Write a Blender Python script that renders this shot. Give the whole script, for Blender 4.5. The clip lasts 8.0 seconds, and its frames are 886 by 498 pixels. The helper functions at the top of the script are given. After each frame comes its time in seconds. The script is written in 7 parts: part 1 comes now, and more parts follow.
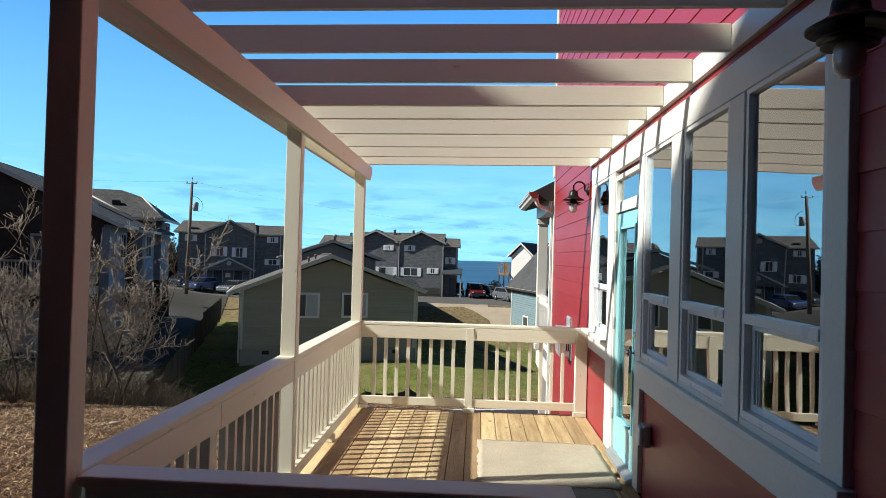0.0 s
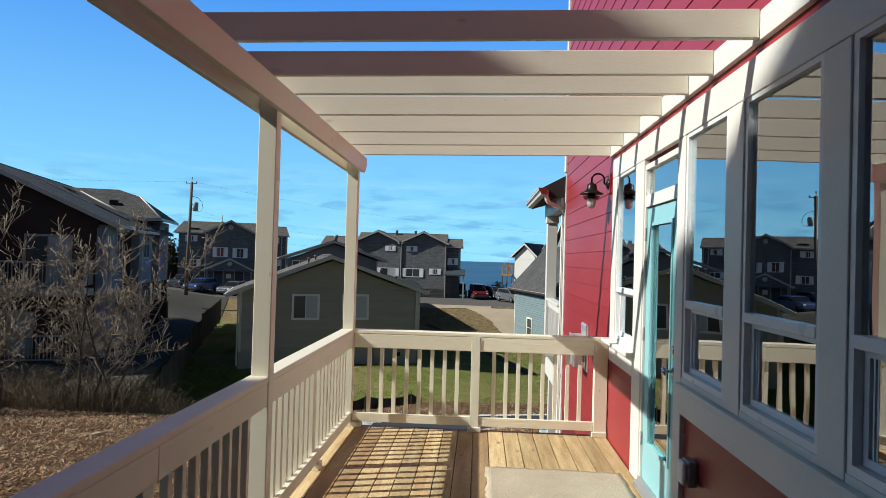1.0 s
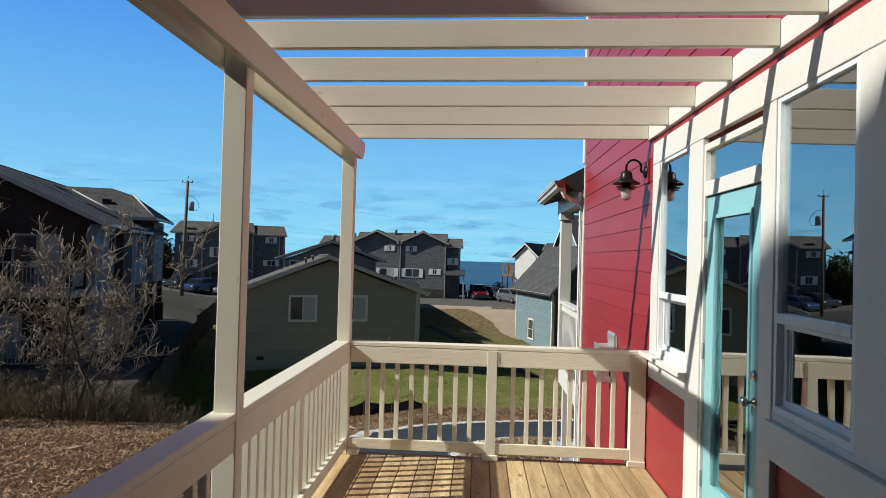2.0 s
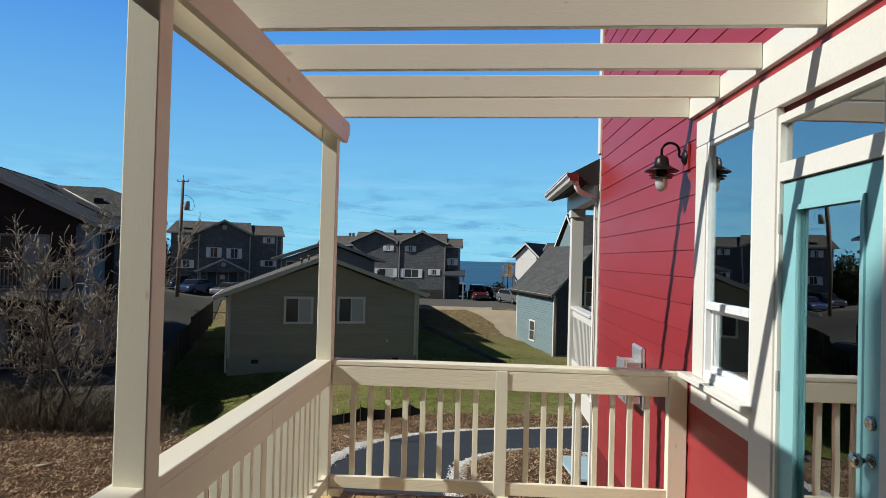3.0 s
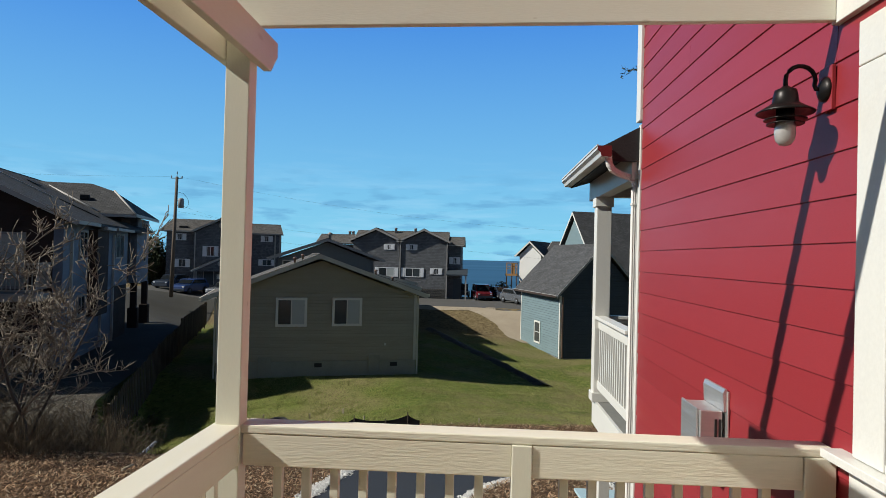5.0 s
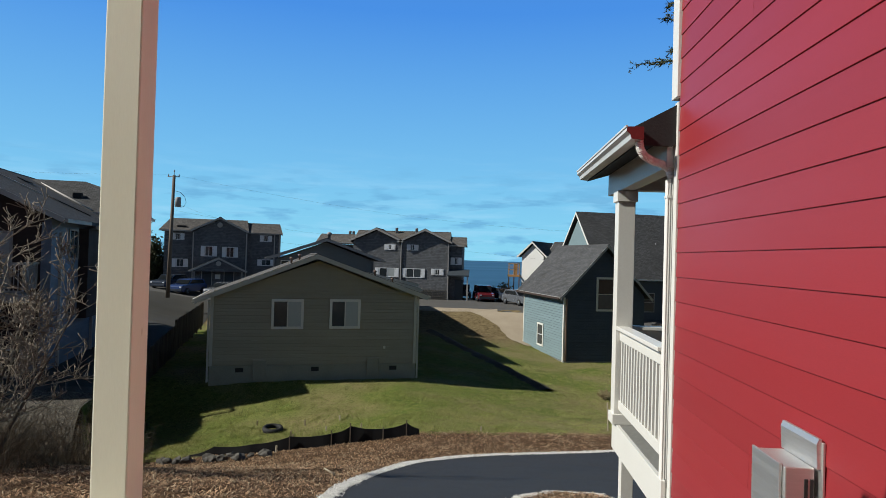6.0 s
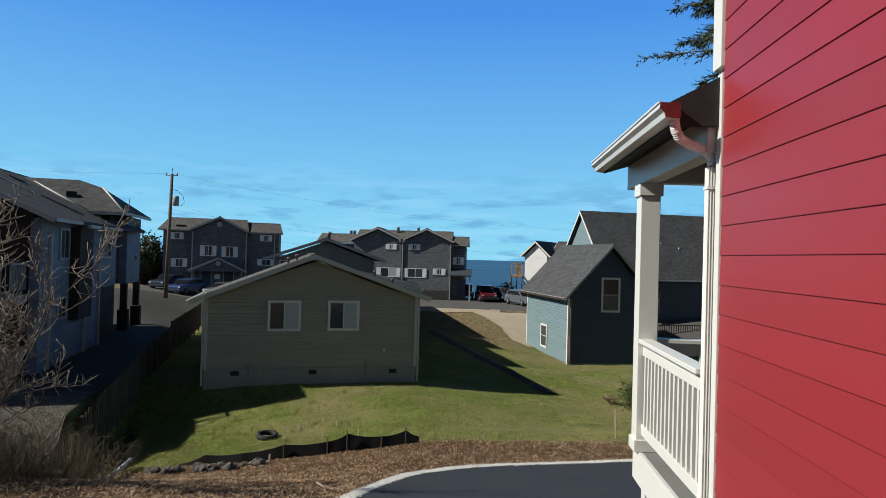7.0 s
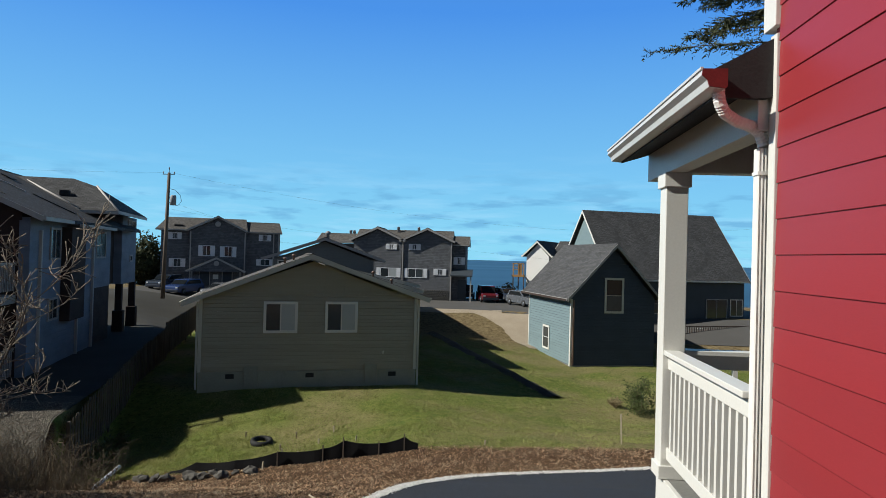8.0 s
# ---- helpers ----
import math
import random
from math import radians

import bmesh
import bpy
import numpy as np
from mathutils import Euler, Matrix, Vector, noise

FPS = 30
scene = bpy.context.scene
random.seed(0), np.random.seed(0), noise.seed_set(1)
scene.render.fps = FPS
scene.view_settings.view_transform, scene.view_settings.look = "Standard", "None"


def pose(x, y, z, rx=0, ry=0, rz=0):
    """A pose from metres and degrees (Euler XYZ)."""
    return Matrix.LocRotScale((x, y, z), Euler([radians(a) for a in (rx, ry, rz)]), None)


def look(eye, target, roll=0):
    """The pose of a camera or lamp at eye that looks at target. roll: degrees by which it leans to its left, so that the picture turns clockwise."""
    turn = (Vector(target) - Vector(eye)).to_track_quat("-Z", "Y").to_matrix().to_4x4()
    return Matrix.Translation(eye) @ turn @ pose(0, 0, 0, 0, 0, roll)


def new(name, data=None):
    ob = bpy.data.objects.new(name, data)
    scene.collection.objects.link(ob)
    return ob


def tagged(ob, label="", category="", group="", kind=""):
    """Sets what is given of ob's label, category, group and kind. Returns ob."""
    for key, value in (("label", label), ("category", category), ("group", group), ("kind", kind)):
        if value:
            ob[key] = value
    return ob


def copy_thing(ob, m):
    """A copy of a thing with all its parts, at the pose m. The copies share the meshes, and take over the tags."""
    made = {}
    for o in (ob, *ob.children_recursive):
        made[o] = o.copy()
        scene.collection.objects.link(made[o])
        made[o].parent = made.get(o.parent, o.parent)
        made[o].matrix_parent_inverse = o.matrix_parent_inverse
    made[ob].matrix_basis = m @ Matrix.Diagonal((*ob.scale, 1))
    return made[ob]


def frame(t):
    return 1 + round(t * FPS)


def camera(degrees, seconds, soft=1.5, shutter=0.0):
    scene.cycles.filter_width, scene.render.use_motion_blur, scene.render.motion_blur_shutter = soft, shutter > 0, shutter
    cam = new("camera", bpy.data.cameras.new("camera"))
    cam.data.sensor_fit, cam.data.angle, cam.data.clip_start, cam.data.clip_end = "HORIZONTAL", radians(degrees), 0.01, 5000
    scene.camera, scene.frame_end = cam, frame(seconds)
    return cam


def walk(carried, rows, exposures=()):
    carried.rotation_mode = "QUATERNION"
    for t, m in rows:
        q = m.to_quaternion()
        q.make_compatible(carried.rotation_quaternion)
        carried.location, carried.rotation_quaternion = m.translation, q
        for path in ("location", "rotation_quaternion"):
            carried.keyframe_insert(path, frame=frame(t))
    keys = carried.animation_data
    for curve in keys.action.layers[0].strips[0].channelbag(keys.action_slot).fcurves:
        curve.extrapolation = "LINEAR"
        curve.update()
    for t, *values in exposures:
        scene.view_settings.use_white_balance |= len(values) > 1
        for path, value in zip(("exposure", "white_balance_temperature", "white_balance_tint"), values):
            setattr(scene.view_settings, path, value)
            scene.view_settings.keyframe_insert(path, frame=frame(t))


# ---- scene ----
cam = camera(69.8, 8.0, soft=0.45)
PATH = [
    (0, (1.289, -7.086, 1.711), (1.181, -5.09, 1.738), 1.6),
    (0.5, (1.278, -6.732, 1.722), (1.168, -4.735, 1.748), 1.4),
    (1, (1.247, -6.336, 1.713), (1.131, -4.34, 1.742), 1.6),
    (1.5, (1.164, -5.899, 1.706), (1.05, -3.902, 1.735), 1.6),
    (3, (1.043, -4.553, 1.729), (0.932, -2.556, 1.758), 1.5),
    (3.5, (1.074, -4.11, 1.729), (0.961, -2.113, 1.757), 1.5),
    (4, (1.083, -3.645, 1.729), (0.967, -1.649, 1.758), 1.5),
    (4.5, (1.06, -3.182, 1.726), (0.941, -1.185, 1.753), 1.5),
    (5.8, (1.011, -1.984, 1.744), (0.89, 0.012, 1.768), 1.4),
    (6, (1.0, -1.775, 1.745), (0.875, 0.221, 1.771), 1.6),
    (6.5, (0.988, -1.343, 1.757), (0.86, 0.653, 1.783), 1.6),
    (7, (1.001, -0.896, 1.775), (0.868, 1.1, 1.799), 1.6),
    (7.5, (1.001, -0.523, 1.777), (0.867, 1.473, 1.801), 1.5),
    (8, (0.983, -0.162, 1.774), (0.847, 1.833, 1.798), 1.6),
]
walk(cam, [(t, look(eye, target, roll)) for t, eye, target, roll in PATH], exposures=[(0.0, 0.66), (0.5, 0.54), (1.0, 0.4), (1.5, 0.3), (3.0, 0.15), (4.5, 0.12), (8.0, 0.22)])

# ---- world, sun and exposure ----
SUN_TO = Vector((1.33, 0.34, -1.0)).normalized()
world = bpy.data.worlds.new("world")
scene.world = world
world.use_nodes = True
wn, wl = world.node_tree.nodes, world.node_tree.links
wn.clear()
w_out = wn.new("ShaderNodeOutputWorld")
w_bg = wn.new("ShaderNodeBackground")
w_sky = wn.new("ShaderNodeTexSky")
w_sky.sky_type = "NISHITA"
w_sky.sun_disc = False
w_sky.sun_elevation = math.asin(-SUN_TO.z)
w_sky.sun_rotation = math.atan2(-SUN_TO.x, -SUN_TO.y)
w_sky.altitude = 20
w_sky.air_density = 1.0
w_sky.dust_density = 0.25
w_sky.ozone_density = 3.0
w_bg.inputs["Strength"].default_value = 0.108
# thin streaks of cloud low over the sea
w_tc = wn.new("ShaderNodeTexCoord")
w_map = wn.new("ShaderNodeMapping")
w_map.inputs["Scale"].default_value = (5.0, 5.0, 42.0)
w_noise = wn.new("ShaderNodeTexNoise")
w_noise.inputs["Scale"].default_value = 1.6
w_noise.inputs["Detail"].default_value = 7
w_noise.inputs["Roughness"].default_value = 0.58
w_ramp = wn.new("ShaderNodeMapRange")
w_ramp.inputs["From Min"].default_value = 0.48
w_ramp.inputs["From Max"].default_value = 0.74
w_sep = wn.new("ShaderNodeSeparateXYZ")
w_band = wn.new("ShaderNodeMapRange")
w_band.inputs["From Min"].default_value = 0.17
w_band.inputs["From Max"].default_value = 0.03
w_mul = wn.new("ShaderNodeMath")
w_mul.operation = "MULTIPLY"
w_mul2 = wn.new("ShaderNodeMath")
w_mul2.operation = "MULTIPLY"
w_mul2.inputs[1].default_value = 0.6
w_mix = wn.new("ShaderNodeMix")
w_mix.data_type = "RGBA"
w_mix.inputs["B"].default_value = (3.6, 6.2, 8.2, 1)
wl.new(w_tc.outputs["Generated"], w_map.inputs["Vector"])
wl.new(w_map.outputs["Vector"], w_noise.inputs["Vector"])
wl.new(w_noise.outputs["Fac"], w_ramp.inputs["Value"])
wl.new(w_tc.outputs["Generated"], w_sep.inputs["Vector"])
wl.new(w_sep.outputs["Z"], w_band.inputs["Value"])
wl.new(w_ramp.outputs["Result"], w_mul.inputs[0])
wl.new(w_band.outputs["Result"], w_mul.inputs[1])
wl.new(w_mul.outputs["Value"], w_mul2.inputs[0])
wl.new(w_mul2.outputs["Value"], w_mix.inputs["Factor"])
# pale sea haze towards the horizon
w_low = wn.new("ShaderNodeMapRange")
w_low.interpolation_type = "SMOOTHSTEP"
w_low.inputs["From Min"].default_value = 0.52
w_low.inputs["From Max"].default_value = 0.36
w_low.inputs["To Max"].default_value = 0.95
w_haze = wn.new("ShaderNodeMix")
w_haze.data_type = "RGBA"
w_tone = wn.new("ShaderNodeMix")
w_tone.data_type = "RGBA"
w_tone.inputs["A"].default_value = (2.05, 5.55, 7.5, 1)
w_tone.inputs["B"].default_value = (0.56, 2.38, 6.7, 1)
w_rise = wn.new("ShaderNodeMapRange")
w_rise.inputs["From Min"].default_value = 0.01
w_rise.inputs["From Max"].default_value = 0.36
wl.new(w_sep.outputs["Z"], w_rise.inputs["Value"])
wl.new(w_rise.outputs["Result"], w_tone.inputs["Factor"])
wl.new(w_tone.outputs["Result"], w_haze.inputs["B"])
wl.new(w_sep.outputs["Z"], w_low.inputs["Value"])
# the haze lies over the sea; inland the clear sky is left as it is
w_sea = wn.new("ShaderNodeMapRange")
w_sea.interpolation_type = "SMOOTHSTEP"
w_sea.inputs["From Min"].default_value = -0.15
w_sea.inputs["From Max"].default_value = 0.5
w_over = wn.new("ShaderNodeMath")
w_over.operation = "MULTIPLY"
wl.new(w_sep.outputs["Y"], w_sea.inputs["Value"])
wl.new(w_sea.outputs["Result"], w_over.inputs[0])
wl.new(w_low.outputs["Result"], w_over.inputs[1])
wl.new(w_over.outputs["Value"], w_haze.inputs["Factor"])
w_blue = wn.new("ShaderNodeMix")
w_blue.data_type = "RGBA"
w_blue.blend_type = "MULTIPLY"
w_blue.inputs["Factor"].default_value = 1.0
w_blue.inputs["B"].default_value = (0.82, 0.95, 1.05, 1)
wl.new(w_sky.outputs["Color"], w_blue.inputs["A"])
# the clear sky deepens towards the zenith
w_deep = wn.new("ShaderNodeMapRange")
w_deep.interpolation_type = "SMOOTHSTEP"
w_deep.inputs["From Min"].default_value = 0.2
w_deep.inputs["From Max"].default_value = 0.72
w_deep.inputs["To Min"].default_value = 0.85
w_deep.inputs["To Max"].default_value = 0.06
w_dk = wn.new("ShaderNodeVectorMath")
w_dk.operation = "SCALE"
wl.new(w_sep.outputs["Z"], w_deep.inputs["Value"])
wl.new(w_blue.outputs["Result"], w_dk.inputs[0])
wl.new(w_deep.outputs["Result"], w_dk.inputs["Scale"])
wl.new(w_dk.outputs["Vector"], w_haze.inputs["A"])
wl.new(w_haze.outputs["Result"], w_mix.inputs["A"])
# small grey-blue puffs under the streaks
w_map3 = wn.new("ShaderNodeMapping")
w_map3.inputs["Scale"].default_value = (11.0, 11.0, 58.0)
w_map3.inputs["Location"].default_value = (3.1, 1.7, 0.4)
w_puff = wn.new("ShaderNodeTexNoise")
w_puff.inputs["Scale"].default_value = 1.25
w_puff.inputs["Detail"].default_value = 5
w_pr = wn.new("ShaderNodeMapRange")
w_pr.inputs["From Min"].default_value = 0.53
w_pr.inputs["From Max"].default_value = 0.66
w_pb = wn.new("ShaderNodeMapRange")
w_pb.inputs["From Min"].default_value = 0.145
w_pb.inputs["From Max"].default_value = 0.085
w_pm = wn.new("ShaderNodeMath")
w_pm.operation = "MULTIPLY"
w_pk = wn.new("ShaderNodeMath")
w_pk.operation = "MULTIPLY"
w_pk.inputs[1].default_value = 0.75
w_grey = wn.new("ShaderNodeMix")
w_grey.data_type = "RGBA"
w_grey.inputs["B"].default_value = (1.25, 3.55, 5.9, 1)
wl.new(w_tc.outputs["Generated"], w_map3.inputs["Vector"])
wl.new(w_map3.outputs["Vector"], w_puff.inputs["Vector"])
wl.new(w_puff.outputs["Fac"], w_pr.inputs["Value"])
wl.new(w_sep.outputs["Z"], w_pb.inputs["Value"])
wl.new(w_pr.outputs["Result"], w_pm.inputs[0])
wl.new(w_pb.outputs["Result"], w_pm.inputs[1])
wl.new(w_pm.outputs["Value"], w_pk.inputs[0])
wl.new(w_pk.outputs["Value"], w_grey.inputs["Factor"])
wl.new(w_mix.outputs["Result"], w_grey.inputs["A"])
wl.new(w_grey.outputs["Result"], w_bg.inputs["Color"])
wl.new(w_bg.outputs["Background"], w_out.inputs["Surface"])

sun = new("sun", bpy.data.lights.new("sun", "SUN"))
sun.data.energy = 4.95
sun.data.angle = radians(0.55)
sun.data.color = (0.985, 0.965, 0.885)
sun.matrix_world = look((0, 0, 30), Vector((0, 0, 30)) + SUN_TO)
scene.view_settings.exposure = 0.0


# ---- materials ----
def surface(name, colour, rough=0.7, other=None, scale=4.0, fine=60.0, amount=0.5, grain=0.12, bump=0.15, metal=0.0,
            stretch=(1, 1, 1), piece=0.0, island=0.0, gloss=0.3, lines=None):
    """A painted, wooden, stony or metal surface: two colours mixed by large noise, fine grain, bump, and a change from piece to piece.
    lines: (axis, metres, depth) for lapped courses in fine relief."""
    m = bpy.data.materials.new(name)
    m.use_nodes = True
    n, l = m.node_tree.nodes, m.node_tree.links
    b = n["Principled BSDF"]
    b.inputs["Metallic"].default_value = metal
    b.inputs["Specular IOR Level"].default_value = gloss
    tc = n.new("ShaderNodeTexCoord")
    mp = n.new("ShaderNodeMapping")
    mp.inputs["Scale"].default_value = stretch
    if piece:
        # every piece is cut from another stretch of the pattern
        oi = n.new("ShaderNodeObjectInfo")
        sh = n.new("ShaderNodeVectorMath")
        sh.operation = "MULTIPLY_ADD"
        sh.inputs[0].default_value = (17.0, 31.0, 23.0)
        l.new(oi.outputs["Random"], sh.inputs[1])
        l.new(tc.outputs["Object"], sh.inputs[2])
        l.new(sh.outputs["Vector"], mp.inputs["Vector"])
    else:
        l.new(tc.outputs["Object"], mp.inputs["Vector"])
    big = n.new("ShaderNodeTexNoise")
    big.inputs["Scale"].default_value = scale
    big.inputs["Detail"].default_value = 5
    small = n.new("ShaderNodeTexNoise")
    small.inputs["Scale"].default_value = fine
    small.inputs["Detail"].default_value = 4
    for t in (big, small):
        l.new(mp.outputs["Vector"], t.inputs["Vector"])
    other = other or tuple(c * 0.8 for c in colour)
    sharp = n.new("ShaderNodeMapRange")
    sharp.inputs["From Min"].default_value = 0.5 - 0.28
    sharp.inputs["From Max"].default_value = 0.5 + 0.28
    sharp.inputs["To Max"].default_value = amount * 2 if amount < 0.5 else 1.0
    l.new(big.outputs["Fac"], sharp.inputs["Value"])
    mix = n.new("ShaderNodeMix")
    mix.data_type = "RGBA"
    mix.inputs["A"].default_value = (*colour, 1)
    mix.inputs["B"].default_value = (*other, 1)
    l.new(sharp.outputs["Result"], mix.inputs["Factor"])
    val = n.new("ShaderNodeMapRange")
    val.inputs["From Min"].default_value = 0.25
    val.inputs["From Max"].default_value = 0.75
    val.inputs["To Min"].default_value = 1 - grain
    val.inputs["To Max"].default_value = 1 + grain
    l.new(small.outputs["Fac"], val.inputs["Value"])
    last = val.outputs["Result"]
    for kind, width in (("ShaderNodeObjectInfo", piece), ("ShaderNodeNewGeometry", island)):
        if width:
            src = n.new(kind)
            out = src.outputs["Random"] if kind == "ShaderNodeObjectInfo" else src.outputs["Random Per Island"]
            r = n.new("ShaderNodeMapRange")
            r.inputs["To Min"].default_value = 1 - width
            r.inputs["To Max"].default_value = 1 + width
            l.new(out, r.inputs["Value"])
            mu = n.new("ShaderNodeMath")
            mu.operation = "MULTIPLY"
            l.new(last, mu.inputs[0])
            l.new(r.outputs["Result"], mu.inputs[1])
            last = mu.outputs["Value"]
    tint = n.new("ShaderNodeVectorMath")
    tint.operation = "SCALE"
    l.new(mix.outputs["Result"], tint.inputs[0])
    l.new(last, tint.inputs["Scale"])
    l.new(tint.outputs["Vector"], b.inputs["Base Color"])
    rr = n.new("ShaderNodeMapRange")
    rr.inputs["To Min"].default_value = max(0.03, rough - 0.12)
    rr.inputs["To Max"].default_value = min(1.0, rough + 0.12)
    l.new(big.outputs["Fac"], rr.inputs["Value"])
    l.new(rr.outputs["Result"], b.inputs["Roughness"])
    height = small.outputs["Fac"]
    if lines:
        axis, pitch, depth = lines
        sp = n.new("ShaderNodeSeparateXYZ")
        l.new(tc.outputs["Object"], sp.inputs["Vector"])
        dv = n.new("ShaderNodeMath")
        dv.operation = "DIVIDE"
        dv.inputs[1].default_value = pitch
        l.new(sp.outputs[axis], dv.inputs[0])
        fr = n.new("ShaderNodeMath")
        fr.operation = "FRACT"
        l.new(dv.outputs["Value"], fr.inputs[0])
        ad = n.new("ShaderNodeMath")
        ad.operation = "MULTIPLY_ADD"
        ad.inputs[1].default_value = -depth
        l.new(fr.outputs["Value"], ad.inputs[0])
        l.new(small.outputs["Fac"], ad.inputs[2])
        height = ad.outputs["Value"]
    if bump:
        bp = n.new("ShaderNodeBump")
        bp.inputs["Strength"].default_value = bump
        bp.inputs["Distance"].default_value = 0.01
        l.new(height, bp.inputs["Height"])
        l.new(bp.outputs["Normal"], b.inputs["Normal"])
    return m


def shingles(name, colour, wide=0.3, high=0.14, rough=0.9, vary=0.35):
    """Rows of roofing or wall shingles, by the surface's own run across and up."""
    m = surface(name, colour, rough, scale=0.8, fine=30, grain=0.2, bump=0)
    n, l = m.node_tree.nodes, m.node_tree.links
    b = n["Principled BSDF"]
    old = b.inputs["Base Color"].links[0].from_socket
    uv = n.new("ShaderNodeUVMap")
    br = n.new("ShaderNodeTexBrick")
    br.inputs["Scale"].default_value = 1.0
    br.inputs["Brick Width"].default_value = wide
    br.inputs["Row Height"].default_value = high
    br.inputs["Mortar Size"].default_value = 0.012
    br.inputs["Mortar Smooth"].default_value = 0.2
    br.inputs["Color1"].default_value = (1 - vary,) * 3 + (1,)
    br.inputs["Color2"].default_value = (1 + vary,) * 3 + (1,)
    br.inputs["Mortar"].default_value = (0.45, 0.45, 0.45, 1)
    l.new(uv.outputs["UV"], br.inputs["Vector"])
    mu = n.new("ShaderNodeVectorMath")
    mu.operation = "MULTIPLY"
    l.new(old, mu.inputs[0])
    l.new(br.outputs["Color"], mu.inputs[1])
    l.new(mu.outputs["Vector"], b.inputs["Base Color"])
    bp = n.new("ShaderNodeBump")
    bp.inputs["Strength"].default_value = 0.5
    bp.inputs["Distance"].default_value = 0.02
    l.new(br.outputs["Fac"], bp.inputs["Height"])
    bp.invert = True
    l.new(bp.outputs["Normal"], b.inputs["Normal"])
    return m


def glass(name, tint=(0.74, 0.82, 0.78), gloss_low=0.42):
    """A window pane: clear, with a reflection that grows towards a grazing view."""
    m = bpy.data.materials.new(name)
    m.use_nodes = True
    n, l = m.node_tree.nodes, m.node_tree.links
    n.clear()
    out = n.new("ShaderNodeOutputMaterial")
    mix = n.new("ShaderNodeMixShader")
    clear = n.new("ShaderNodeBsdfTransparent")
    clear.inputs["Color"].default_value = (*tint, 1)
    shine = n.new("ShaderNodeBsdfGlossy")
    shine.inputs["Roughness"].default_value = 0.004
    shine.inputs["Color"].default_value = (0.93, 0.97, 1.0, 1)
    fr = n.new("ShaderNodeFresnel")
    fr.inputs["IOR"].default_value = 1.75
    rng = n.new("ShaderNodeMapRange")
    rng.inputs["To Min"].default_value = gloss_low
    rng.inputs["To Max"].default_value = 1.0
    wav = n.new("ShaderNodeTexNoise")
    wav.inputs["Scale"].default_value = 1.2
    bp = n.new("ShaderNodeBump")
    bp.inputs["Strength"].default_value = 0.018
    bp.inputs["Distance"].default_value = 0.1
    tc = n.new("ShaderNodeTexCoord")
    l.new(tc.outputs["Object"], wav.inputs["Vector"])
    l.new(wav.outputs["Fac"], bp.inputs["Height"])
    l.new(bp.outputs["Normal"], shine.inputs["Normal"])
    l.new(fr.outputs["Fac"], rng.inputs["Value"])
    l.new(rng.outputs["Result"], mix.inputs["Fac"])
    l.new(clear.outputs["BSDF"], mix.inputs[1])
    l.new(shine.outputs["BSDF"], mix.inputs[2])
    l.new(mix.outputs["Shader"], out.inputs["Surface"])
    return m


CREAM_WOOD_Y = surface("cream_painted_timber", (0.745, 0.725, 0.605), 0.48, (0.71, 0.68, 0.54), 1.6, 38, 0.45, 0.02, 0.07, stretch=(5, 0.8, 5), piece=0.04)
CREAM_WOOD_X = surface("cream_painted_timber_across", (0.745, 0.725, 0.605), 0.48, (0.71, 0.68, 0.54), 1.6, 38, 0.45, 0.02, 0.07, stretch=(0.8, 5, 5), piece=0.04)
CREAM_ROUGH_X = surface("cream_painted_raised_grain", (0.745, 0.725, 0.605), 0.5, (0.72, 0.645, 0.49), 1.6, 24, 0.45, 0.05, 0.28, stretch=(0.5, 5, 5), piece=0.04)
CREAM_WOOD_Z = surface("cream_painted_timber_upright", (0.745, 0.725, 0.605), 0.48, (0.71, 0.68, 0.54), 1.6, 38, 0.45, 0.02, 0.05, stretch=(5, 5, 0.8), piece=0.04)
TRIM = surface("white_trim_paint", (0.67, 0.655, 0.605), 0.42, (0.63, 0.615, 0.57), 1.5, 60, 0.4, 0.035, 0.08)
VINYL = surface("white_vinyl", (0.72, 0.73, 0.74), 0.3, (0.68, 0.69, 0.71), 2, 40, 0.4, 0.02, 0.03)
RED = surface("red_siding_paint", (0.285, 0.027, 0.032), 0.42, (0.263, 0.027, 0.033), 0.9, 70, 0.5, 0.05, 0.025, stretch=(1, 0.6, 3), piece=0.05, gloss=0.38)
RED_DARK = surface("red_siding_backing", (0.16, 0.018, 0.018), 0.6)
AQUA = surface("aqua_door_paint", (0.25, 0.50, 0.53), 0.35, (0.23, 0.47, 0.50), 2, 60, 0.4, 0.03, 0.05)
DECK = surface("new_cedar_deck", (0.60, 0.475, 0.265), 0.72, (0.31, 0.20, 0.09), 1.7, 16, 0.5, 0.22, 0.3, stretch=(9, 0.9, 9), piece=0.22)
DECK_STAINED = surface("damp_stained_cedar", (0.42, 0.29, 0.15), 0.7, (0.20, 0.125, 0.065), 1.1, 16, 0.5, 0.22, 0.3, stretch=(9, 0.9, 9), piece=0.2)


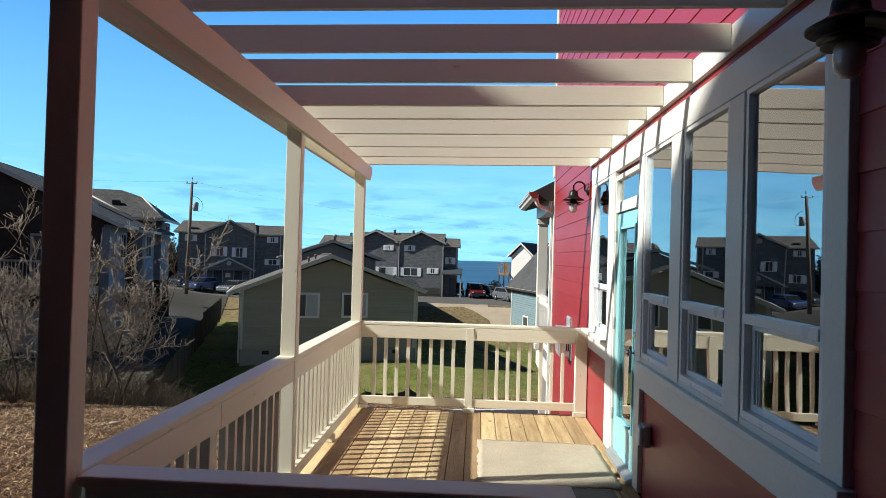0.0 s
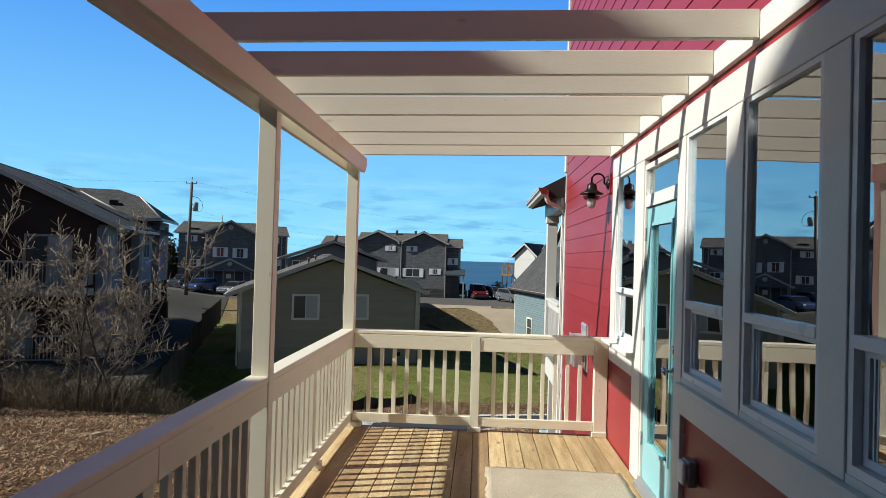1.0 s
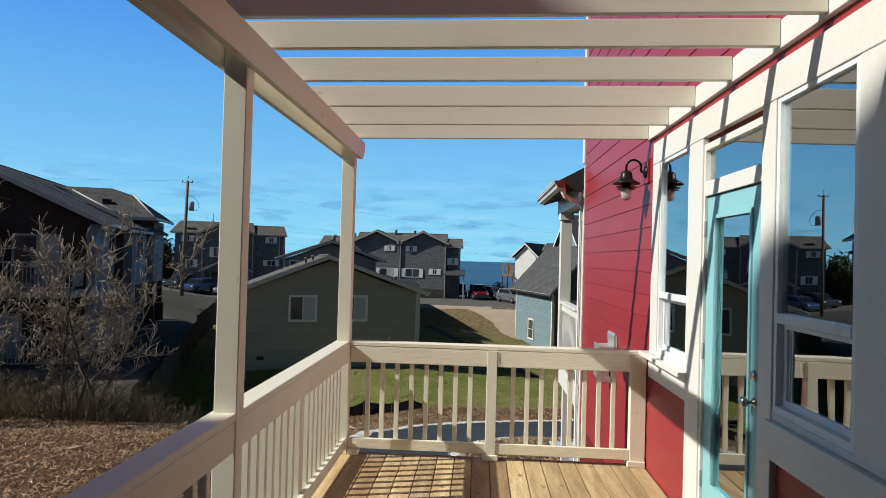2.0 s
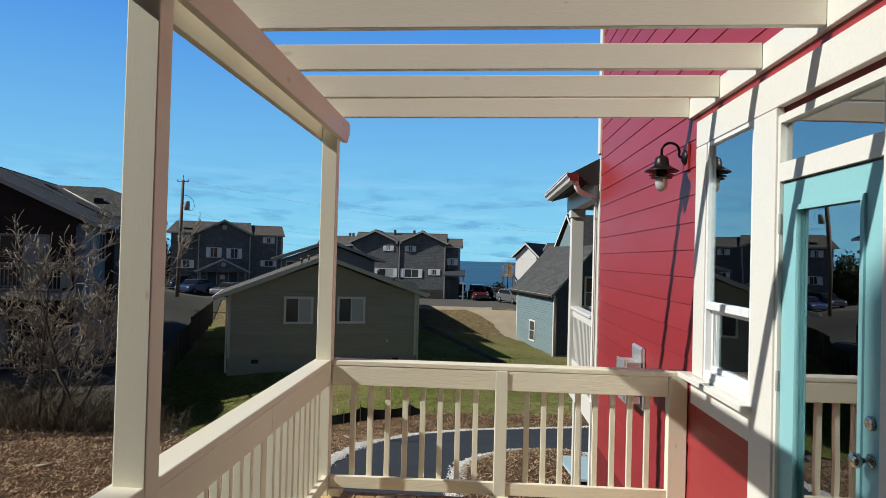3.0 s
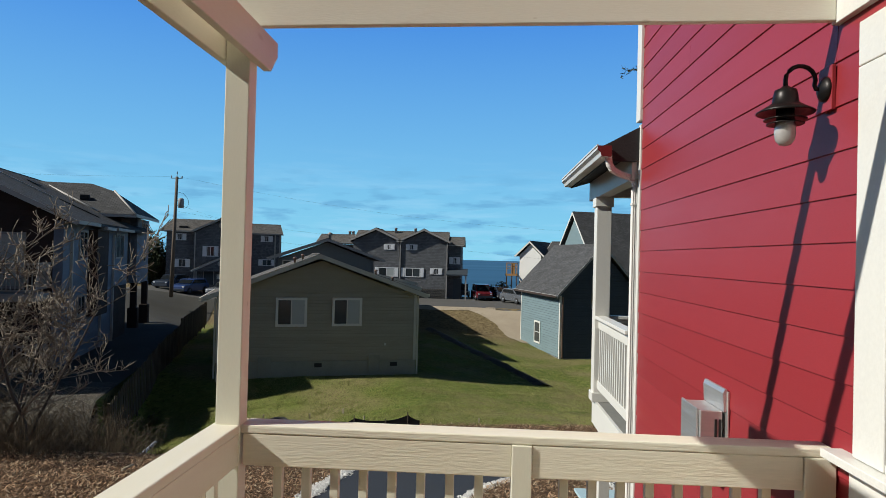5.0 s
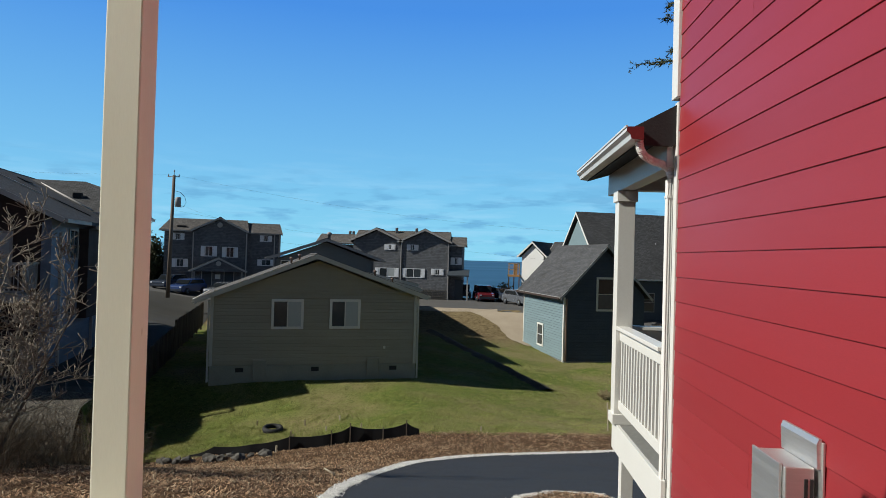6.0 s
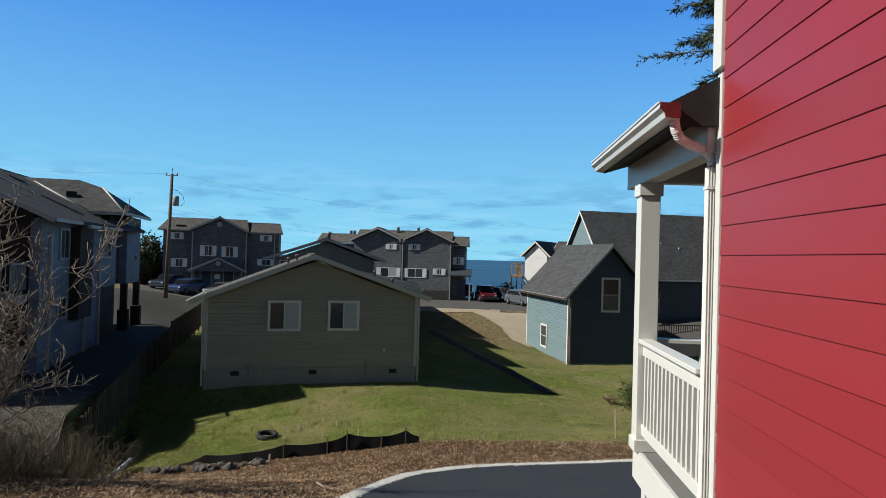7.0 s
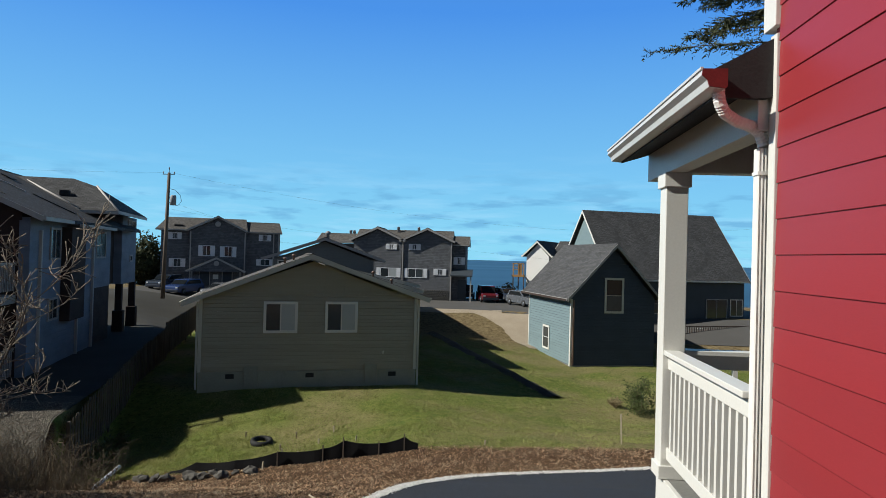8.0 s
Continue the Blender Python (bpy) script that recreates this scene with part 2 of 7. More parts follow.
def knotty(m, dark, scale=(8.0, 4.6, 1.0), most=0.75, rare=0.1):
    """Adds scattered dark knots to a board's colour."""
    n, l = m.node_tree.nodes, m.node_tree.links
    b = n["Principled BSDF"]
    old = b.inputs["Base Color"].links[0].from_socket
    src = [x for x in n if x.bl_idname == "ShaderNodeMapping"][0].inputs["Vector"].links[0].from_socket
    mp = n.new("ShaderNodeMapping")
    mp.inputs["Scale"].default_value = scale
    vo = n.new("ShaderNodeTexVoronoi")
    vo.inputs["Scale"].default_value = 1.0
    l.new(src, mp.inputs["Vector"])
    l.new(mp.outputs["Vector"], vo.inputs["Vector"])
    sp = n.new("ShaderNodeSeparateColor")
    l.new(vo.outputs["Color"], sp.inputs["Color"])
    size = n.new("ShaderNodeMapRange")
    size.inputs["From Min"].default_value = rare
    size.inputs["To Min"].default_value = 0.03
    size.inputs["To Max"].default_value = 0.17
    l.new(sp.outputs["Red"], size.inputs["Value"])
    ratio = n.new("ShaderNodeMath")
    ratio.operation = "DIVIDE"
    l.new(vo.outputs["Distance"], ratio.inputs[0])
    l.new(size.outputs["Result"], ratio.inputs[1])
    rng_ = n.new("ShaderNodeMapRange")
    rng_.inputs["From Min"].default_value = 0.5
    rng_.inputs["From Max"].default_value = 1.3
    rng_.inputs["To Min"].default_value = most
    rng_.inputs["To Max"].default_value = 0.0
    l.new(ratio.outputs["Value"], rng_.inputs["Value"])
    mx = n.new("ShaderNodeMix")
    mx.data_type = "RGBA"
    mx.inputs["B"].default_value = (*dark, 1)
    l.new(rng_.outputs["Result"], mx.inputs["Factor"])
    l.new(old, mx.inputs["A"])
    l.new(mx.outputs["Result"], b.inputs["Base Color"])


knotty(DECK, (0.17, 0.095, 0.04))
knotty(DECK_STAINED, (0.10, 0.055, 0.028))
for m, scale in ((CREAM_WOOD_X, (2.6, 7.0, 7.0)), (CREAM_ROUGH_X, (2.6, 7.0, 7.0)), (CREAM_WOOD_Y, (7.0, 2.6, 7.0)), (CREAM_WOOD_Z, (7.0, 7.0, 2.6))):
    knotty(m, (0.50, 0.43, 0.29), scale, 0.6, 0.45)
DECK_SIDE = surface("cedar_rim", (0.34, 0.22, 0.11), 0.8, (0.24, 0.15, 0.08), 2, 20, 0.5, 0.12, 0.2)
BRONZE = surface("black_lamp_metal", (0.018, 0.016, 0.016), 0.38, (0.03, 0.026, 0.024), 8, 80, 0.4, 0.1, 0.05, metal=0.6)
STEEL = surface("brushed_steel", (0.72, 0.71, 0.69), 0.55, (0.6, 0.59, 0.57), 3, 120, 0.4, 0.05, 0.05, metal=1.0, stretch=(1, 1, 20))
BRASS = surface("satin_nickel", (0.6, 0.58, 0.55), 0.25, metal=1.0)
GREY_PLASTIC = surface("grey_plastic", (0.35, 0.34, 0.34), 0.4)
MAT_FIBRE = surface("worn_grey_mat", (0.46, 0.40, 0.30), 0.95, (0.36, 0.31, 0.235), 3, 90, 0.5, 0.2, 0.5)
BOARD_GREY = surface("weathered_grey_board", (0.20, 0.19, 0.17), 0.9, (0.14, 0.13, 0.12), 3, 60, 0.5, 0.15, 0.3)
ROOM = surface("room_paint", (0.58, 0.61, 0.50), 0.8, (0.52, 0.55, 0.45), 1, 30, 0.4, 0.04, 0.05)
ROOM_FLOOR = surface("room_floor_wood", (0.16, 0.10, 0.06), 0.5, (0.11, 0.07, 0.045), 2, 20, 0.5, 0.1, 0.1, stretch=(8, 1, 1))
GLASS = glass("window_glass")
GLASS_FAR = surface("far_window_glass", (0.035, 0.045, 0.05), 0.05, (0.05, 0.06, 0.065), 0.6, 5, 0.5, 0.1, 0.0, gloss=0.9, piece=0.5)
# pale pane: window blinds, and a painted reflection in the balcony door glass
BLIND_AND_REFLECTION = surface("pale_blind_and_reflection", (0.42, 0.44, 0.43), 0.3, (0.34, 0.37, 0.37), 1.0, 20, 0.5, 0.05, 0.0, gloss=0.8)
GUTTER = surface("pale_gutter_metal", (0.60, 0.60, 0.58), 0.35, (0.52, 0.51, 0.49), 3, 40, 0.4, 0.05, 0.05)
GUTTER_DARK = surface("brown_downpipe", (0.20, 0.13, 0.10), 0.4)
SPOUT = surface("warm_grey_downspout", (0.72, 0.70, 0.66), 0.4, (0.66, 0.64, 0.60), 3, 40, 0.4, 0.05, 0.05)
GREEN_SIDING = surface("olive_green_siding", (0.345, 0.315, 0.235), 0.6, (0.295, 0.27, 0.20), 1.2, 30, 0.5, 0.08, 0.12, stretch=(0.5, 1, 4), island=0.05)
GREEN_TRIM = surface("putty_trim", (0.52, 0.50, 0.43), 0.6, (0.45, 0.43, 0.37), 1.5, 30, 0.4, 0.06, 0.1)
TEAL_SIDING = surface("blue_grey_siding", (0.17, 0.235, 0.25), 0.6, (0.15, 0.21, 0.225), 1.0, 30, 0.5, 0.07, 0.12, stretch=(0.5, 1, 4), island=0.05)
# blue-grey with shade put into it for house fronts; also dark doors and decks
DARK_AND_SHADED = surface("dark_and_shaded_blue_grey", (0.052, 0.064, 0.076), 0.6, (0.044, 0.055, 0.066), 1.0, 30, 0.5, 0.07, 0.1, island=0.05)
MID_SIDING = surface("grey_green_siding", (0.15, 0.165, 0.165), 0.65, (0.13, 0.143, 0.143), 1.0, 30, 0.5, 0.08, 0.4, lines=("Z", 0.2, 3.0))
WHITE_WALL = surface("white_stucco_wall", (0.72, 0.71, 0.68), 0.7, (0.66, 0.65, 0.62), 0.7, 30, 0.5, 0.05, 0.1)
WEATHERED = shingles("weathered_cedar_shingles", (0.15, 0.155, 0.165), 0.22, 0.17, 0.9, 0.25)
LB_BLUE = surface("blue_grey_clapboard", (0.20, 0.235, 0.29), 0.8, (0.125, 0.15, 0.19), 0.7, 18, 0.5, 0.14, 0.45, stretch=(1, 1, 3), lines=("Z", 0.19, 3.5))
LB_BROWN = surface("brown_shake_wall", (0.055, 0.038, 0.032), 0.9, (0.034, 0.025, 0.022), 1.2, 25, 0.5, 0.2, 0.5, stretch=(1, 1, 2), lines=("Z", 0.22, 3.5))
FASCIA_PALE = surface("pale_weathered_fascia", (0.44, 0.425, 0.40), 0.6, (0.36, 0.345, 0.325), 1.5, 30, 0.4, 0.08, 0.1)
FASCIA_GREY = surface("weathered_grey_fascia", (0.33, 0.32, 0.305), 0.7, (0.27, 0.26, 0.25), 1.5, 30, 0.4, 0.08, 0.1)
ROOF_GREY = shingles("grey_asphalt_shingles", (0.082, 0.082, 0.084), 0.24, 0.12, vary=0.28)
ROOF_BROWN = shingles("brown_grey_shingles", (0.135, 0.125, 0.115), 0.24, 0.12, vary=0.28)
ROOF_DARK = shingles("dark_asphalt_shingles", (0.055, 0.056, 0.062), 0.24, 0.12, vary=0.28)
OLIVE_BASE = surface("olive_painted_footing", (0.30, 0.295, 0.235), 0.85, (0.25, 0.245, 0.195), 1.2, 25, 0.5, 0.12, 0.2)
CONCRETE = surface("old_concrete", (0.22, 0.215, 0.195), 0.9, (0.16, 0.16, 0.145), 1.2, 25, 0.5, 0.12, 0.2)
ASPHALT = surface("black_asphalt_path", (0.031, 0.034, 0.041), 0.8, (0.038, 0.04, 0.046), 1.0, 140, 0.5, 0.25, 0.3)
ROAD_GREY = surface("worn_road_asphalt", (0.105, 0.10, 0.094), 0.9, (0.08, 0.077, 0.073), 0.35, 20, 0.5, 0.12, 0.15)
GRAVEL_WHITE = surface("white_gravel", (0.66, 0.65, 0.62), 0.8, (0.5, 0.49, 0.47), 8, 60, 0.5, 0.15, 0.1, island=0.3)
GRAVEL_GREY = surface("grey_gravel", (0.12, 0.105, 0.085), 0.95, (0.05, 0.044, 0.036), 9.0, 30, 0.5, 0.55, 1.0)
GRAVEL_LOOSE = surface("mixed_grey_gravel", (0.21, 0.185, 0.15), 0.9, (0.085, 0.074, 0.06), 6, 60, 0.5, 0.15, 0.1, island=0.55)
CHIPS = surface("bark_chips", (0.46, 0.30, 0.18), 0.9, (0.085, 0.05, 0.032), 2.2, 40, 0.5, 0.2, 0.1, island=0.8)
BLADES = surface("grass_blades", (0.205, 0.26, 0.055), 0.7, (0.34, 0.31, 0.13), 0.5, 20, 0.5, 0.15, 0.0, island=0.35)
STRAW = surface("dry_grass", (0.30, 0.24, 0.13), 0.85, (0.22, 0.18, 0.1), 0.5, 20, 0.5, 0.15, 0.0, island=0.3)
TWIG = surface("grey_bare_twigs", (0.30, 0.25, 0.195), 0.85, (0.14, 0.115, 0.09), 3, 30, 0.5, 0.15, 0.1)
TRUNK = surface("dark_young_bark", (0.11, 0.09, 0.072), 0.9, (0.07, 0.058, 0.047), 4, 30, 0.5, 0.2, 0.3)
TWIG_BROWN = surface("brown_bramble_twigs", (0.17, 0.13, 0.082), 0.85, (0.085, 0.064, 0.042), 2, 30, 0.5, 0.2, 0.1, island=0.3)
BARK = surface("rough_bark", (0.10, 0.08, 0.062), 0.95, (0.07, 0.055, 0.045), 3, 25, 0.5, 0.25, 0.6, stretch=(1, 1, 0.3))
NEEDLES = surface("spruce_needles", (0.045, 0.062, 0.028), 0.75, (0.07, 0.07, 0.03), 0.7, 20, 0.5, 0.2, 0.0, island=0.35)
LEAF = surface("evergreen_leaves", (0.055, 0.085, 0.025), 0.6, (0.09, 0.10, 0.035), 0.9, 20, 0.5, 0.2, 0.0, island=0.4)
FENCE_WOOD = surface("weathered_fence_boards", (0.12, 0.096, 0.072), 0.9, (0.07, 0.056, 0.043), 2, 25, 0.5, 0.2, 0.3, stretch=(5, 5, 0.7), piece=0.25)
SILT = surface("black_silt_cloth", (0.009, 0.009, 0.01), 0.85, (0.014, 0.014, 0.014), 3, 60, 0.5, 0.2, 0.3, gloss=0.15)
PALE_CHIPS = surface("pale_wood_chips", (0.50, 0.41, 0.28), 0.9, (0.36, 0.28, 0.18), 3, 40, 0.5, 0.15, 0.1, island=0.4)
STAKE = surface("pale_wood_stake", (0.42, 0.36, 0.26), 0.85, (0.32, 0.27, 0.2), 4, 30, 0.5, 0.15, 0.1)
# black for tyres, vents and edge boards, and for eave shade on the soffit
BLACK_AND_SHADE = surface("black_parts_and_shade", (0.018, 0.018, 0.018), 0.75, (0.028, 0.028, 0.028), 5, 60, 0.5, 0.15, 0.2)
PALE_BLUE = surface("pale_blue_paint", (0.42, 0.56, 0.60), 0.5, (0.37, 0.50, 0.54), 2, 40, 0.4, 0.05, 0.05)
PVC = surface("white_pvc", (0.66, 0.68, 0.72), 0.4)
STONE = surface("grey_field_stone", (0.12, 0.112, 0.098), 0.9, (0.06, 0.056, 0.05), 3, 25, 0.5, 0.2, 0.4)
POLE_WOOD = surface("weathered_pole", (0.17, 0.135, 0.105), 0.9, (0.12, 0.095, 0.075), 3, 25, 0.5, 0.15, 0.2, stretch=(5, 5, 0.4))
CABLE = surface("dark_cable", (0.03, 0.03, 0.03), 0.6)
ZINC = surface("zinc_grey", (0.32, 0.33, 0.34), 0.5)
ORANGE_WOOD = surface("new_orange_timber", (0.62, 0.33, 0.13), 0.8, (0.5, 0.26, 0.1), 2, 20, 0.5, 0.1, 0.1)
CAR_RED = surface("red_car_paint", (0.14, 0.015, 0.02), 0.2, gloss=0.8)
CAR_BLUE = surface("blue_car_paint", (0.03, 0.06, 0.17), 0.2, gloss=0.8)
CAR_SILVER = surface("silver_car_paint", (0.19, 0.205, 0.23), 0.25, metal=0.5)
CAR_DARK = surface("dark_car_paint", (0.03, 0.04, 0.06), 0.2, gloss=0.8)
CAR_GLASS = surface("car_glass", (0.015, 0.018, 0.02), 0.05, gloss=0.9)
LAMP_RED = surface("tail_lamp_red", (0.4, 0.01, 0.01), 0.2)
LAMP_CLEAR = surface("headlamp", (0.6, 0.62, 0.65), 0.15)
GLOBE = surface("ribbed_clear_glass", (0.42, 0.40, 0.38), 0.12, (0.36, 0.34, 0.33), 8, 60, 0.4, 0.05, 0.0, gloss=0.9)
SEA = surface("sea_water", (0.012, 0.045, 0.085), 0.42, (0.016, 0.055, 0.10), 0.004, 0.12, 0.5, 0.2, 0.5, stretch=(0.25, 1, 1))
DRIVE = surface("dark_drive_asphalt", (0.055, 0.053, 0.045), 0.95, (0.04, 0.038, 0.033), 0.35, 20, 0.5, 0.15, 0.15)
EARTH = surface("turned_earth", (0.10, 0.078, 0.048), 0.95, (0.045, 0.036, 0.024), 3.0, 30, 0.5, 0.4, 0.8)
SAND = surface("sandy_drive", (0.40, 0.335, 0.25), 0.95, (0.33, 0.27, 0.2), 0.8, 20, 0.5, 0.12, 0.2)


def ground_material():
    """Bark mulch near the house, then lawn with worn patches, then rough soil: one sheet, by place."""
    m = bpy.data.materials.new("ground_cover")
    m.use_nodes = True
    n, l = m.node_tree.nodes, m.node_tree.links
    b = n["Principled BSDF"]
    b.inputs["Roughness"].default_value = 0.95
    b.inputs["Specular IOR Level"].default_value = 0.08
    tc = n.new("ShaderNodeTexCoord")

    def noise_of(scale, detail=6):
        t = n.new("ShaderNodeTexNoise")
        t.inputs["Scale"].default_value = scale
        t.inputs["Detail"].default_value = detail
        l.new(tc.outputs["Object"], t.inputs["Vector"])
        return t.outputs["Fac"]

    def ramp(src, lo, hi):
        r = n.new("ShaderNodeMapRange")
        r.inputs["From Min"].default_value = lo
        r.inputs["From Max"].default_value = hi
        l.new(src, r.inputs["Value"])
        return r.outputs["Result"]

    def mixed(fac, a, c):
        x = n.new("ShaderNodeMix")
        x.data_type = "RGBA"
        l.new(fac, x.inputs["Factor"])
        for key, v in (("A", a), ("B", c)):
            if isinstance(v, tuple):
                x.inputs[key].default_value = (*v, 1)
            else:
                l.new(v, x.inputs[key])
        return x.outputs["Result"]

    def maths(op, a, c):
        x = n.new("ShaderNodeMath")
        x.operation = op
        for i, v in enumerate((a, c)):
            if isinstance(v, (int, float)):
                x.inputs[i].default_value = v
            else:
                l.new(v, x.inputs[i])
        return x.outputs["Value"]

    sep = n.new("ShaderNodeSeparateXYZ")
    l.new(tc.outputs["Object"], sep.inputs["Vector"])
    fine, mid, big = noise_of(22), noise_of(3.5), noise_of(0.28)
    mulch = mixed(ramp(fine, 0.40, 0.62), (0.03, 0.018, 0.011), (0.21, 0.125, 0.068))
    mulch = mixed(ramp(mid, 0.45, 0.7), mulch, (0.085, 0.048, 0.026))
    grass = mixed(ramp(mid, 0.35, 0.65), (0.105, 0.145, 0.03), (0.19, 0.212, 0.055))
    grass = mixed(ramp(big, 0.42, 0.62), grass, (0.25, 0.215, 0.1))
    grass = mixed(ramp(noise_of(45), 0.52, 0.66), grass, (0.05, 0.062, 0.012))
    grass = mixed(ramp(noise_of(9), 0.54, 0.68), grass, (0.045, 0.06, 0.012))
    soil = mixed(ramp(mid, 0.35, 0.65), (0.13, 0.095, 0.052), (0.25, 0.195, 0.105))
    # lawn begins beyond the silt fence; the edge wanders a little
    edge = maths("ADD", maths("ADD", sep.outputs["Y"], maths("MULTIPLY", maths("MAXIMUM", sep.outputs["X"], -6.0), -0.2)), maths("MULTIPLY", mid, 1.2))
    lawn = ramp(edge, 20.1, 20.6)
    rough_bank = ramp(maths("ADD", sep.outputs["Y"], maths("MULTIPLY", big, 6.0)), 50.0, 53.0)
    colour = mixed(lawn, mulch, grass)
    colour = mixed(rough_bank, colour, soil)
    l.new(colour, b.inputs["Base Color"])
    bp = n.new("ShaderNodeBump")
    bp.inputs["Strength"].default_value = 0.8
    bp.inputs["Distance"].default_value = 0.05
    l.new(maths("ADD", fine, mid), bp.inputs["Height"])
    l.new(bp.outputs["Normal"], b.inputs["Normal"])
    return m


GROUND = ground_material()


# ---- building helpers ----
def mesh_of(name, bm, material):
    me = bpy.data.meshes.new(name)
    bm.to_mesh(me)
    bm.free()
    me.materials.append(material)
    return me


def part(name, bm, material, parent=None, label=""):
    """Links a bmesh as one mesh object, under a thing or a part."""
    ob = new(name, mesh_of(name, bm, material))
    ob.parent = parent
    if label:
        ob["label"] = label
    return ob


def raw(name, verts, faces, material, parent=None, label=""):
    me = bpy.data.meshes.new(name)
    me.from_pydata(verts, [], faces)
    me.materials.append(material)
    me.update()
    ob = new(name, me)
    ob.parent = parent
    if label:
        ob["label"] = label
    return ob


def empty(name, m=None, label="", category="", group="", kind=""):
    ob = new(name)
    if m is not None:
        ob.matrix_basis = m
    return tagged(ob, label, category, group, kind)


def add_box(bm, x0, x1, y0, y1, z0, z1):
    v = [bm.verts.new(p) for p in ((x0, y0, z0), (x1, y0, z0), (x1, y1, z0), (x0, y1, z0), (x0, y0, z1), (x1, y0, z1), (x1, y1, z1), (x0, y1, z1))]
    return [bm.faces.new([v[i] for i in f]) for f in ((3, 2, 1, 0), (4, 5, 6, 7), (0, 1, 5, 4), (1, 2, 6, 5), (2, 3, 7, 6), (3, 0, 4, 7))]


def box(*c, bevel=0.0):
    """A box x0, x1, y0, y1, z0, z1 with eased edges."""
    bm = bmesh.new()
    add_box(bm, *c)
    if bevel:
        bmesh.ops.bevel(bm, geom=bm.edges[:], offset=bevel, segments=2, affect="EDGES", profile=0.5)
    return bm


def boxes(*many):
    bm = bmesh.new()
    for c in many:
        add_box(bm, *c)
    return bm


def prism(profile, axis, a, b, bevel=0.0):
    """A flat outline swept along one axis from a to b. The outline is in the two other axes, in order."""
    bm = bmesh.new()

    def at(p, s):
        return {"X": (s, p[0], p[1]), "Y": (p[0], s, p[1]), "Z": (p[0], p[1], s)}[axis]

    lo, hi = [bm.verts.new(at(p, a)) for p in profile], [bm.verts.new(at(p, b)) for p in profile]
    bm.faces.new(lo), bm.faces.new(hi[::-1])
    k = len(profile)
    for i in range(k):
        bm.faces.new((lo[i], hi[i], hi[(i + 1) % k], lo[(i + 1) % k]))
    bmesh.ops.recalc_face_normals(bm, faces=bm.faces[:])
    if bevel:
        bmesh.ops.bevel(bm, geom=bm.edges[:], offset=bevel, segments=2, affect="EDGES", profile=0.5)
    return bm


def spin(profile, centre, steps=20, bm=None):
    """A turned shape about an upright axis: profile of (radius, z)."""
    bm = bm or bmesh.new()
    rings = []
    for r, z in profile:
        rings.append([bm.verts.new((centre[0] + r * math.cos(2 * math.pi * i / steps), centre[1] + r * math.sin(2 * math.pi * i / steps), centre[2] + z)) for i in range(steps)])
    for a, b in zip(rings, rings[1:]):
        for i in range(steps):
            f = bm.faces.new((a[i], a[(i + 1) % steps], b[(i + 1) % steps], b[i]))
            f.smooth = True
    bm.faces.new(rings[0][::-1]), bm.faces.new(rings[-1])
    bmesh.ops.recalc_face_normals(bm, faces=bm.faces[:])
    return bm


def tube_data(points, radii, sides=6):
    """Vertices and faces of a tube through points."""
    verts, faces = [], []
    pts = [Vector(p) for p in points]
    for i, p in enumerate(pts):
        d = (pts[min(i + 1, len(pts) - 1)] - pts[max(i - 1, 0)]).normalized()
        side = d.cross(Vector((0.13, 0.31, 0.94)) if abs(d.z) < 0.9 else Vector((1, 0.1, 0))).normalized()
        up = d.cross(side)
        for k in range(sides):
            a = 2 * math.pi * k / sides
            verts.append(p + (side * math.cos(a) + up * math.sin(a)) * radii[i])
        if i:
            b = (i - 1) * sides
            faces += [(b + k, b + (k + 1) % sides, b + sides + (k + 1) % sides, b + sides + k) for k in range(sides)]
    faces.append(tuple(range(sides))[::-1])
    faces.append(tuple(range(len(verts) - sides, len(verts))))
    return verts, faces


def tubes(name, many, material, parent=None, label="", sides=6, smooth=True):
    """Many tubes [(points, radii), ...] as one mesh."""
    verts, faces = [], []
    for pts, rad in many:
        v, f = tube_data(pts, rad, sides)
        o = len(verts)
        verts += v
        faces += [tuple(i + o for i in q) for q in f]
    ob = raw(name, verts, faces, material, parent, label)
    if smooth:
        ob.data.polygons.foreach_set("use_smooth", [len(p.vertices) == 4 for p in ob.data.polygons])
    return ob


def panel_uv(ob, scale=1.0):
    """Lays the surface's own run across and up on every face, in metres."""
    me = ob.data
    uv = me.uv_layers.new(name="UVMap")
    for poly in me.polygons:
        n = poly.normal
        across = Vector((-n.y, n.x, 0))
        across = across.normalized() if across.length > 0.05 else Vector((1, 0, 0))
        up = n.cross(across)
        for li in poly.loop_indices:
            p = me.vertices[me.loops[li].vertex_index].co
            uv.data[li].uv = (p.dot(across) * scale, p.dot(up) * scale)
    return ob


def smoothstep(a, b, t):
    t = min(1.0, max(0.0, (t - a) / (b - a)))
    return t * t * (3 - 2 * t)


# ---- ground, sea and roads ----
def interp(t, xs, ys):
    return float(np.interp(t, xs, ys))


def lot_line(y):
    """Where the board fence's line runs at y."""
    return -11.9 - 0.314 * (y - 19.0)


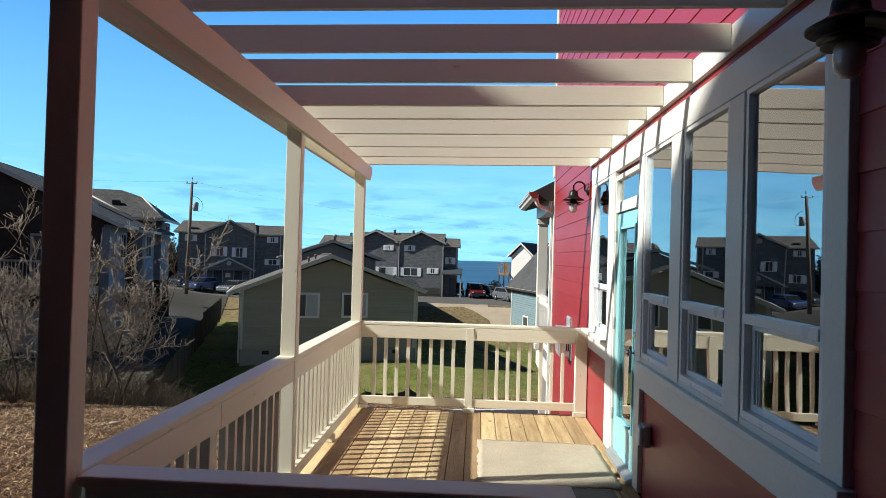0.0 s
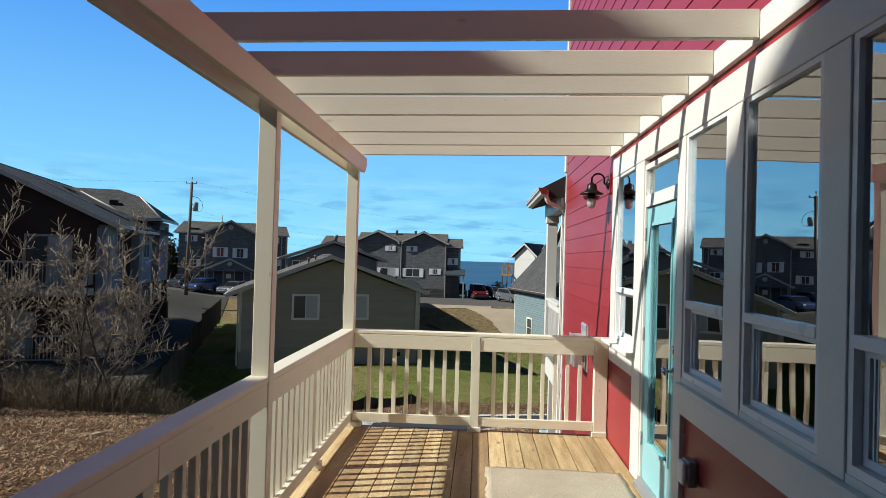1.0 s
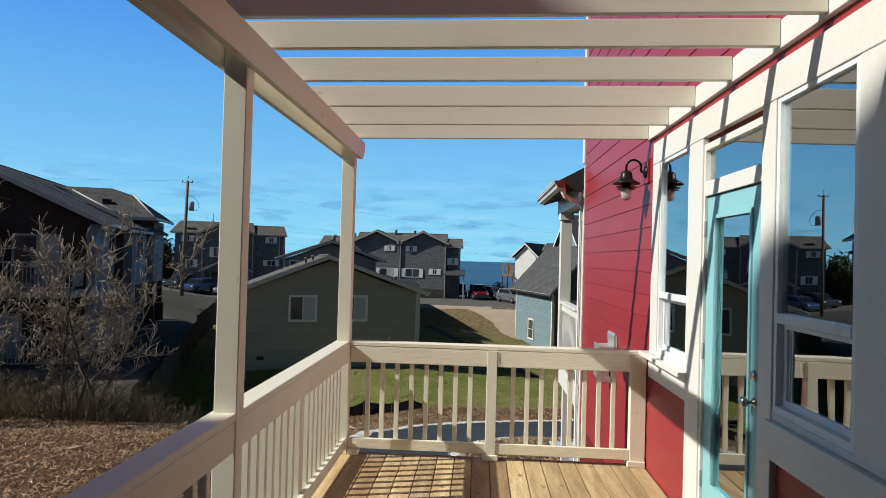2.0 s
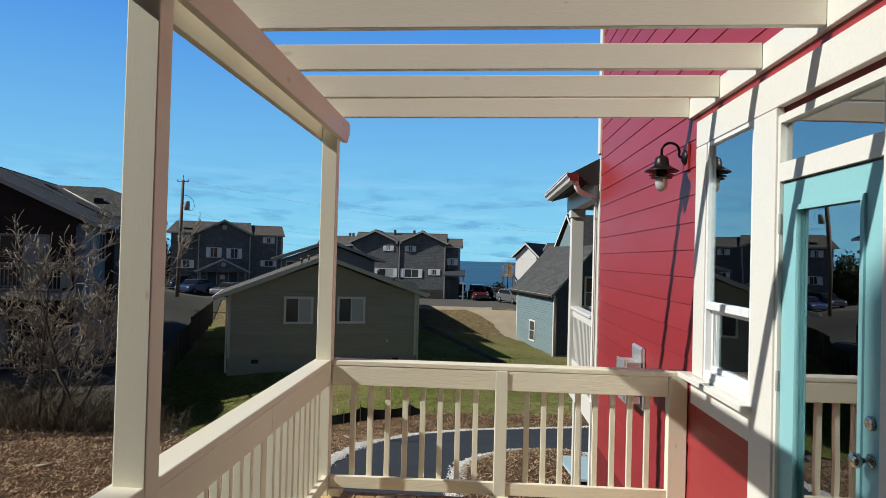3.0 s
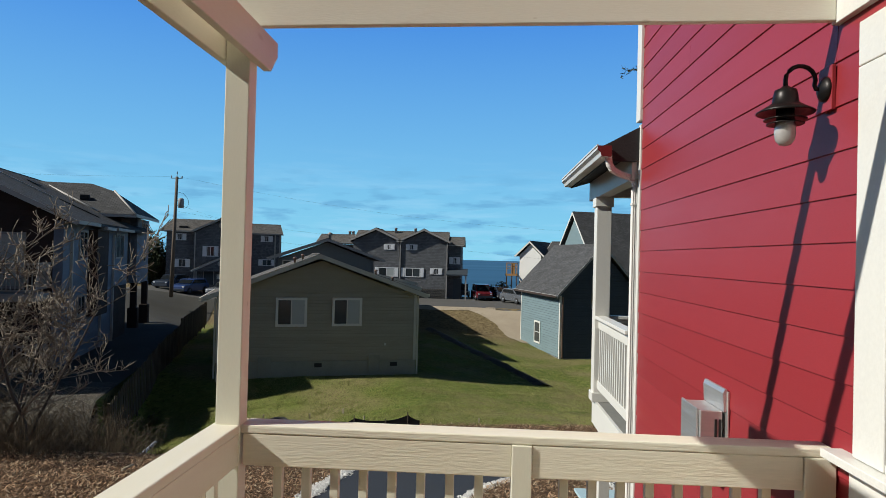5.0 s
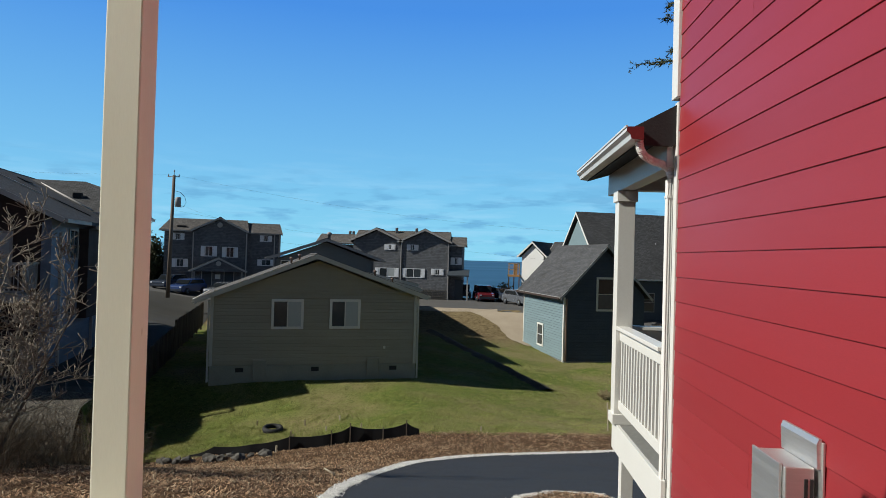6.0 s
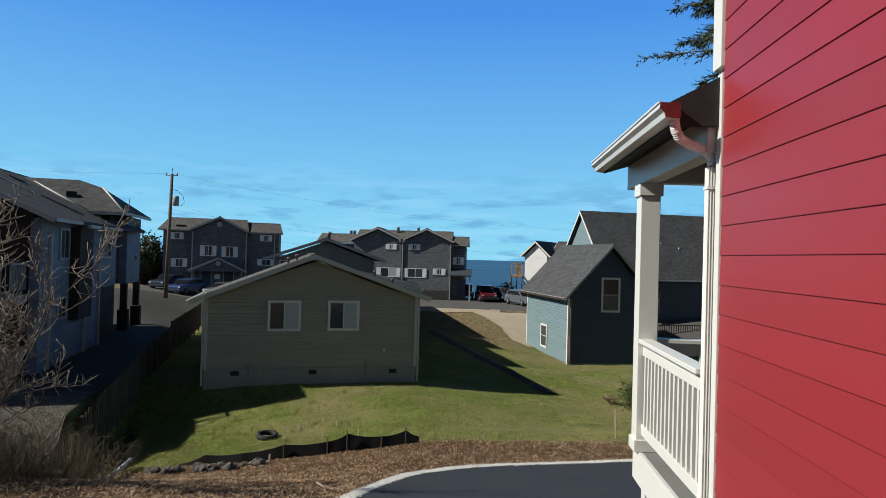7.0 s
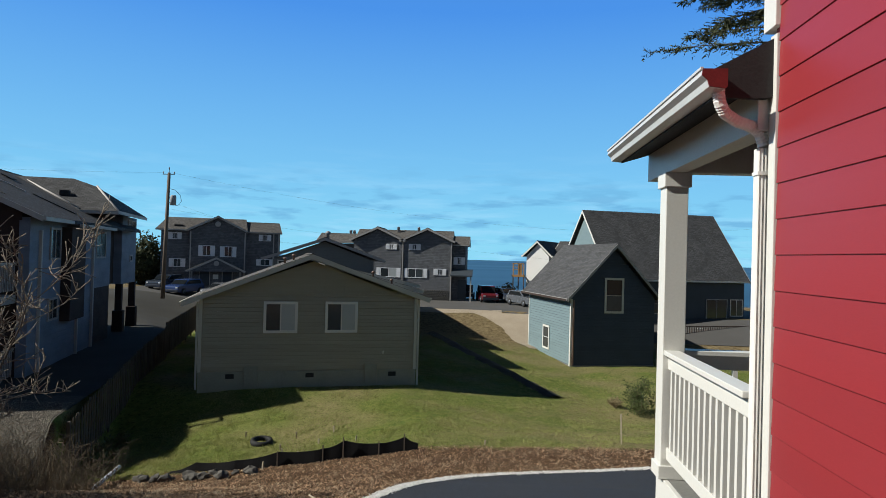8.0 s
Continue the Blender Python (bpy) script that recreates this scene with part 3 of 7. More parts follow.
def ground_z(x, y):
    # the steep rise behind the walk is unseen, added to block low sky light
    z = interp(y, (-200, -70, -22, -5, 2, 7, 10, 13.5, 16, 18.5, 24, 42, 50, 57, 74, 100, 140), (46.0, 18.0, -0.8, -1.15, -1.5, -2.1, -2.65, -3.5, -3.95, -4.15, -4.3, -4.3, -4.25, -2.97, -3.0, -7.0, -21.0))
    dip = smoothstep(11, 18, y) * (1 - smoothstep(23, 28, y))
    z -= 0.1 * min(max(x + 2.4, 0.0), 9.0) * smoothstep(19, 28, y) * (1 - smoothstep(50, 57, y))
    z -= 0.115 * min(max(-x - 1.0, 0.0), 11.0) * dip
    level = interp(y, (16, 19, 30, 43, 48, 52, 58, 67, 80, 110, 140), (-3.7, -3.6, -3.6, -3.7, -3.2, -2.3, -2.15, -2.05, -3.0, -8.0, -21.0))
    w = interp(y, (19, 40, 50), (0.22, 0.3, 9.0))
    over = smoothstep(0.0, w, lot_line(y) - 0.12 - x) * smoothstep(16.8, 18.6, y + 0.12 * min(0.0, x + 12))
    return z + (level - z) * over


def draped(name, outline_fn, nu, nv, lift, material):
    """A sheet laid over the ground: outline_fn(s, t) gives x, y for s, t in 0..1."""
    verts, faces = [], []
    for i in range(nu + 1):
        for j in range(nv + 1):
            x, y = outline_fn(i / nu, j / nv)
            verts.append((x, y, ground_z(x, y) + lift))
    for i in range(nu):
        for j in range(nv):
            a = i * (nv + 1) + j
            faces.append((a, a + nv + 1, a + nv + 2, a + 1))
    ob = raw(name, verts, faces, material)
    ob.data.polygons.foreach_set("use_smooth", [True] * len(faces))
    return ob


def graded(stops, steps):
    """Even steps between the stops of a grid line."""
    out = []
    for (a, b), k in zip(zip(stops, stops[1:]), steps):
        out += [a + (b - a) * i / k for i in range(k)]
    return out + [stops[-1]]


sea = raw("sea", [(-4900, 120, -16), (4900, 120, -16), (4900, 4600, -16), (-4900, 4600, -16)], [(0, 1, 2, 3)], SEA)
tagged(sea, "calm deep blue ocean out to the horizon", "sea", kind="structure")

# the public road beyond the houses, and the drive beside the fence
road = draped("road", lambda s, t: (-34 + 62 * s, (57.2 - 5.5 * smoothstep(0.55, 0.75, s)) * (1 - t) + 71 * t), 60, 8, 0.05, ROAD_GREY)
tagged(road, "worn grey asphalt road running past the far houses", "road", kind="structure")
drive = draped("driveway", lambda s, t: (lot_line(19.6 + 38 * t) - 0.34 - 17 * (1 - s), 19.6 + 38 * t), 60, 60, 0.05, DRIVE)
tagged(drive, "grey asphalt drive running up beside the board fence", "driveway", kind="structure")


def sand_edge(y):
    """Ragged outer edge of the sandy drive."""
    return interp(y, (47.8, 49.1, 50.8, 52.8, 54.7, 56.2), (4.5, 4.0, 3.1, 2.5, 1.2, -0.2)) + 0.16 * noise.noise((y * 1.3, 0, 5)) + 0.07 * noise.noise((y * 4.0, 0, 8))


sandy = draped("sandy_drive", lambda s, t: (sand_edge(47.8 + 8.4 * t) * (1 - s) + interp(47.8 + 8.4 * t, (47.8, 50.0, 51.5), (4.9, 5.2, 9.0)) * s, 47.8 + 8.4 * t), 16, 40, 0.06, SAND)
shoulder = draped("road_shoulder", lambda s, t: (-9 + 11.5 * s, 55.9 + 0.15 * math.sin(9 * s) + 1.5 * t), 30, 4, 0.04, SAND)
tagged(shoulder, "pale sandy strip along the edge of the road", "road shoulder", kind="structure")
tagged(sandy, "pale sandy drive beside the small cottage", "driveway", kind="structure")


# low furrow of turned earth from the road bank across the lawn
verts, faces = [], []
for i in range(61):
    t = i / 60
    cx, cy = -3.07 + 7.69 * t, 49.6 - 18.2 * t
    for j, (o, h) in enumerate(((-0.55, -0.03), (-0.25, 0.10), (0.0, 0.17), (0.25, 0.09), (0.55, -0.03))):
        wob = 0.12 * noise.noise((cx * 1.7, cy * 1.7, j))
        verts.append((cx + o * 0.92 + wob, cy + o * 0.39, ground_z(cx + o, cy) + h * (1 + 2.2 * wob) * (0.75 + 0.5 * noise.noise((cx, cy, 3)))))
    if i:
        a = 5 * (i - 1)
        faces += [(a + j, a + 5 + j, a + 6 + j, a + 1 + j) for j in range(4)]
furrow = raw("earth_furrow", verts, faces, EARTH)
tagged(furrow, "low ridge of dark turned earth across the lawn", "earth", kind="structure")


# black asphalt sweeping round a planting bed, white gravel along the edges
def edge_x(y):
    """Outer edge of the asphalt."""
    return interp(y, (0, 6, 11, 12.5, 13.4, 14.2, 14.9, 15.5, 16.0, 16.4, 16.8, 17.2, 17.65, 18.2, 19.2), (-1.8, -1.6, -1.47, -1.38, -1.26, -1.06, -0.78, -0.42, 0.0, 0.55, 1.45, 2.65, 4.1, 5.55, 8.2))


def bed_side(y):
    """Left and right edges of the planting bed."""
    left = 0.8 + 2.0 * max(0.0, (y - 6.0) / 5.1) ** 2.2
    return left, 3.5 - 0.6 * max(0.0, (y - 10.0) / 1.1) ** 2


BED = (2.2, 10.85)


def on_path(x, y):
    if not 1.0 < y < 19.2 or x < edge_x(y):
        return False
    if BED[0] < y < BED[1]:
        l, r = bed_side(y)
        return not l < x < r
    return True


gx = graded((-400, -60, -30, -22, -10, 6, 30, 80, 400), (6, 10, 20, 80, 64, 40, 12, 6))
gy = graded((-200, -30, -4, 30, 75, 140), (6, 16, 130, 60, 20))
verts, faces = [], []
for x in gx:
    for y in gy:
        rough = 0.05 * noise.noise((x * 0.9, y * 0.9, 0)) + 0.025 * noise.noise((x * 3.1, y * 3.1, 4))
        verts.append((x, y, ground_z(x, y) + (rough if -2 < y < 50 and not on_path(x, y) and not (x > -2.0 and y < 12) else 0)))
ny = len(gy)
for i in range(len(gx) - 1):
    for j in range(ny - 1):
        a = i * ny + j
        faces.append((a, a + ny, a + ny + 1, a + 1))
ground = raw("ground", verts, faces, GROUND)
ground.data.polygons.foreach_set("use_smooth", [True] * len(faces))
tagged(ground, "sloping ground of brown bark mulch, patchy lawn and bare soil", "ground", kind="structure")

path = draped("asphalt_path", lambda s, t: (edge_x(1.0 + 18.2 * s) * (1 - t) + 14.0 * t, 1.0 + 18.2 * s), 150, 24, 0.06, ASPHALT)
tagged(path, "fresh black asphalt path curving round a planting bed", "path", kind="structure")
bed = draped("planting_bed", lambda s, t: (bed_side(BED[0] + 8.65 * s)[0] * (1 - t) + bed_side(BED[0] + 8.65 * s)[1] * t, BED[0] + 8.65 * s), 50, 10, 0.085, GROUND)
tagged(bed, "bark mulched planting bed inside the curve of the path", "planting bed", kind="structure")


def scattered(name, places, size, material, label, category, shape="stone"):
    """Thousands of small loose pieces as one piece of ground stuff."""
    rng = random.Random(len(places))
    v, f = [], []
    for (x, y, z) in places:
        s = size * rng.uniform(0.55, 1.4)
        o = len(v)
        yaw = rng.uniform(0, 6.28)
        c, sn = math.cos(yaw), math.sin(yaw)
        if shape == "stone":
            pts = [(s, 0, 0), (0.1 * s, s * 0.8, 0), (-s, 0.1 * s, 0), (0, -s * 0.8, 0), (0.1 * s, 0.1 * s, s * 0.75), (0, 0, -s * 0.4)]
            fs = [(0, 1, 4), (1, 2, 4), (2, 3, 4), (3, 0, 4), (1, 0, 5), (2, 1, 5), (3, 2, 5), (0, 3, 5)]
        elif shape == "chip":
            t1, t2 = rng.uniform(-0.85, 0.9), rng.uniform(-0.6, 0.6)
            w = 0.28 * s
            pts = [(-s, -w, -t1 * s), (s, -w * 0.6, t1 * s), (s * 0.8, w, t1 * s + t2 * w), (-s * 0.9, w, -t1 * s + t2 * w), (0, 0, 0.35 * w + 0.1 * s)]
            fs = [(0, 1, 4), (1, 2, 4), (2, 3, 4), (3, 0, 4), (3, 2, 1, 0)]
        else:
            lean = rng.uniform(-0.8, 0.8)
            w = 0.09 * s
            pts = [(-w, 0, 0), (w, 0, 0), (lean * s * 0.4 + w * 0.6, 0.1 * s, s * 0.6), (lean * s, 0.25 * s * rng.uniform(-1, 1), s), (lean * s * 0.4 - w * 0.6, 0.1 * s, s * 0.6)]
            fs = [(0, 1, 2, 4), (4, 2, 3)]
        v += [(x + c * p[0] - sn * p[1], y + sn * p[0] + c * p[1], z + p[2]) for p in pts]
        f += [tuple(o + i for i in q) for q in fs]
    ob = raw(name, v, f, material)
    return tagged(ob, label, category, kind="stuff")


rng = random.Random(5)
spots = []
for k in range(22000):
    spread = rng.gauss(0, 0.066)
    if k % 5 < 3:
        y = rng.uniform(4.0, 15.5) if rng.random() < 0.55 else rng.uniform(14.0, 18.9)
        slope = (edge_x(y + 0.05) - edge_x(y - 0.05)) / 0.1
        d = Vector((1.0, -slope)).normalized()
        along = rng.uniform(-0.35, 0.35)
        x, y = edge_x(y) + d.x * spread - d.y * along, y + d.y * spread + d.x * along
    else:
        y = rng.uniform(4.0, BED[1])
        l, r = bed_side(y)
        if y > 10.2 and rng.random() < 0.6:
            x, y = rng.uniform(bed_side(10.6)[0], r), BED[1] - 0.05
        else:
            x = l if rng.random() < 0.7 else r
        x, y = x + rng.gauss(0, 0.07), y + rng.gauss(0, 0.06)
    spots.append((x, y, ground_z(x, y) + 0.075))
scattered("gravel_edging", spots, 0.021, GRAVEL_WHITE, "loose white gravel along the edges of the path", "gravel")


spots = []
while len(spots) < 90000:
    y = -2.0 + 23.0 * rng.random() ** 0.8
    x = rng.uniform(-13.0 - 0.2 * y, 3.5 + 0.35 * y)
    if on_path(x, y) or (x > (2.2 if y > 0.5 else -0.4) and y < 4) or y - 0.2 * x > 19.9:
        continue
    spots.append((x, y, ground_z(x, y) + 0.02 + (0.075 if x > edge_x(y) and y < 12 else 0.04 * noise.noise((x * 0.9, y * 0.9, 0)))))
scattered("bark_mulch", spots, 0.028, CHIPS, "coarse brown bark chips spread over the beds", "mulch", "chip")
scattered("pale_chips", [(x + 0.03, y, z + 0.012) for x, y, z in spots[::8]], 0.028, PALE_CHIPS, "pale wood chips strewn among the bark", "mulch", "chip")

spots, dry = [], []
while len(spots) < 150000:
    y = 18.0 + 28.5 * rng.random() ** 1.6
    x = rng.uniform(-11.5 - 0.2 * (y - 19), 6.2 + 0.42 * (y - 19))
    if y - 0.2 * x < 19.7 or x < lot_line(y) + 0.3:
        continue
    lush = noise.noise((x * 0.3, y * 0.3, 9)) + 0.085 * (-x - 2.5) - 0.02 * (y - 22)
    if rng.random() > 0.62 + 0.5 * lush:
        if len(dry) < 30000:
            dry.append((x, y, ground_z(x, y)))
        continue
    spots.append((x, y, ground_z(x, y)))
scattered("grass", spots, 0.045, BLADES, "uneven green lawn grass", "grass", "blade")
while len(dry) < 52000:
    x, y = rng.uniform(-4.5, 5.0), rng.uniform(44.0, 56.5)
    if noise.noise((x * 0.5, y * 0.5, 2)) + rng.random() > 0.35 and not (x > 3.4 - 0.33 * (y - 49.4) and y > 49.0):
        dry.append((x, y, ground_z(x, y)))
        dry.append((x + 0.05, y, ground_z(x, y) + 0.04))
tufts = []
while len(tufts) < 70000:
    cy = 19.0 + 20 * rng.random() ** 1.4
    cx = rng.uniform(-10.5, 6.0 + 0.42 * (cy - 19))
    if cy - 0.2 * cx < 19.9 or cx < lot_line(cy) + 0.5 or noise.noise((cx * 0.45, cy * 0.45, 3)) < -0.1:
        continue
    for k in range(rng.randint(10, 26)):
        x, y = cx + rng.gauss(0, 0.11), cy + rng.gauss(0, 0.11)
        tufts.append((x, y, ground_z(x, y)))
scattered("grass_tufts", tufts, 0.065, BLADES, "taller tufts of green grass in the lawn", "grass", "blade")
scattered("dry_grass", dry, 0.05, STRAW, "dry yellow grass among the lawn", "grass", "blade")


# ---- the red house: walls, siding, windows and door ----
WX = 2.55          # outer face of the wall's core
Y_END, Y_BACK = 3.44, -9.5
OPENINGS = [(-4.78, -4.08, 1.02, 2.53), (-3.90, -3.19, 1.02, 2.53), (-2.985, -2.315, 1.02, 2.53), (-2.165, -1.315, 0.06, 2.48), (-1.055, -0.345, 1.02, 2.53)]


def holed(x0, x1, y0, y1, z0, z1, holes):
    """A wall slab along y with real openings through it."""
    ys = sorted({y0, y1, *[h[0] for h in holes], *[h[1] for h in holes]})
    zs = sorted({z0, z1, *[h[2] for h in holes], *[h[3] for h in holes]})
    bm = bmesh.new()
    for ya, yb in zip(ys, ys[1:]):
        run = None
        for za, zb in zip(zs, zs[1:]):
            cy, cz = (ya + yb) / 2, (za + zb) / 2
            inside = any(h[0] < cy < h[1] and h[2] < cz < h[3] for h in holes)
            if inside:
                if run:
                    add_box(bm, x0, x1, ya, yb, *run)
                run = None
            else:
                run = (run[0], zb) if run else (za, zb)
        if run:
            add_box(bm, x0, x1, ya, yb, *run)
    return bm


wall_west = part("wall_porch", holed(WX, WX + 0.16, Y_BACK, Y_END, -2.2, 8.2, OPENINGS), RED_DARK)
tagged(wall_west, "tall red lap-sided house wall beside the deck", "wall", kind="structure")
wall_north = part("wall_end", box(WX + 0.16, 9.0, Y_END - 0.16, Y_END, -2.2, 8.2), RED_DARK)
tagged(wall_north, "plain red end wall of the house", "wall", kind="structure")
wall_south = part("wall_rear", box(WX + 0.16, 9.0, Y_BACK, Y_BACK + 0.16, -2.2, 8.2), RED_DARK)
tagged(wall_south, "plain wall closing the back of the house", "wall", kind="structure")
wall_east = part("wall_far_side", holed(9.0, 9.16, Y_BACK, Y_END, -2.2, 8.2, [(-4.6, -2.6, 0.9, 2.3), (-1.4, -0.2, 0.9, 2.3)]), RED_DARK)
tagged(wall_east, "far side wall of the house with two window openings", "wall", kind="structure")
room_lining = part("room_lining", boxes((WX + 0.17, 8.98, Y_BACK + 0.2, Y_BACK + 0.25, 0.02, 2.75), (WX + 0.17, 8.98, Y_END - 0.25, Y_END - 0.2, 0.02, 2.75), (6.4, 6.5, -9.2, -5.2, 0.02, 2.75)), ROOM)
tagged(room_lining, "plain painted walls inside the house", "wall", kind="structure")
inner_floor = part("floor_inside", box(WX + 0.16, 9.0, Y_BACK, Y_END, -0.08, 0.02), ROOM_FLOOR)
tagged(inner_floor, "dark wood floor inside the house", "floor", kind="structure")
inner_ceiling = part("ceiling_inside", box(WX + 0.16, 9.0, Y_BACK, Y_END, 2.76, 2.9), ROOM)
tagged(inner_ceiling, "plain ceiling inside the house", "ceiling", kind="structure")
house_roof = part("house_roof", box(WX - 0.3, 9.6, Y_BACK - 0.4, Y_END + 0.4, 8.2, 8.4), ROOF_DARK)
panel_uv(house_roof)
tagged(house_roof, "dark roof over the red house", "roof", kind="structure")


def trim(name, label, *c, material=TRIM, bevel=0.004):
    return tagged(part(name, box(*c, bevel=bevel), material), label, "trim", kind="structure")


TF = 2.508          # face of the trim boards
trim("trim", "white header board over the windows and door", TF, WX, -4.92, -0.15, 2.525, 2.70)
trim("trim", "white apron board under the bank of windows", TF, WX, -4.92, -2.30, 0.79, 0.945)
trim("trim", "white window sill board under the bank of windows", TF - 0.03, WX, -4.94, -2.30, 0.9455, 0.985)
for a, b in ((-4.78, -4.08), (-3.90, -3.19), (-2.985, -2.315), (-1.055, -0.345)):
    trim("trim", "white strip between window and sill", TF + 0.004, WX, a, b, 0.9855, 1.0195, bevel=0.002)
for a, b in ((-4.92, -4.78), (-4.08, -3.90), (-3.19, -2.985), (-2.315, -2.165)):
    z0 = 0.989 if a < -2.6 else 0.02
    trim("trim", "white upright casing board between windows", TF, WX, a + 0.002, b - 0.002, z0, 2.521)
trim("trim", "white upright casing between door and window", TF, WX, -1.313, -1.057, 0.02, 2.521)
trim("trim", "white upright casing beside the end window", TF, WX, -0.343, -0.15, 0.989, 2.521)
trim("trim", "white sill under the end window", TF - 0.055, WX, -1.09, -0.02, 0.949, 0.985)
trim("trim", "white apron under the end window", TF, WX, -1.056, -0.13, 0.79, 0.945)
trim("corner_trim", "white corner board at the end of the red wall", 2.525, WX + 0.06, Y_END - 0.06, Y_END + 0.02, -2.2, 3.04)
trim("corner_trim", "white corner board of the upper wall", 2.515, WX + 0.06, Y_END - 0.06, Y_END + 0.09, 3.08, 8.2)
ledger = trim("ledger", "white painted ledger board holding the pergola rafters", 2.512, WX, -5.25, 0.06, 2.762, 2.90, bevel=0.003)


def window_unit(name, y0, y1, label):
    """A white vinyl window: fixed light above, sliding sash below."""
    z0, zm, z1 = 1.02, 1.47, 2.53
    w = empty(name, pose(WX, (y0 + y1) / 2, z0), label, "window", kind="structure")
    h = (y1 - y0) / 2
    xo = -0.034
    bm = boxes((xo, 0.06, -h, h, 0, 0.035), (xo, 0.06, -h, h, z1 - z0 - 0.03, z1 - z0), (xo, 0.06, -h, -h + 0.03, 0.035, z1 - z0 - 0.03), (xo, 0.06, h - 0.03, h, 0.035, z1 - z0 - 0.03))
    part("window_frame", bm, VINYL, w)
    part("meeting_rail", box(xo - 0.006, 0.05, -h + 0.03, h - 0.03, zm - z0 - 0.022, zm - z0 + 0.025, bevel=0.004), VINYL, w)
    s = zm - z0 - 0.022
    a, b, x = -h + 0.032, h - 0.032, 0.012
    part("sash", boxes((x - 0.012, x + 0.012, a, b, 0.037, 0.068), (x - 0.012, x + 0.012, a, b, s - 0.026, s - 0.002), (x - 0.012, x + 0.012, a, a + 0.024, 0.068, s - 0.026), (x - 0.012, x + 0.012, b - 0.03, b, 0.068, s - 0.026), (x - 0.006, x + 0.006, b - 0.05, b - 0.042, 0.068, s - 0.026), (x - 0.004, x + 0.004, b - 0.068, b - 0.060, 0.068, s - 0.026)), VINYL, w)
    g = part("pane", box(x - 0.003, x + 0.003, a + 0.024, b - 0.068, 0.068, s - 0.026), GLASS, w)
    g.visible_shadow = False
    g = part("pane", box(-0.012, -0.006, -h + 0.03, h - 0.03, zm - z0 + 0.025, z1 - z0 - 0.03), GLASS, w)
    g.visible_shadow = False
    return w


for i, (a, b) in enumerate(((-4.78, -4.08), (-3.90, -3.19), (-2.985, -2.315), (-1.055, -0.345))):
    window_unit("window_%d" % (i + 1), a + 0.001, b - 0.001, "white vinyl window over a sliding sash, reflecting the sky and houses")

# the aqua door with its glass and the transom over it
door = empty("door_1", pose(WX, -1.342, 0.07), "aqua painted exterior door with a full-height glass panel, closed", "door", kind="structure")
D = 0.798
bm = boxes((-0.012, 0.032, -D, 0, 0, 0.30), (-0.012, 0.032, -D, 0, 1.94, 2.07), (-0.012, 0.032, -D, -D + 0.14, 0.30, 1.94), (-0.012, 0.032, -0.14, 0, 0.30, 1.94))
part("door_leaf", bm, AQUA, door)
part("glazing_bead", boxes((-0.022, -0.012, -D + 0.125, -0.125, 0.285, 0.31), (-0.022, -0.012, -D + 0.125, -0.125, 1.93, 1.955), (-0.022, -0.012, -D + 0.125, -D + 0.15, 0.31, 1.93), (-0.022, -0.012, -0.15, -0.125, 0.31, 1.93)), AQUA, door)
g = part("pane", box(0.006, 0.012, -D + 0.14, -0.14, 0.30, 1.94), GLASS, door)
g.visible_shadow = False
knob = part("door_handle", spin([(0.004, 0), (0.026, 0.0), (0.026, 0.006), (0.010, 0.012), (0.010, 0.035), (0.026, 0.045), (0.030, 0.06), (0.022, 0.075), (0.004, 0.078)], (0, 0, 0), 16), BRASS, door, "satin nickel door knob")
knob.matrix_basis = pose(-0.012, -D + 0.07, 0.94, 0, -90, 0)
bolt = part("deadbolt", spin([(0.004, 0), (0.028, 0), (0.028, 0.012), (0.02, 0.018), (0.004, 0.018)], (0, 0, 0), 16), BRASS, door, "satin nickel deadbolt")
bolt.matrix_basis = pose(-0.012, -D + 0.07, 1.08, 0, -90, 0)
for z in (0.25, 1.05, 1.82):
    part("hinge", spin([(0.007, 0), (0.008, 0.002), (0.008, 0.1), (0.007, 0.102)], (-0.024, 0.008, z), 8), GREY_PLASTIC, door, "grey metal hinge")
frame1 = tagged(part("door_frame", boxes((-0.03, 0.06, -D - 0.022, -D - 0.003, 0, 2.41), (-0.03, 0.06, 0.003, 0.029, 0, 2.41), (-0.03, 0.06, -D - 0.003, 0.003, 2.08, 2.17), (-0.03, 0.06, -D - 0.003, 0.003, 2.37, 2.41)), TRIM), "white door frame with a transom over it", "door frame", kind="structure")
frame1.matrix_basis = pose(WX, -1.342, 0.07)
g = part("transom_pane", box(0.0, 0.006, -D - 0.003, 0.003, 2.17, 2.37), GLASS, frame1)
g.visible_shadow = False
tagged(part("door_sill", prism([(2.47, 0.012), (2.60, 0.012), (2.60, 0.068), (2.52, 0.068), (2.47, 0.045)], "Y", -2.14, -1.34), STEEL), "metal door threshold", "threshold", kind="structure")

# far-side windows give the rooms a little light
for a, b in ((-4.6, -2.6), (-1.4, -0.2)):
    w = empty("window_rear", pose(9.05, (a + b) / 2, 0.9), "plain window on the far side of the room", "window", kind="structure")
    g = part("pane", box(0, 0.006, a - (a + b) / 2, b - (a + b) / 2, 0, 1.4), GLASS, w)
    g.visible_shadow = False
    part("window_frame", boxes((-0.03, 0.05, (a - b) / 2, (b - a) / 2, 0, 0.06), (-0.03, 0.05, (a - b) / 2, (b - a) / 2, 1.34, 1.4), (-0.03, 0.05, -0.03, 0.03, 0.06, 1.34)), VINYL, w)


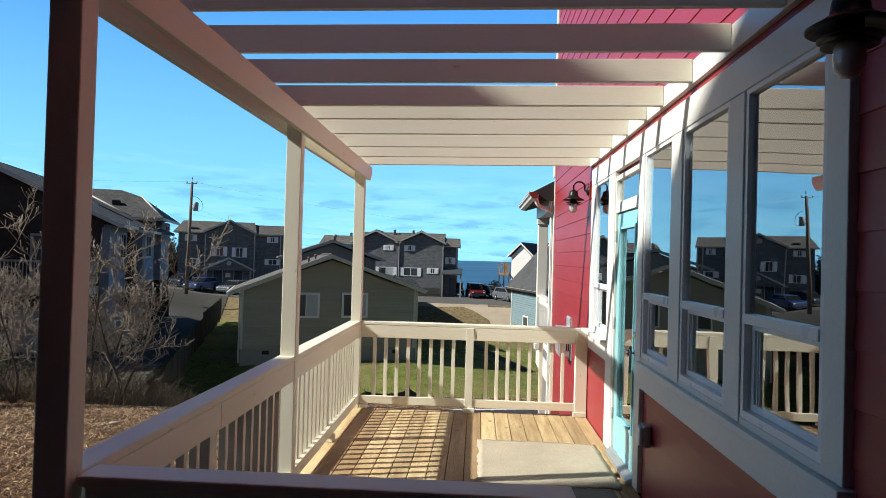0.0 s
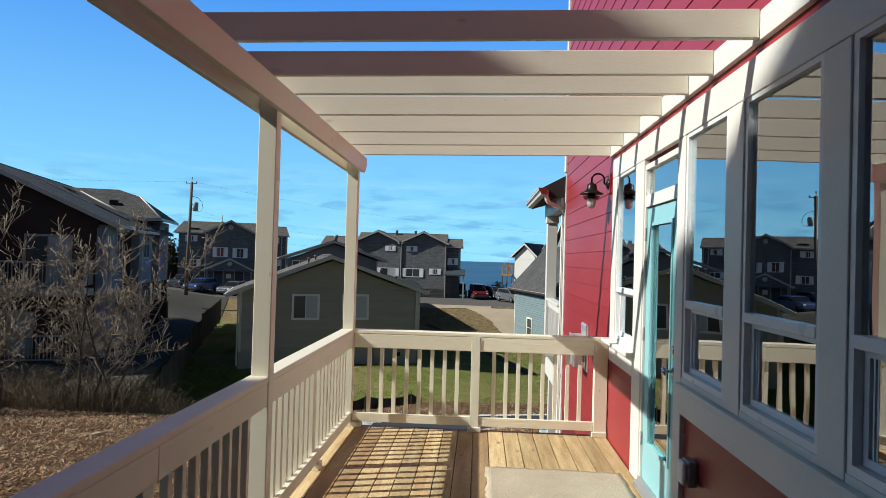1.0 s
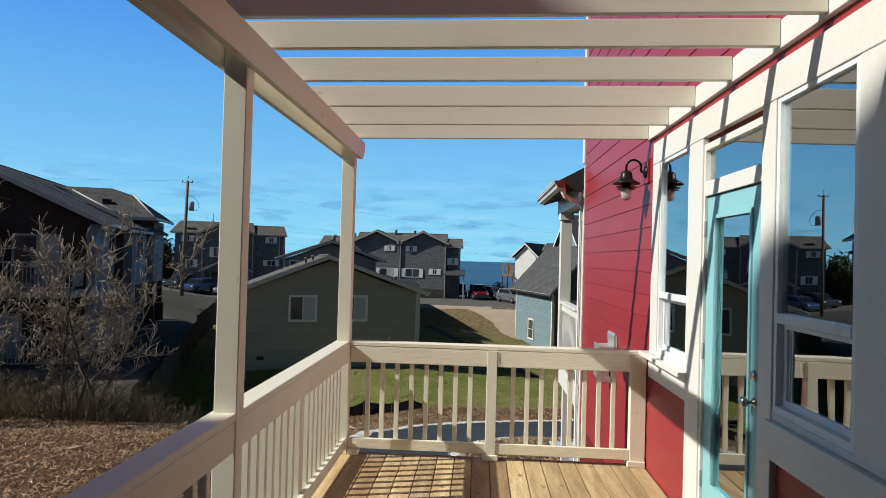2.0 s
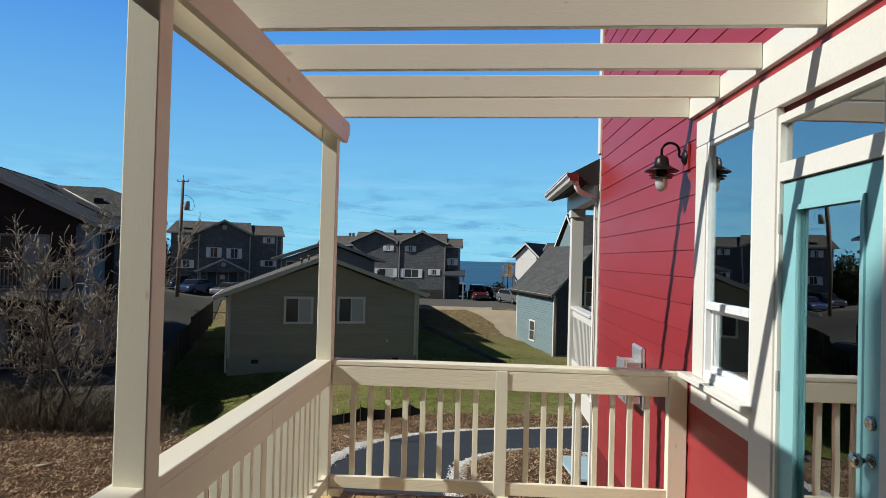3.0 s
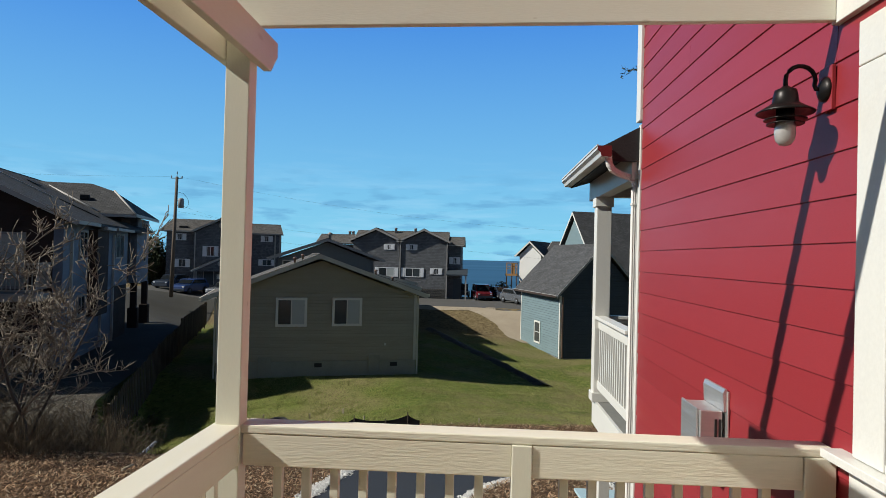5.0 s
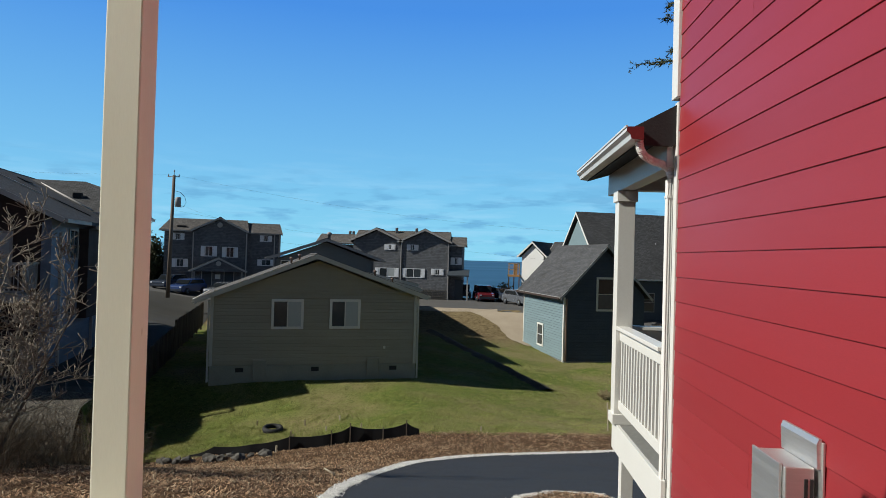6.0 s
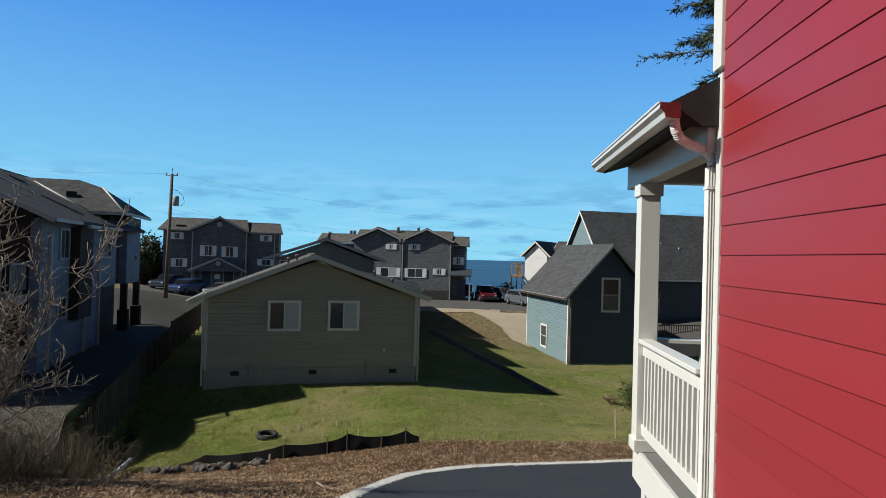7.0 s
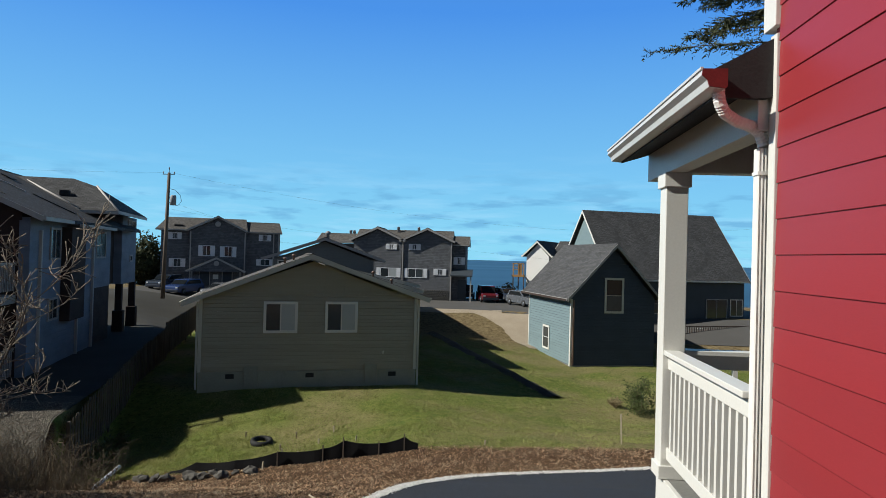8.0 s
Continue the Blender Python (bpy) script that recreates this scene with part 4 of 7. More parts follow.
# unseen entry enclosure, added to block sky light behind the start of the walk
tagged(part("shade_wall", box(-1.8, WX - 0.03, -8.7, -8.4, -1.4, 3.0), LB_BROWN), "unseen dark wall, added to shade the entry end", "wall", kind="structure")
tagged(part("shade_wall_side", box(-2.0, -1.8, -8.4, -5.9, -1.4, 3.0), LB_BROWN), "unseen dark side wall, added to shade the entry end", "wall", kind="structure")
tagged(part("shade_ceiling", box(-2.0, WX - 0.03, -8.7, -5.9, 3.0, 3.15), LB_BROWN), "unseen dark ceiling, added to shade the entry end", "ceiling", kind="structure")
tagged(part("floor_entry", box(-1.8, WX - 0.03, -8.4, -5.25, -0.12, -0.03), CONCRETE), "plain concrete floor of the entry", "floor", kind="structure")

# ---- deck ----
deck = empty("deck", pose(0, 0, 0), "raised deck of new yellow-brown cedar boards", "deck", kind="structure")
part("rim_board", boxes((-0.09, 2.53, 0.062, 0.10, -0.24, -0.004), (-0.13, -0.092, -5.2, 0.10, -0.24, -0.004), (-0.09, 2.53, -5.24, -5.202, -0.24, -0.004)), DECK_SIDE, deck)
part("joist", boxes(*[(-0.09, 2.53, y - 0.02, y + 0.02, -0.22, -0.045) for y in np.arange(-5.0, 0.0, 0.41)]), DECK_SIDE, deck)
for x in (-0.05, 1.2, 2.4):
    for y in (0.0, -2.58, -5.15):
        part("deck_post", box(x - 0.045, x + 0.045, y - 0.045, y + 0.045, -1.75, -0.24), DECK_SIDE, deck)

# ---- pergola ----
pergola = empty("pergola", pose(0, 0, 0), "cream painted timber pergola fixed to the house over the deck", "pergola")
PX0, PX1 = -0.108, 0.003
for y in (0.035, -2.53, -5.08):
    part("post", box(PX0, PX1, y - 0.045, y + 0.045, 0.0, 2.734, bevel=0.005), CREAM_WOOD_Z, pergola)


def beam(x0, x1):
    return prism([(-5.30, 2.575), (0.155, 2.575), (0.24, 2.665), (0.24, 2.734), (-5.30, 2.734)], "X", x0, x1, bevel=0.004)


part("beam", beam(PX1 + 0.002, PX1 + 0.040), CREAM_WOOD_Y, pergola)
part("beam", beam(PX0 - 0.040, PX0 - 0.002), CREAM_WOOD_Y, pergola)
for y in (0.02, -0.55, -1.14, -1.76, -2.34, -2.76, -3.34, -3.90, -4.46, -5.02):
    part("rafter", prism([(PX0 - 0.05, 2.737), (2.510, 2.772), (2.510, 2.908), (PX0 - 0.05, 2.877)], "Y", y, y + 0.038, bevel=0.004), CREAM_WOOD_X, pergola)


# ---- railings ----
def baluster_run(parent, start, end, along):
    """Square balusters between two posts at even gaps."""
    n = max(1, round((end - start) / 0.127) - 1)
    step = (end - start) / (n + 1)
    for k in range(n):
        c = start + step * (k + 1)
        if along == "Y":
            b = box(-0.078, -0.040, c - 0.019, c + 0.019, 0.10, 0.86, bevel=0.003)
        else:
            b = box(c - 0.019, c + 0.019, 0.038, 0.076, 0.10, 0.86, bevel=0.003)
        part("baluster", b, CREAM_WOOD_Z, parent)


side = empty("side_railing", pose(0, 0, 0), "cream painted deck railing with square balusters, along the open side", "railing", "deck railings")
part("cap", box(-0.125, 0.0, -5.09, 0.125, 0.935, 0.972, bevel=0.006), CREAM_WOOD_Y, side)
for a, b in ((-1.288, -0.002), (-2.578, -1.292), (-3.868, -2.582), (-4.99, -3.872)):
    part("top_rail", box(-0.038, -0.002, a, b, 0.795, 0.934, bevel=0.004), CREAM_WOOD_Y, side)
    part("bottom_rail", box(-0.038, -0.002, a, b, 0.055, 0.142, bevel=0.004), CREAM_WOOD_Y, side)
for y in (-1.29, -3.87):
    part("post", box(-0.128, -0.040, y - 0.044, y + 0.044, 0.0, 0.934, bevel=0.004), CREAM_WOOD_Z, side)
for y in (-1.29, -2.58, -3.87):
    part("foot_block", box(-0.10, 0.02, y - 0.06, y + 0.06, 0.001, 0.054, bevel=0.004), CREAM_WOOD_Z, side)
for a, b in ((-1.245, -0.01), (-2.53, -1.335), (-3.825, -2.63), (-4.98, -3.915)):
    baluster_run(side, a, b, "Y")

end_rail = empty("end_railing", pose(0, 0, 0), "cream painted deck railing with square balusters, across the end", "railing", "deck railings")
part("cap", box(0.003, 2.53, 0.0, 0.125, 0.935, 0.972, bevel=0.006), CREAM_ROUGH_X, end_rail)
for a, b in ((0.015, 1.190), (1.278, 2.40)):
    part("top_rail", box(a, b, 0.002, 0.038, 0.795, 0.934, bevel=0.004), CREAM_ROUGH_X, end_rail)
    part("bottom_rail", box(a, b, 0.002, 0.038, 0.055, 0.142, bevel=0.004), CREAM_ROUGH_X, end_rail)
    baluster_run(end_rail, a + 0.02, b - 0.01, "X")
part("post", box(1.191, 1.277, -0.008, 0.08, 0.0, 0.934, bevel=0.004), CREAM_WOOD_Z, end_rail)
part("post", box(2.402, 2.53, -0.008, 0.08, 0.0, 0.934, bevel=0.004), CREAM_WOOD_Z, end_rail)
for x0, x1 in ((1.17, 1.30), (2.385, 2.53), (0.012, 0.10)):
    part("foot_block", box(x0, x1, -0.025, 0.095, 0.001, 0.05, bevel=0.004), CREAM_WOOD_Z, end_rail)

near_rail = empty("entry_railing", pose(0, 0, 0), "cream painted deck railing beside the entry opening", "railing", "deck railings")
part("cap", box(0.013, 1.62, -5.09, -4.965, 0.935, 0.972, bevel=0.006), CREAM_WOOD_X, near_rail)
part("top_rail", box(0.013, 1.53, -5.04, -5.005, 0.795, 0.934, bevel=0.004), CREAM_WOOD_X, near_rail)
part("bottom_rail", box(0.013, 1.53, -5.04, -5.005, 0.055, 0.142, bevel=0.004), CREAM_WOOD_X, near_rail)
part("post", box(1.531, 1.62, -5.07, -4.98, 0.0, 0.934, bevel=0.004), CREAM_WOOD_Z, near_rail)
for k in range(11):
    c = 0.14 + 0.127 * k
    part("baluster", box(c - 0.019, c + 0.019, -5.003, -4.965, 0.10, 0.86, bevel=0.003), CREAM_WOOD_Z, near_rail)


# ---- wall lamps, vent, outlet, mat ----
def wall_lamp():
    """A barn-style lamp: origin at the wall plate; it reaches out along -x."""
    lamp = empty("wall_lamp", None, "black gooseneck barn wall lamp with a clear ribbed globe, unlit", "wall lamp", "barn lamps on the red wall")
    plate = part("wall_plate", spin([(0.004, 0), (0.062, 0), (0.062, 0.008), (0.045, 0.02), (0.02, 0.032), (0.004, 0.034)], (0, 0, 0), 20), BRONZE, lamp)
    plate.matrix_basis = pose(-0.016, 0, 0.06, 0, -90, 0)
    part("mounting_block", box(-0.016, 0.004, -0.062, 0.062, -0.05, 0.17, bevel=0.003), RED, lamp, "red painted mounting block")
    pts = [(-0.03, 0, 0.06), (-0.06, 0, 0.062)]
    for k in range(11):
        a = radians(-20 + 20 * k)
        pts.append((-0.135 + 0.072 * math.cos(a), 0, 0.105 + 0.072 * math.sin(a)))
    pts.append((-0.205, 0, 0.055))
    tubes("gooseneck", [(pts, [0.011] * len(pts))], BRONZE, lamp, sides=10)
    c = (-0.205, 0, 0)
    part("hood", spin([(0.016, 0.075), (0.03, 0.062), (0.05, 0.055), (0.056, 0.03), (0.062, -0.01), (0.10, -0.035), (0.135, -0.055), (0.132, -0.062), (0.095, -0.046), (0.05, -0.03), (0.01, -0.02)], c, 28), BRONZE, lamp)
    for z, r in ((-0.075, 0.098), (-0.097, 0.086)):
        part("louvre_ring", spin([(0.045, z), (r, z - 0.014), (r, z - 0.019), (0.045, z - 0.008)], c, 24), BRONZE, lamp)
    part("globe", spin([(0.044, -0.10), (0.047, -0.12), (0.05, -0.16), (0.044, -0.195), (0.026, -0.218), (0.004, -0.224)], c, 20), GLOBE, lamp)
    part("neck", spin([(0.042, -0.03), (0.042, -0.115)], c, 16), BRONZE, lamp)
    return lamp


lamp = wall_lamp()
lamp.matrix_basis = pose(2.533, 0.115, 2.45) @ Matrix.Diagonal((0.88, 0.88, 0.88, 1))
copy_thing(lamp, pose(2.533, -5.19, 2.46))

vent = empty("flue_vent", pose(2.535, 1.32, 0.43), "stainless steel direct-vent flue box standing off the red wall", "flue vent")
part("back_plate", box(-0.012, 0.0, -0.18, 0.18, 0.0, 0.54, bevel=0.003), STEEL, vent)
part("heat_shield", prism([(-0.012, 0.42), (-0.03, 0.42), (-0.035, 0.53), (-0.025, 0.555), (-0.012, 0.555)], "Y", -0.17, 0.17), STEEL, vent)
part("box", box(-0.16, -0.03, -0.15, 0.15, 0.05, 0.42, bevel=0.006), STEEL, vent)
for z in (0.12, 0.26):
    for y in (-0.151, ):
        part("slot", boxes((-0.075, -0.06, y - 0.002, y, z, z + 0.11), (-0.05, -0.035, y - 0.002, y, z, z + 0.11)), BLACK_AND_SHADE, vent)
part("side_louvre", boxes(*[(-0.155, -0.035, 0.151, 0.156, z, z + 0.012) for z in (0.1, 0.15, 0.2, 0.25, 0.3, 0.35)]), STEEL, vent)
part("front_plate", box(-0.176, -0.163, -0.13, 0.16, 0.08, 0.43, bevel=0.003), STEEL, vent)

outlet = empty("outdoor_outlet", pose(2.534, -2.52, 0.50), "grey weatherproof outlet cover on the red wall", "outlet")
part("box", box(-0.055, 0, -0.062, 0.062, -0.075, 0.075, bevel=0.012), GREY_PLASTIC, outlet)
part("lid", box(-0.085, -0.056, -0.055, 0.055, -0.068, 0.068, bevel=0.016), VINYL, outlet, "pale rounded lid")

bm = bmesh.new()
nx, nyy = 22, 22
grid = []
rr = random.Random(3)
for i in range(nx + 1):
    row = []
    for j in range(nyy + 1):
        x, y = 1.34 + 1.09 * i / nx, -2.22 + 1.14 * j / nyy
        if i in (0, nx):
            x += rr.uniform(-0.012, 0.012)
        if j in (0, nyy):
            y += rr.uniform(-0.018, 0.018)
        row.append(bm.verts.new((x, y, 0.012 + 0.003 * noise.noise((x * 4, y * 4, 1)) + 0.004 * rr.random())))
    grid.append(row)
for i in range(nx):
    for j in range(nyy):
        bm.faces.new((grid[i][j], grid[i + 1][j], grid[i + 1][j + 1], grid[i][j + 1])).smooth = True
ext = bmesh.ops.extrude_face_region(bm, geom=bm.faces[:])
for v in ext["geom"]:
    if isinstance(v, bmesh.types.BMVert):
        v.co.z = 0.001
bmesh.ops.recalc_face_normals(bm, faces=bm.faces[:])
tagged(part("door_mat", bm, MAT_FIBRE), "large worn grey-beige mat lying before the door", "mat")
tagged(part("grey_board", box(1.62, 2.35, -2.95, -2.27, 0.001, 0.02, bevel=0.004), BOARD_GREY), "dark grey flat board lying on the deck", "board")

board = tagged(part("painted_board", box(2.66, 3.5, -1.15, 1.15, 0.0, 0.045, bevel=0.006), PALE_BLUE), "pale blue painted panel lying on the mulched bed", "board")
board.matrix_basis = pose(0, 6.75, ground_z(3.0, 6.75) + 0.17, math.degrees(math.atan2(ground_z(3.0, 7.9) - ground_z(3.0, 5.6), 2.3)), 0, 0)

# ---- neighbouring porch past the end of the red wall ----
porch = empty("side_porch", pose(2.48, 3.47, 0), "white painted roofed porch at the corner of the house", "porch")
part("post", box(-0.025, 0.155, 1.72, 1.90, 0.0, 2.46, bevel=0.006), TRIM, porch)
part("post_cap", box(-0.045, 0.175, 1.70, 1.92, 2.40, 2.522, bevel=0.006), TRIM, porch)
part("post_base", box(-0.045, 0.175, 1.70, 1.92, 0.0, 0.11, bevel=0.006), TRIM, porch)
part("header_beam", box(-0.01, 0.14, 0.0, 2.4, 2.525, 2.775, bevel=0.005), TRIM, porch)
part("header_beam", box(0.142, 4.0, 1.75, 1.88, 2.525, 2.775, bevel=0.005), TRIM, porch)
part("floor_rim", box(0.0, 0.04, -0.01, 1.93, -0.30, -0.004, bevel=0.004), TRIM, porch)
part("floor_rim", box(0.042, 4.0, 1.89, 1.93, -0.30, -0.004, bevel=0.004), TRIM, porch)
part("floor", box(0.042, 4.0, -0.02, 1.888, -0.06, -0.001), CONCRETE, porch)
part("under_post", box(0.06, 0.19, 1.69, 1.82, -2.3, -0.06, bevel=0.005), TRIM, porch)
part("under_post", box(0.06, 0.19, 0.0, 0.13, -2.1, -0.06, bevel=0.005), TRIM, porch)
part("rail_cap", box(-0.02, 0.11, 0.105, 1.718, 1.015, 1.055, bevel=0.005), TRIM, porch)
part("top_rail", box(0.02, 0.06, 0.105, 1.718, 0.90, 1.012, bevel=0.004), TRIM, porch)
part("bottom_rail", box(0.02, 0.06, 0.105, 1.718, 0.16, 0.26, bevel=0.004), TRIM, porch)
for k in range(14):
    part("baluster", box(0.022, 0.058, 0.15 + 0.112 * k, 0.188 + 0.112 * k, 0.262, 0.898), TRIM, porch)
part("rail_cap", box(0.132, 4.0, 1.75, 1.88, 1.015, 1.055, bevel=0.005), TRIM, porch)
part("top_rail", box(0.132, 4.0, 1.79, 1.83, 0.90, 1.012, bevel=0.004), TRIM, porch)
part("bottom_rail", box(0.132, 4.0, 1.79, 1.83, 0.16, 0.26, bevel=0.004), TRIM, porch)
for k in range(22):
    part("baluster", box(0.25 + 0.16 * k, 0.288 + 0.16 * k, 1.792, 1.828, 0.262, 0.898), TRIM, porch)
roof = part("roof", prism([(-0.27, 2.74), (3.4, 4.70), (3.4, 4.81), (-0.31, 2.83)], "Y", -0.02, 2.5), ROOF_DARK, porch)
panel_uv(roof)
# soffit is black all over: the shade under the eave is in its colour
part("soffit", prism([(-0.25, 2.70), (0.0, 2.778), (3.3, 2.778), (3.3, 2.80), (0.0, 2.80), (-0.25, 2.72)], "Y", -0.01, 2.45), BLACK_AND_SHADE, porch)
part("barge_board", prism([(-0.26, 2.69), (-0.30, 2.835), (3.4, 4.82), (3.4, 4.52), (0.02, 2.69)], "Y", -0.055, -0.022), BLACK_AND_SHADE, porch)

gut = [(-0.205, 2.87), (-0.335, 2.87), (-0.34, 2.835), (-0.31, 2.81), (-0.30, 2.775), (-0.215, 2.765), (-0.205, 2.775)]
gutter = empty("gutter", pose(2.45, 3.47, -0.05), "pale metal rain gutter on the porch eave, red end cap", "gutter")
part("trough", prism(gut, "Y", -0.15, 2.5), GUTTER, gutter)
part("end_cap", prism(gut, "Y", -0.162, -0.152), RED_DARK, gutter, "red painted end cap")
part("lip", box(-0.345, -0.328, -0.15, 2.5, 2.868, 2.882), GUTTER, gutter)

pts = [(2.235, 3.42, 2.80), (2.235, 3.42, 2.72), (2.245, 3.42, 2.66), (2.28, 3.44, 2.61), (2.36, 3.48, 2.575), (2.45, 3.51, 2.555), (2.505, 3.525, 2.52), (2.53, 3.528, 2.45), (2.53, 3.528, -1.7)]
spout = empty("downspout", pose(0, 0, 0), "warm grey downspout with ribbed bends at the porch corner", "downspout")
outline = [(2.492 + 0.076 * k / 8, 3.490 + 0.004 * (k % 2)) for k in range(9)] + [(2.574 - 0.004 * (k % 2), 3.496 + 0.056 * k / 6) for k in range(7)] + [(2.568 - 0.076 * k / 8, 3.558 - 0.004 * (k % 2)) for k in range(9)] + [(2.486 + 0.004 * (k % 2), 3.552 - 0.056 * k / 6) for k in range(7)]
part("pipe", prism(outline, "Z", -1.7, 2.43), SPOUT, spout, "fluted straight pipe")
fine_pts, rad = [], []
for (a, b) in zip(pts[:-2], pts[1:-1]):
    for k in range(8):
        fine_pts.append(Vector(a).lerp(Vector(b), k / 8))
        rad.append(0.035 if k % 2 else 0.031)
fine_pts.append(Vector(pts[-2]))
rad.append(0.036)
tubes("bend", [(fine_pts, rad)], SPOUT, spout, "ribbed bend", sides=10, smooth=False)
part("bracket", box(2.482, 2.578, 3.484, 3.564, 2.28, 2.30), SPOUT, spout)


# ---- neighbouring houses ----
def lot(x, y, turn=18.0):
    return pose(x, y, 0, 0, 0, turn)


def house_window(house, x0, x1, z0, z1, y, rz=0.0, panes=2, shutters=False, surround=VINYL, bar=0.07, upright=True, pale_second=False):
    """A framed window in a wall that faces -y (or as rz turns it), proud of the wall."""
    w, h = x1 - x0, z1 - z0
    t = bar
    bm = boxes((0, w, -0.045, 0.0, 0, t), (0, w, -0.045, 0.0, h - t, h), (0, t, -0.045, 0.0, t, h - t), (w - t, w, -0.045, 0.0, t, h - t))
    f = part("window", bm, surround, house)
    f.matrix_basis = pose(x0, y, z0) if not rz else pose(y, x0, z0, 0, 0, rz)
    inner = (w - 2 * t)
    for k in range(panes):
        if upright:
            a, b = t + inner * k / panes, t + inner * (k + 1) / panes
            if k:
                a += 0.025
            if k < panes - 1:
                b -= 0.025
            part("pane", box(a, b, -0.020, -0.004, t, h - t), BLIND_AND_REFLECTION if pale_second and k else GLASS_FAR, f)
        else:
            a, b = t + (h - 2 * t) * k / panes, t + (h - 2 * t) * (k + 1) / panes
            part("pane", box(t, w - t, -0.020, -0.004, a + 0.02 * (k > 0), b - 0.02 * (k < panes - 1)), GLASS_FAR, f)
    if panes > 1:
        if upright:
            part("mullion", boxes(*[(t + inner * k / panes - 0.025, t + inner * k / panes + 0.025, -0.035, -0.004, t, h - t) for k in range(1, panes)]), surround, f)
        else:
            part("mullion", boxes(*[(t, w - t, -0.035, -0.004, t + (h - 2 * t) * k / panes - 0.02, t + (h - 2 * t) * k / panes + 0.02) for k in range(1, panes)]), surround, f)
    if shutters:
        for a in (-0.42, w + 0.02):
            part("shutter", boxes((a, a + 0.4, -0.05, -0.002, 0, h), (a + 0.05, a + 0.35, -0.062, -0.05, 0.06, h * 0.47), (a + 0.05, a + 0.35, -0.062, -0.05, h * 0.53, h - 0.06)), surround, f, "pale panelled shutter")
    return f


def gable_roof(house, cx, half, y0, y1, z_ridge, slope, material, edge, thick=0.12, across=False):
    """Two roof slopes with rake boards and a ridge cap; across: the ridge runs along x."""
    for s in (-1, 1):
        fall = slope if isinstance(slope, float) else slope[s > 0]
        drop = half * fall
        prof = [(cx, z_ridge - thick), (cx + s * half, z_ridge - drop - thick), (cx + s * half, z_ridge - drop), (cx, z_ridge)]
        if across:
            bm = prism(prof, "X", y0, y1)
        else:
            bm = prism(prof, "Y", y0, y1)
        panel_uv(part("roof_slope", bm, material, house))
        rake = [(cx, z_ridge - 0.02), (cx + s * half * 1.003, z_ridge - drop - 0.02), (cx + s * half * 1.003, z_ridge - drop - 0.24), (cx, z_ridge - 0.24)]
        for a, b in ((y0 - 0.045, y0 - 0.002), (y1 + 0.002, y1 + 0.045)):
            part("rake_board", prism(rake, "X" if across else "Y", a, b), edge, house)
        g = (cx + s * half + (0.0 if s > 0 else -0.11), cx + s * half + (0.11 if s > 0 else 0.0))
        lo, hi = z_ridge - drop - 0.16, z_ridge - drop - 0.03
        c = (y0, y1, g[0], g[1], lo, hi) if across else (g[0], g[1], y0, y1, lo, hi)
        part("gutter", box(*c), edge, house)
    cap = [(cx - 0.16, z_ridge - 0.16 * fall + 0.025), (cx, z_ridge + 0.03), (cx + 0.16, z_ridge - 0.16 * fall + 0.025), (cx, z_ridge - 0.04)]
    panel_uv(part("ridge_cap", prism(cap, "X" if across else "Y", y0, y1), material, house))


def gable_wall(house, x0, x1, y0, y1, z0, z_eave, z_apex, material, name="wall"):
    cx = (x0 + x1) / 2
    return part(name, prism([(x0, z0), (x1, z0), (x1, z_eave), (cx, z_apex), (x0, z_eave)], "Y", y0, y1), material, house)


def lap_siding(house, x0, x1, z0, z1, y, pitch, material, gable=None, name="siding", flip=None):
    """Lapped courses over a wall that faces -y. gable: (cx, z_apex, slope) narrows the courses under the roof."""
    bm = bmesh.new()
    k = 0
    while z0 + k * pitch < z1 - 0.02:
        a, b = z0 + k * pitch, min(z0 + (k + 1) * pitch, z1)
        l, r = x0, x1
        if gable:
            cx, za, sl = gable
            reach = (za - a) / sl
            l, r = max(x0, cx - reach), min(x1, cx + reach)
        if r - l > 0.1:
            v = [bm.verts.new(p) for p in ((l, y, a + 0.024), (r, y, a + 0.024), (r, y - 0.042, a + 0.028), (l, y - 0.042, a + 0.028), (l, y - 0.012, b), (r, y - 0.012, b), (l, y, b), (r, y, b))]
            for q in ((3, 2, 5, 4), (0, 1, 2, 3), (0, 3, 4, 6), (2, 1, 7, 5), (4, 5, 7, 6)):
                bm.faces.new([v[i] for i in q])
        k += 1
    return part(name, bm, material, house)


# low olive house beyond the lawn
gh = empty("olive_house", lot(-6.805, 28.296), "low single-storey house with olive lap siding and grey gable roof", "house")
gable_wall(gh, -4.82, 4.78, 0.0, 6.9, -4.9, -0.36, 1.40, GREEN_SIDING)
lap_siding(gh, -4.76, 4.74, -3.55, -0.12, -0.002, 0.165, GREEN_SIDING)
for k in range(62):
    x = -4.6 + 0.15 * k
    top = 1.28 - 0.385 * abs(x + 0.2)
    if top > 0.02:
        part("gable_board", box(x, x + 0.13, -0.028, -0.003, -0.06, top), GREEN_SIDING, gh)
part("band_board", box(-4.74, 4.72, -0.05, -0.003, -0.155, -0.062), GREEN_SIDING, gh)
part("foundation", box(-4.86, 4.82, -0.06, 6.9, -4.9, -3.56), OLIVE_BASE, gh, "olive painted foundation skirt")
part("corner_board", box(-4.88, -4.74, -0.07, -0.003, -3.56, -0.34), GREEN_TRIM, gh)
part("corner_board", box(4.70, 4.84, -0.07, -0.003, -3.56, -0.24), GREEN_TRIM, gh)
gable_roof(gh, -0.11, 5.42, -0.45, 6.6, 1.74, (0.40, 0.352), ROOF_BROWN, GREEN_TRIM)
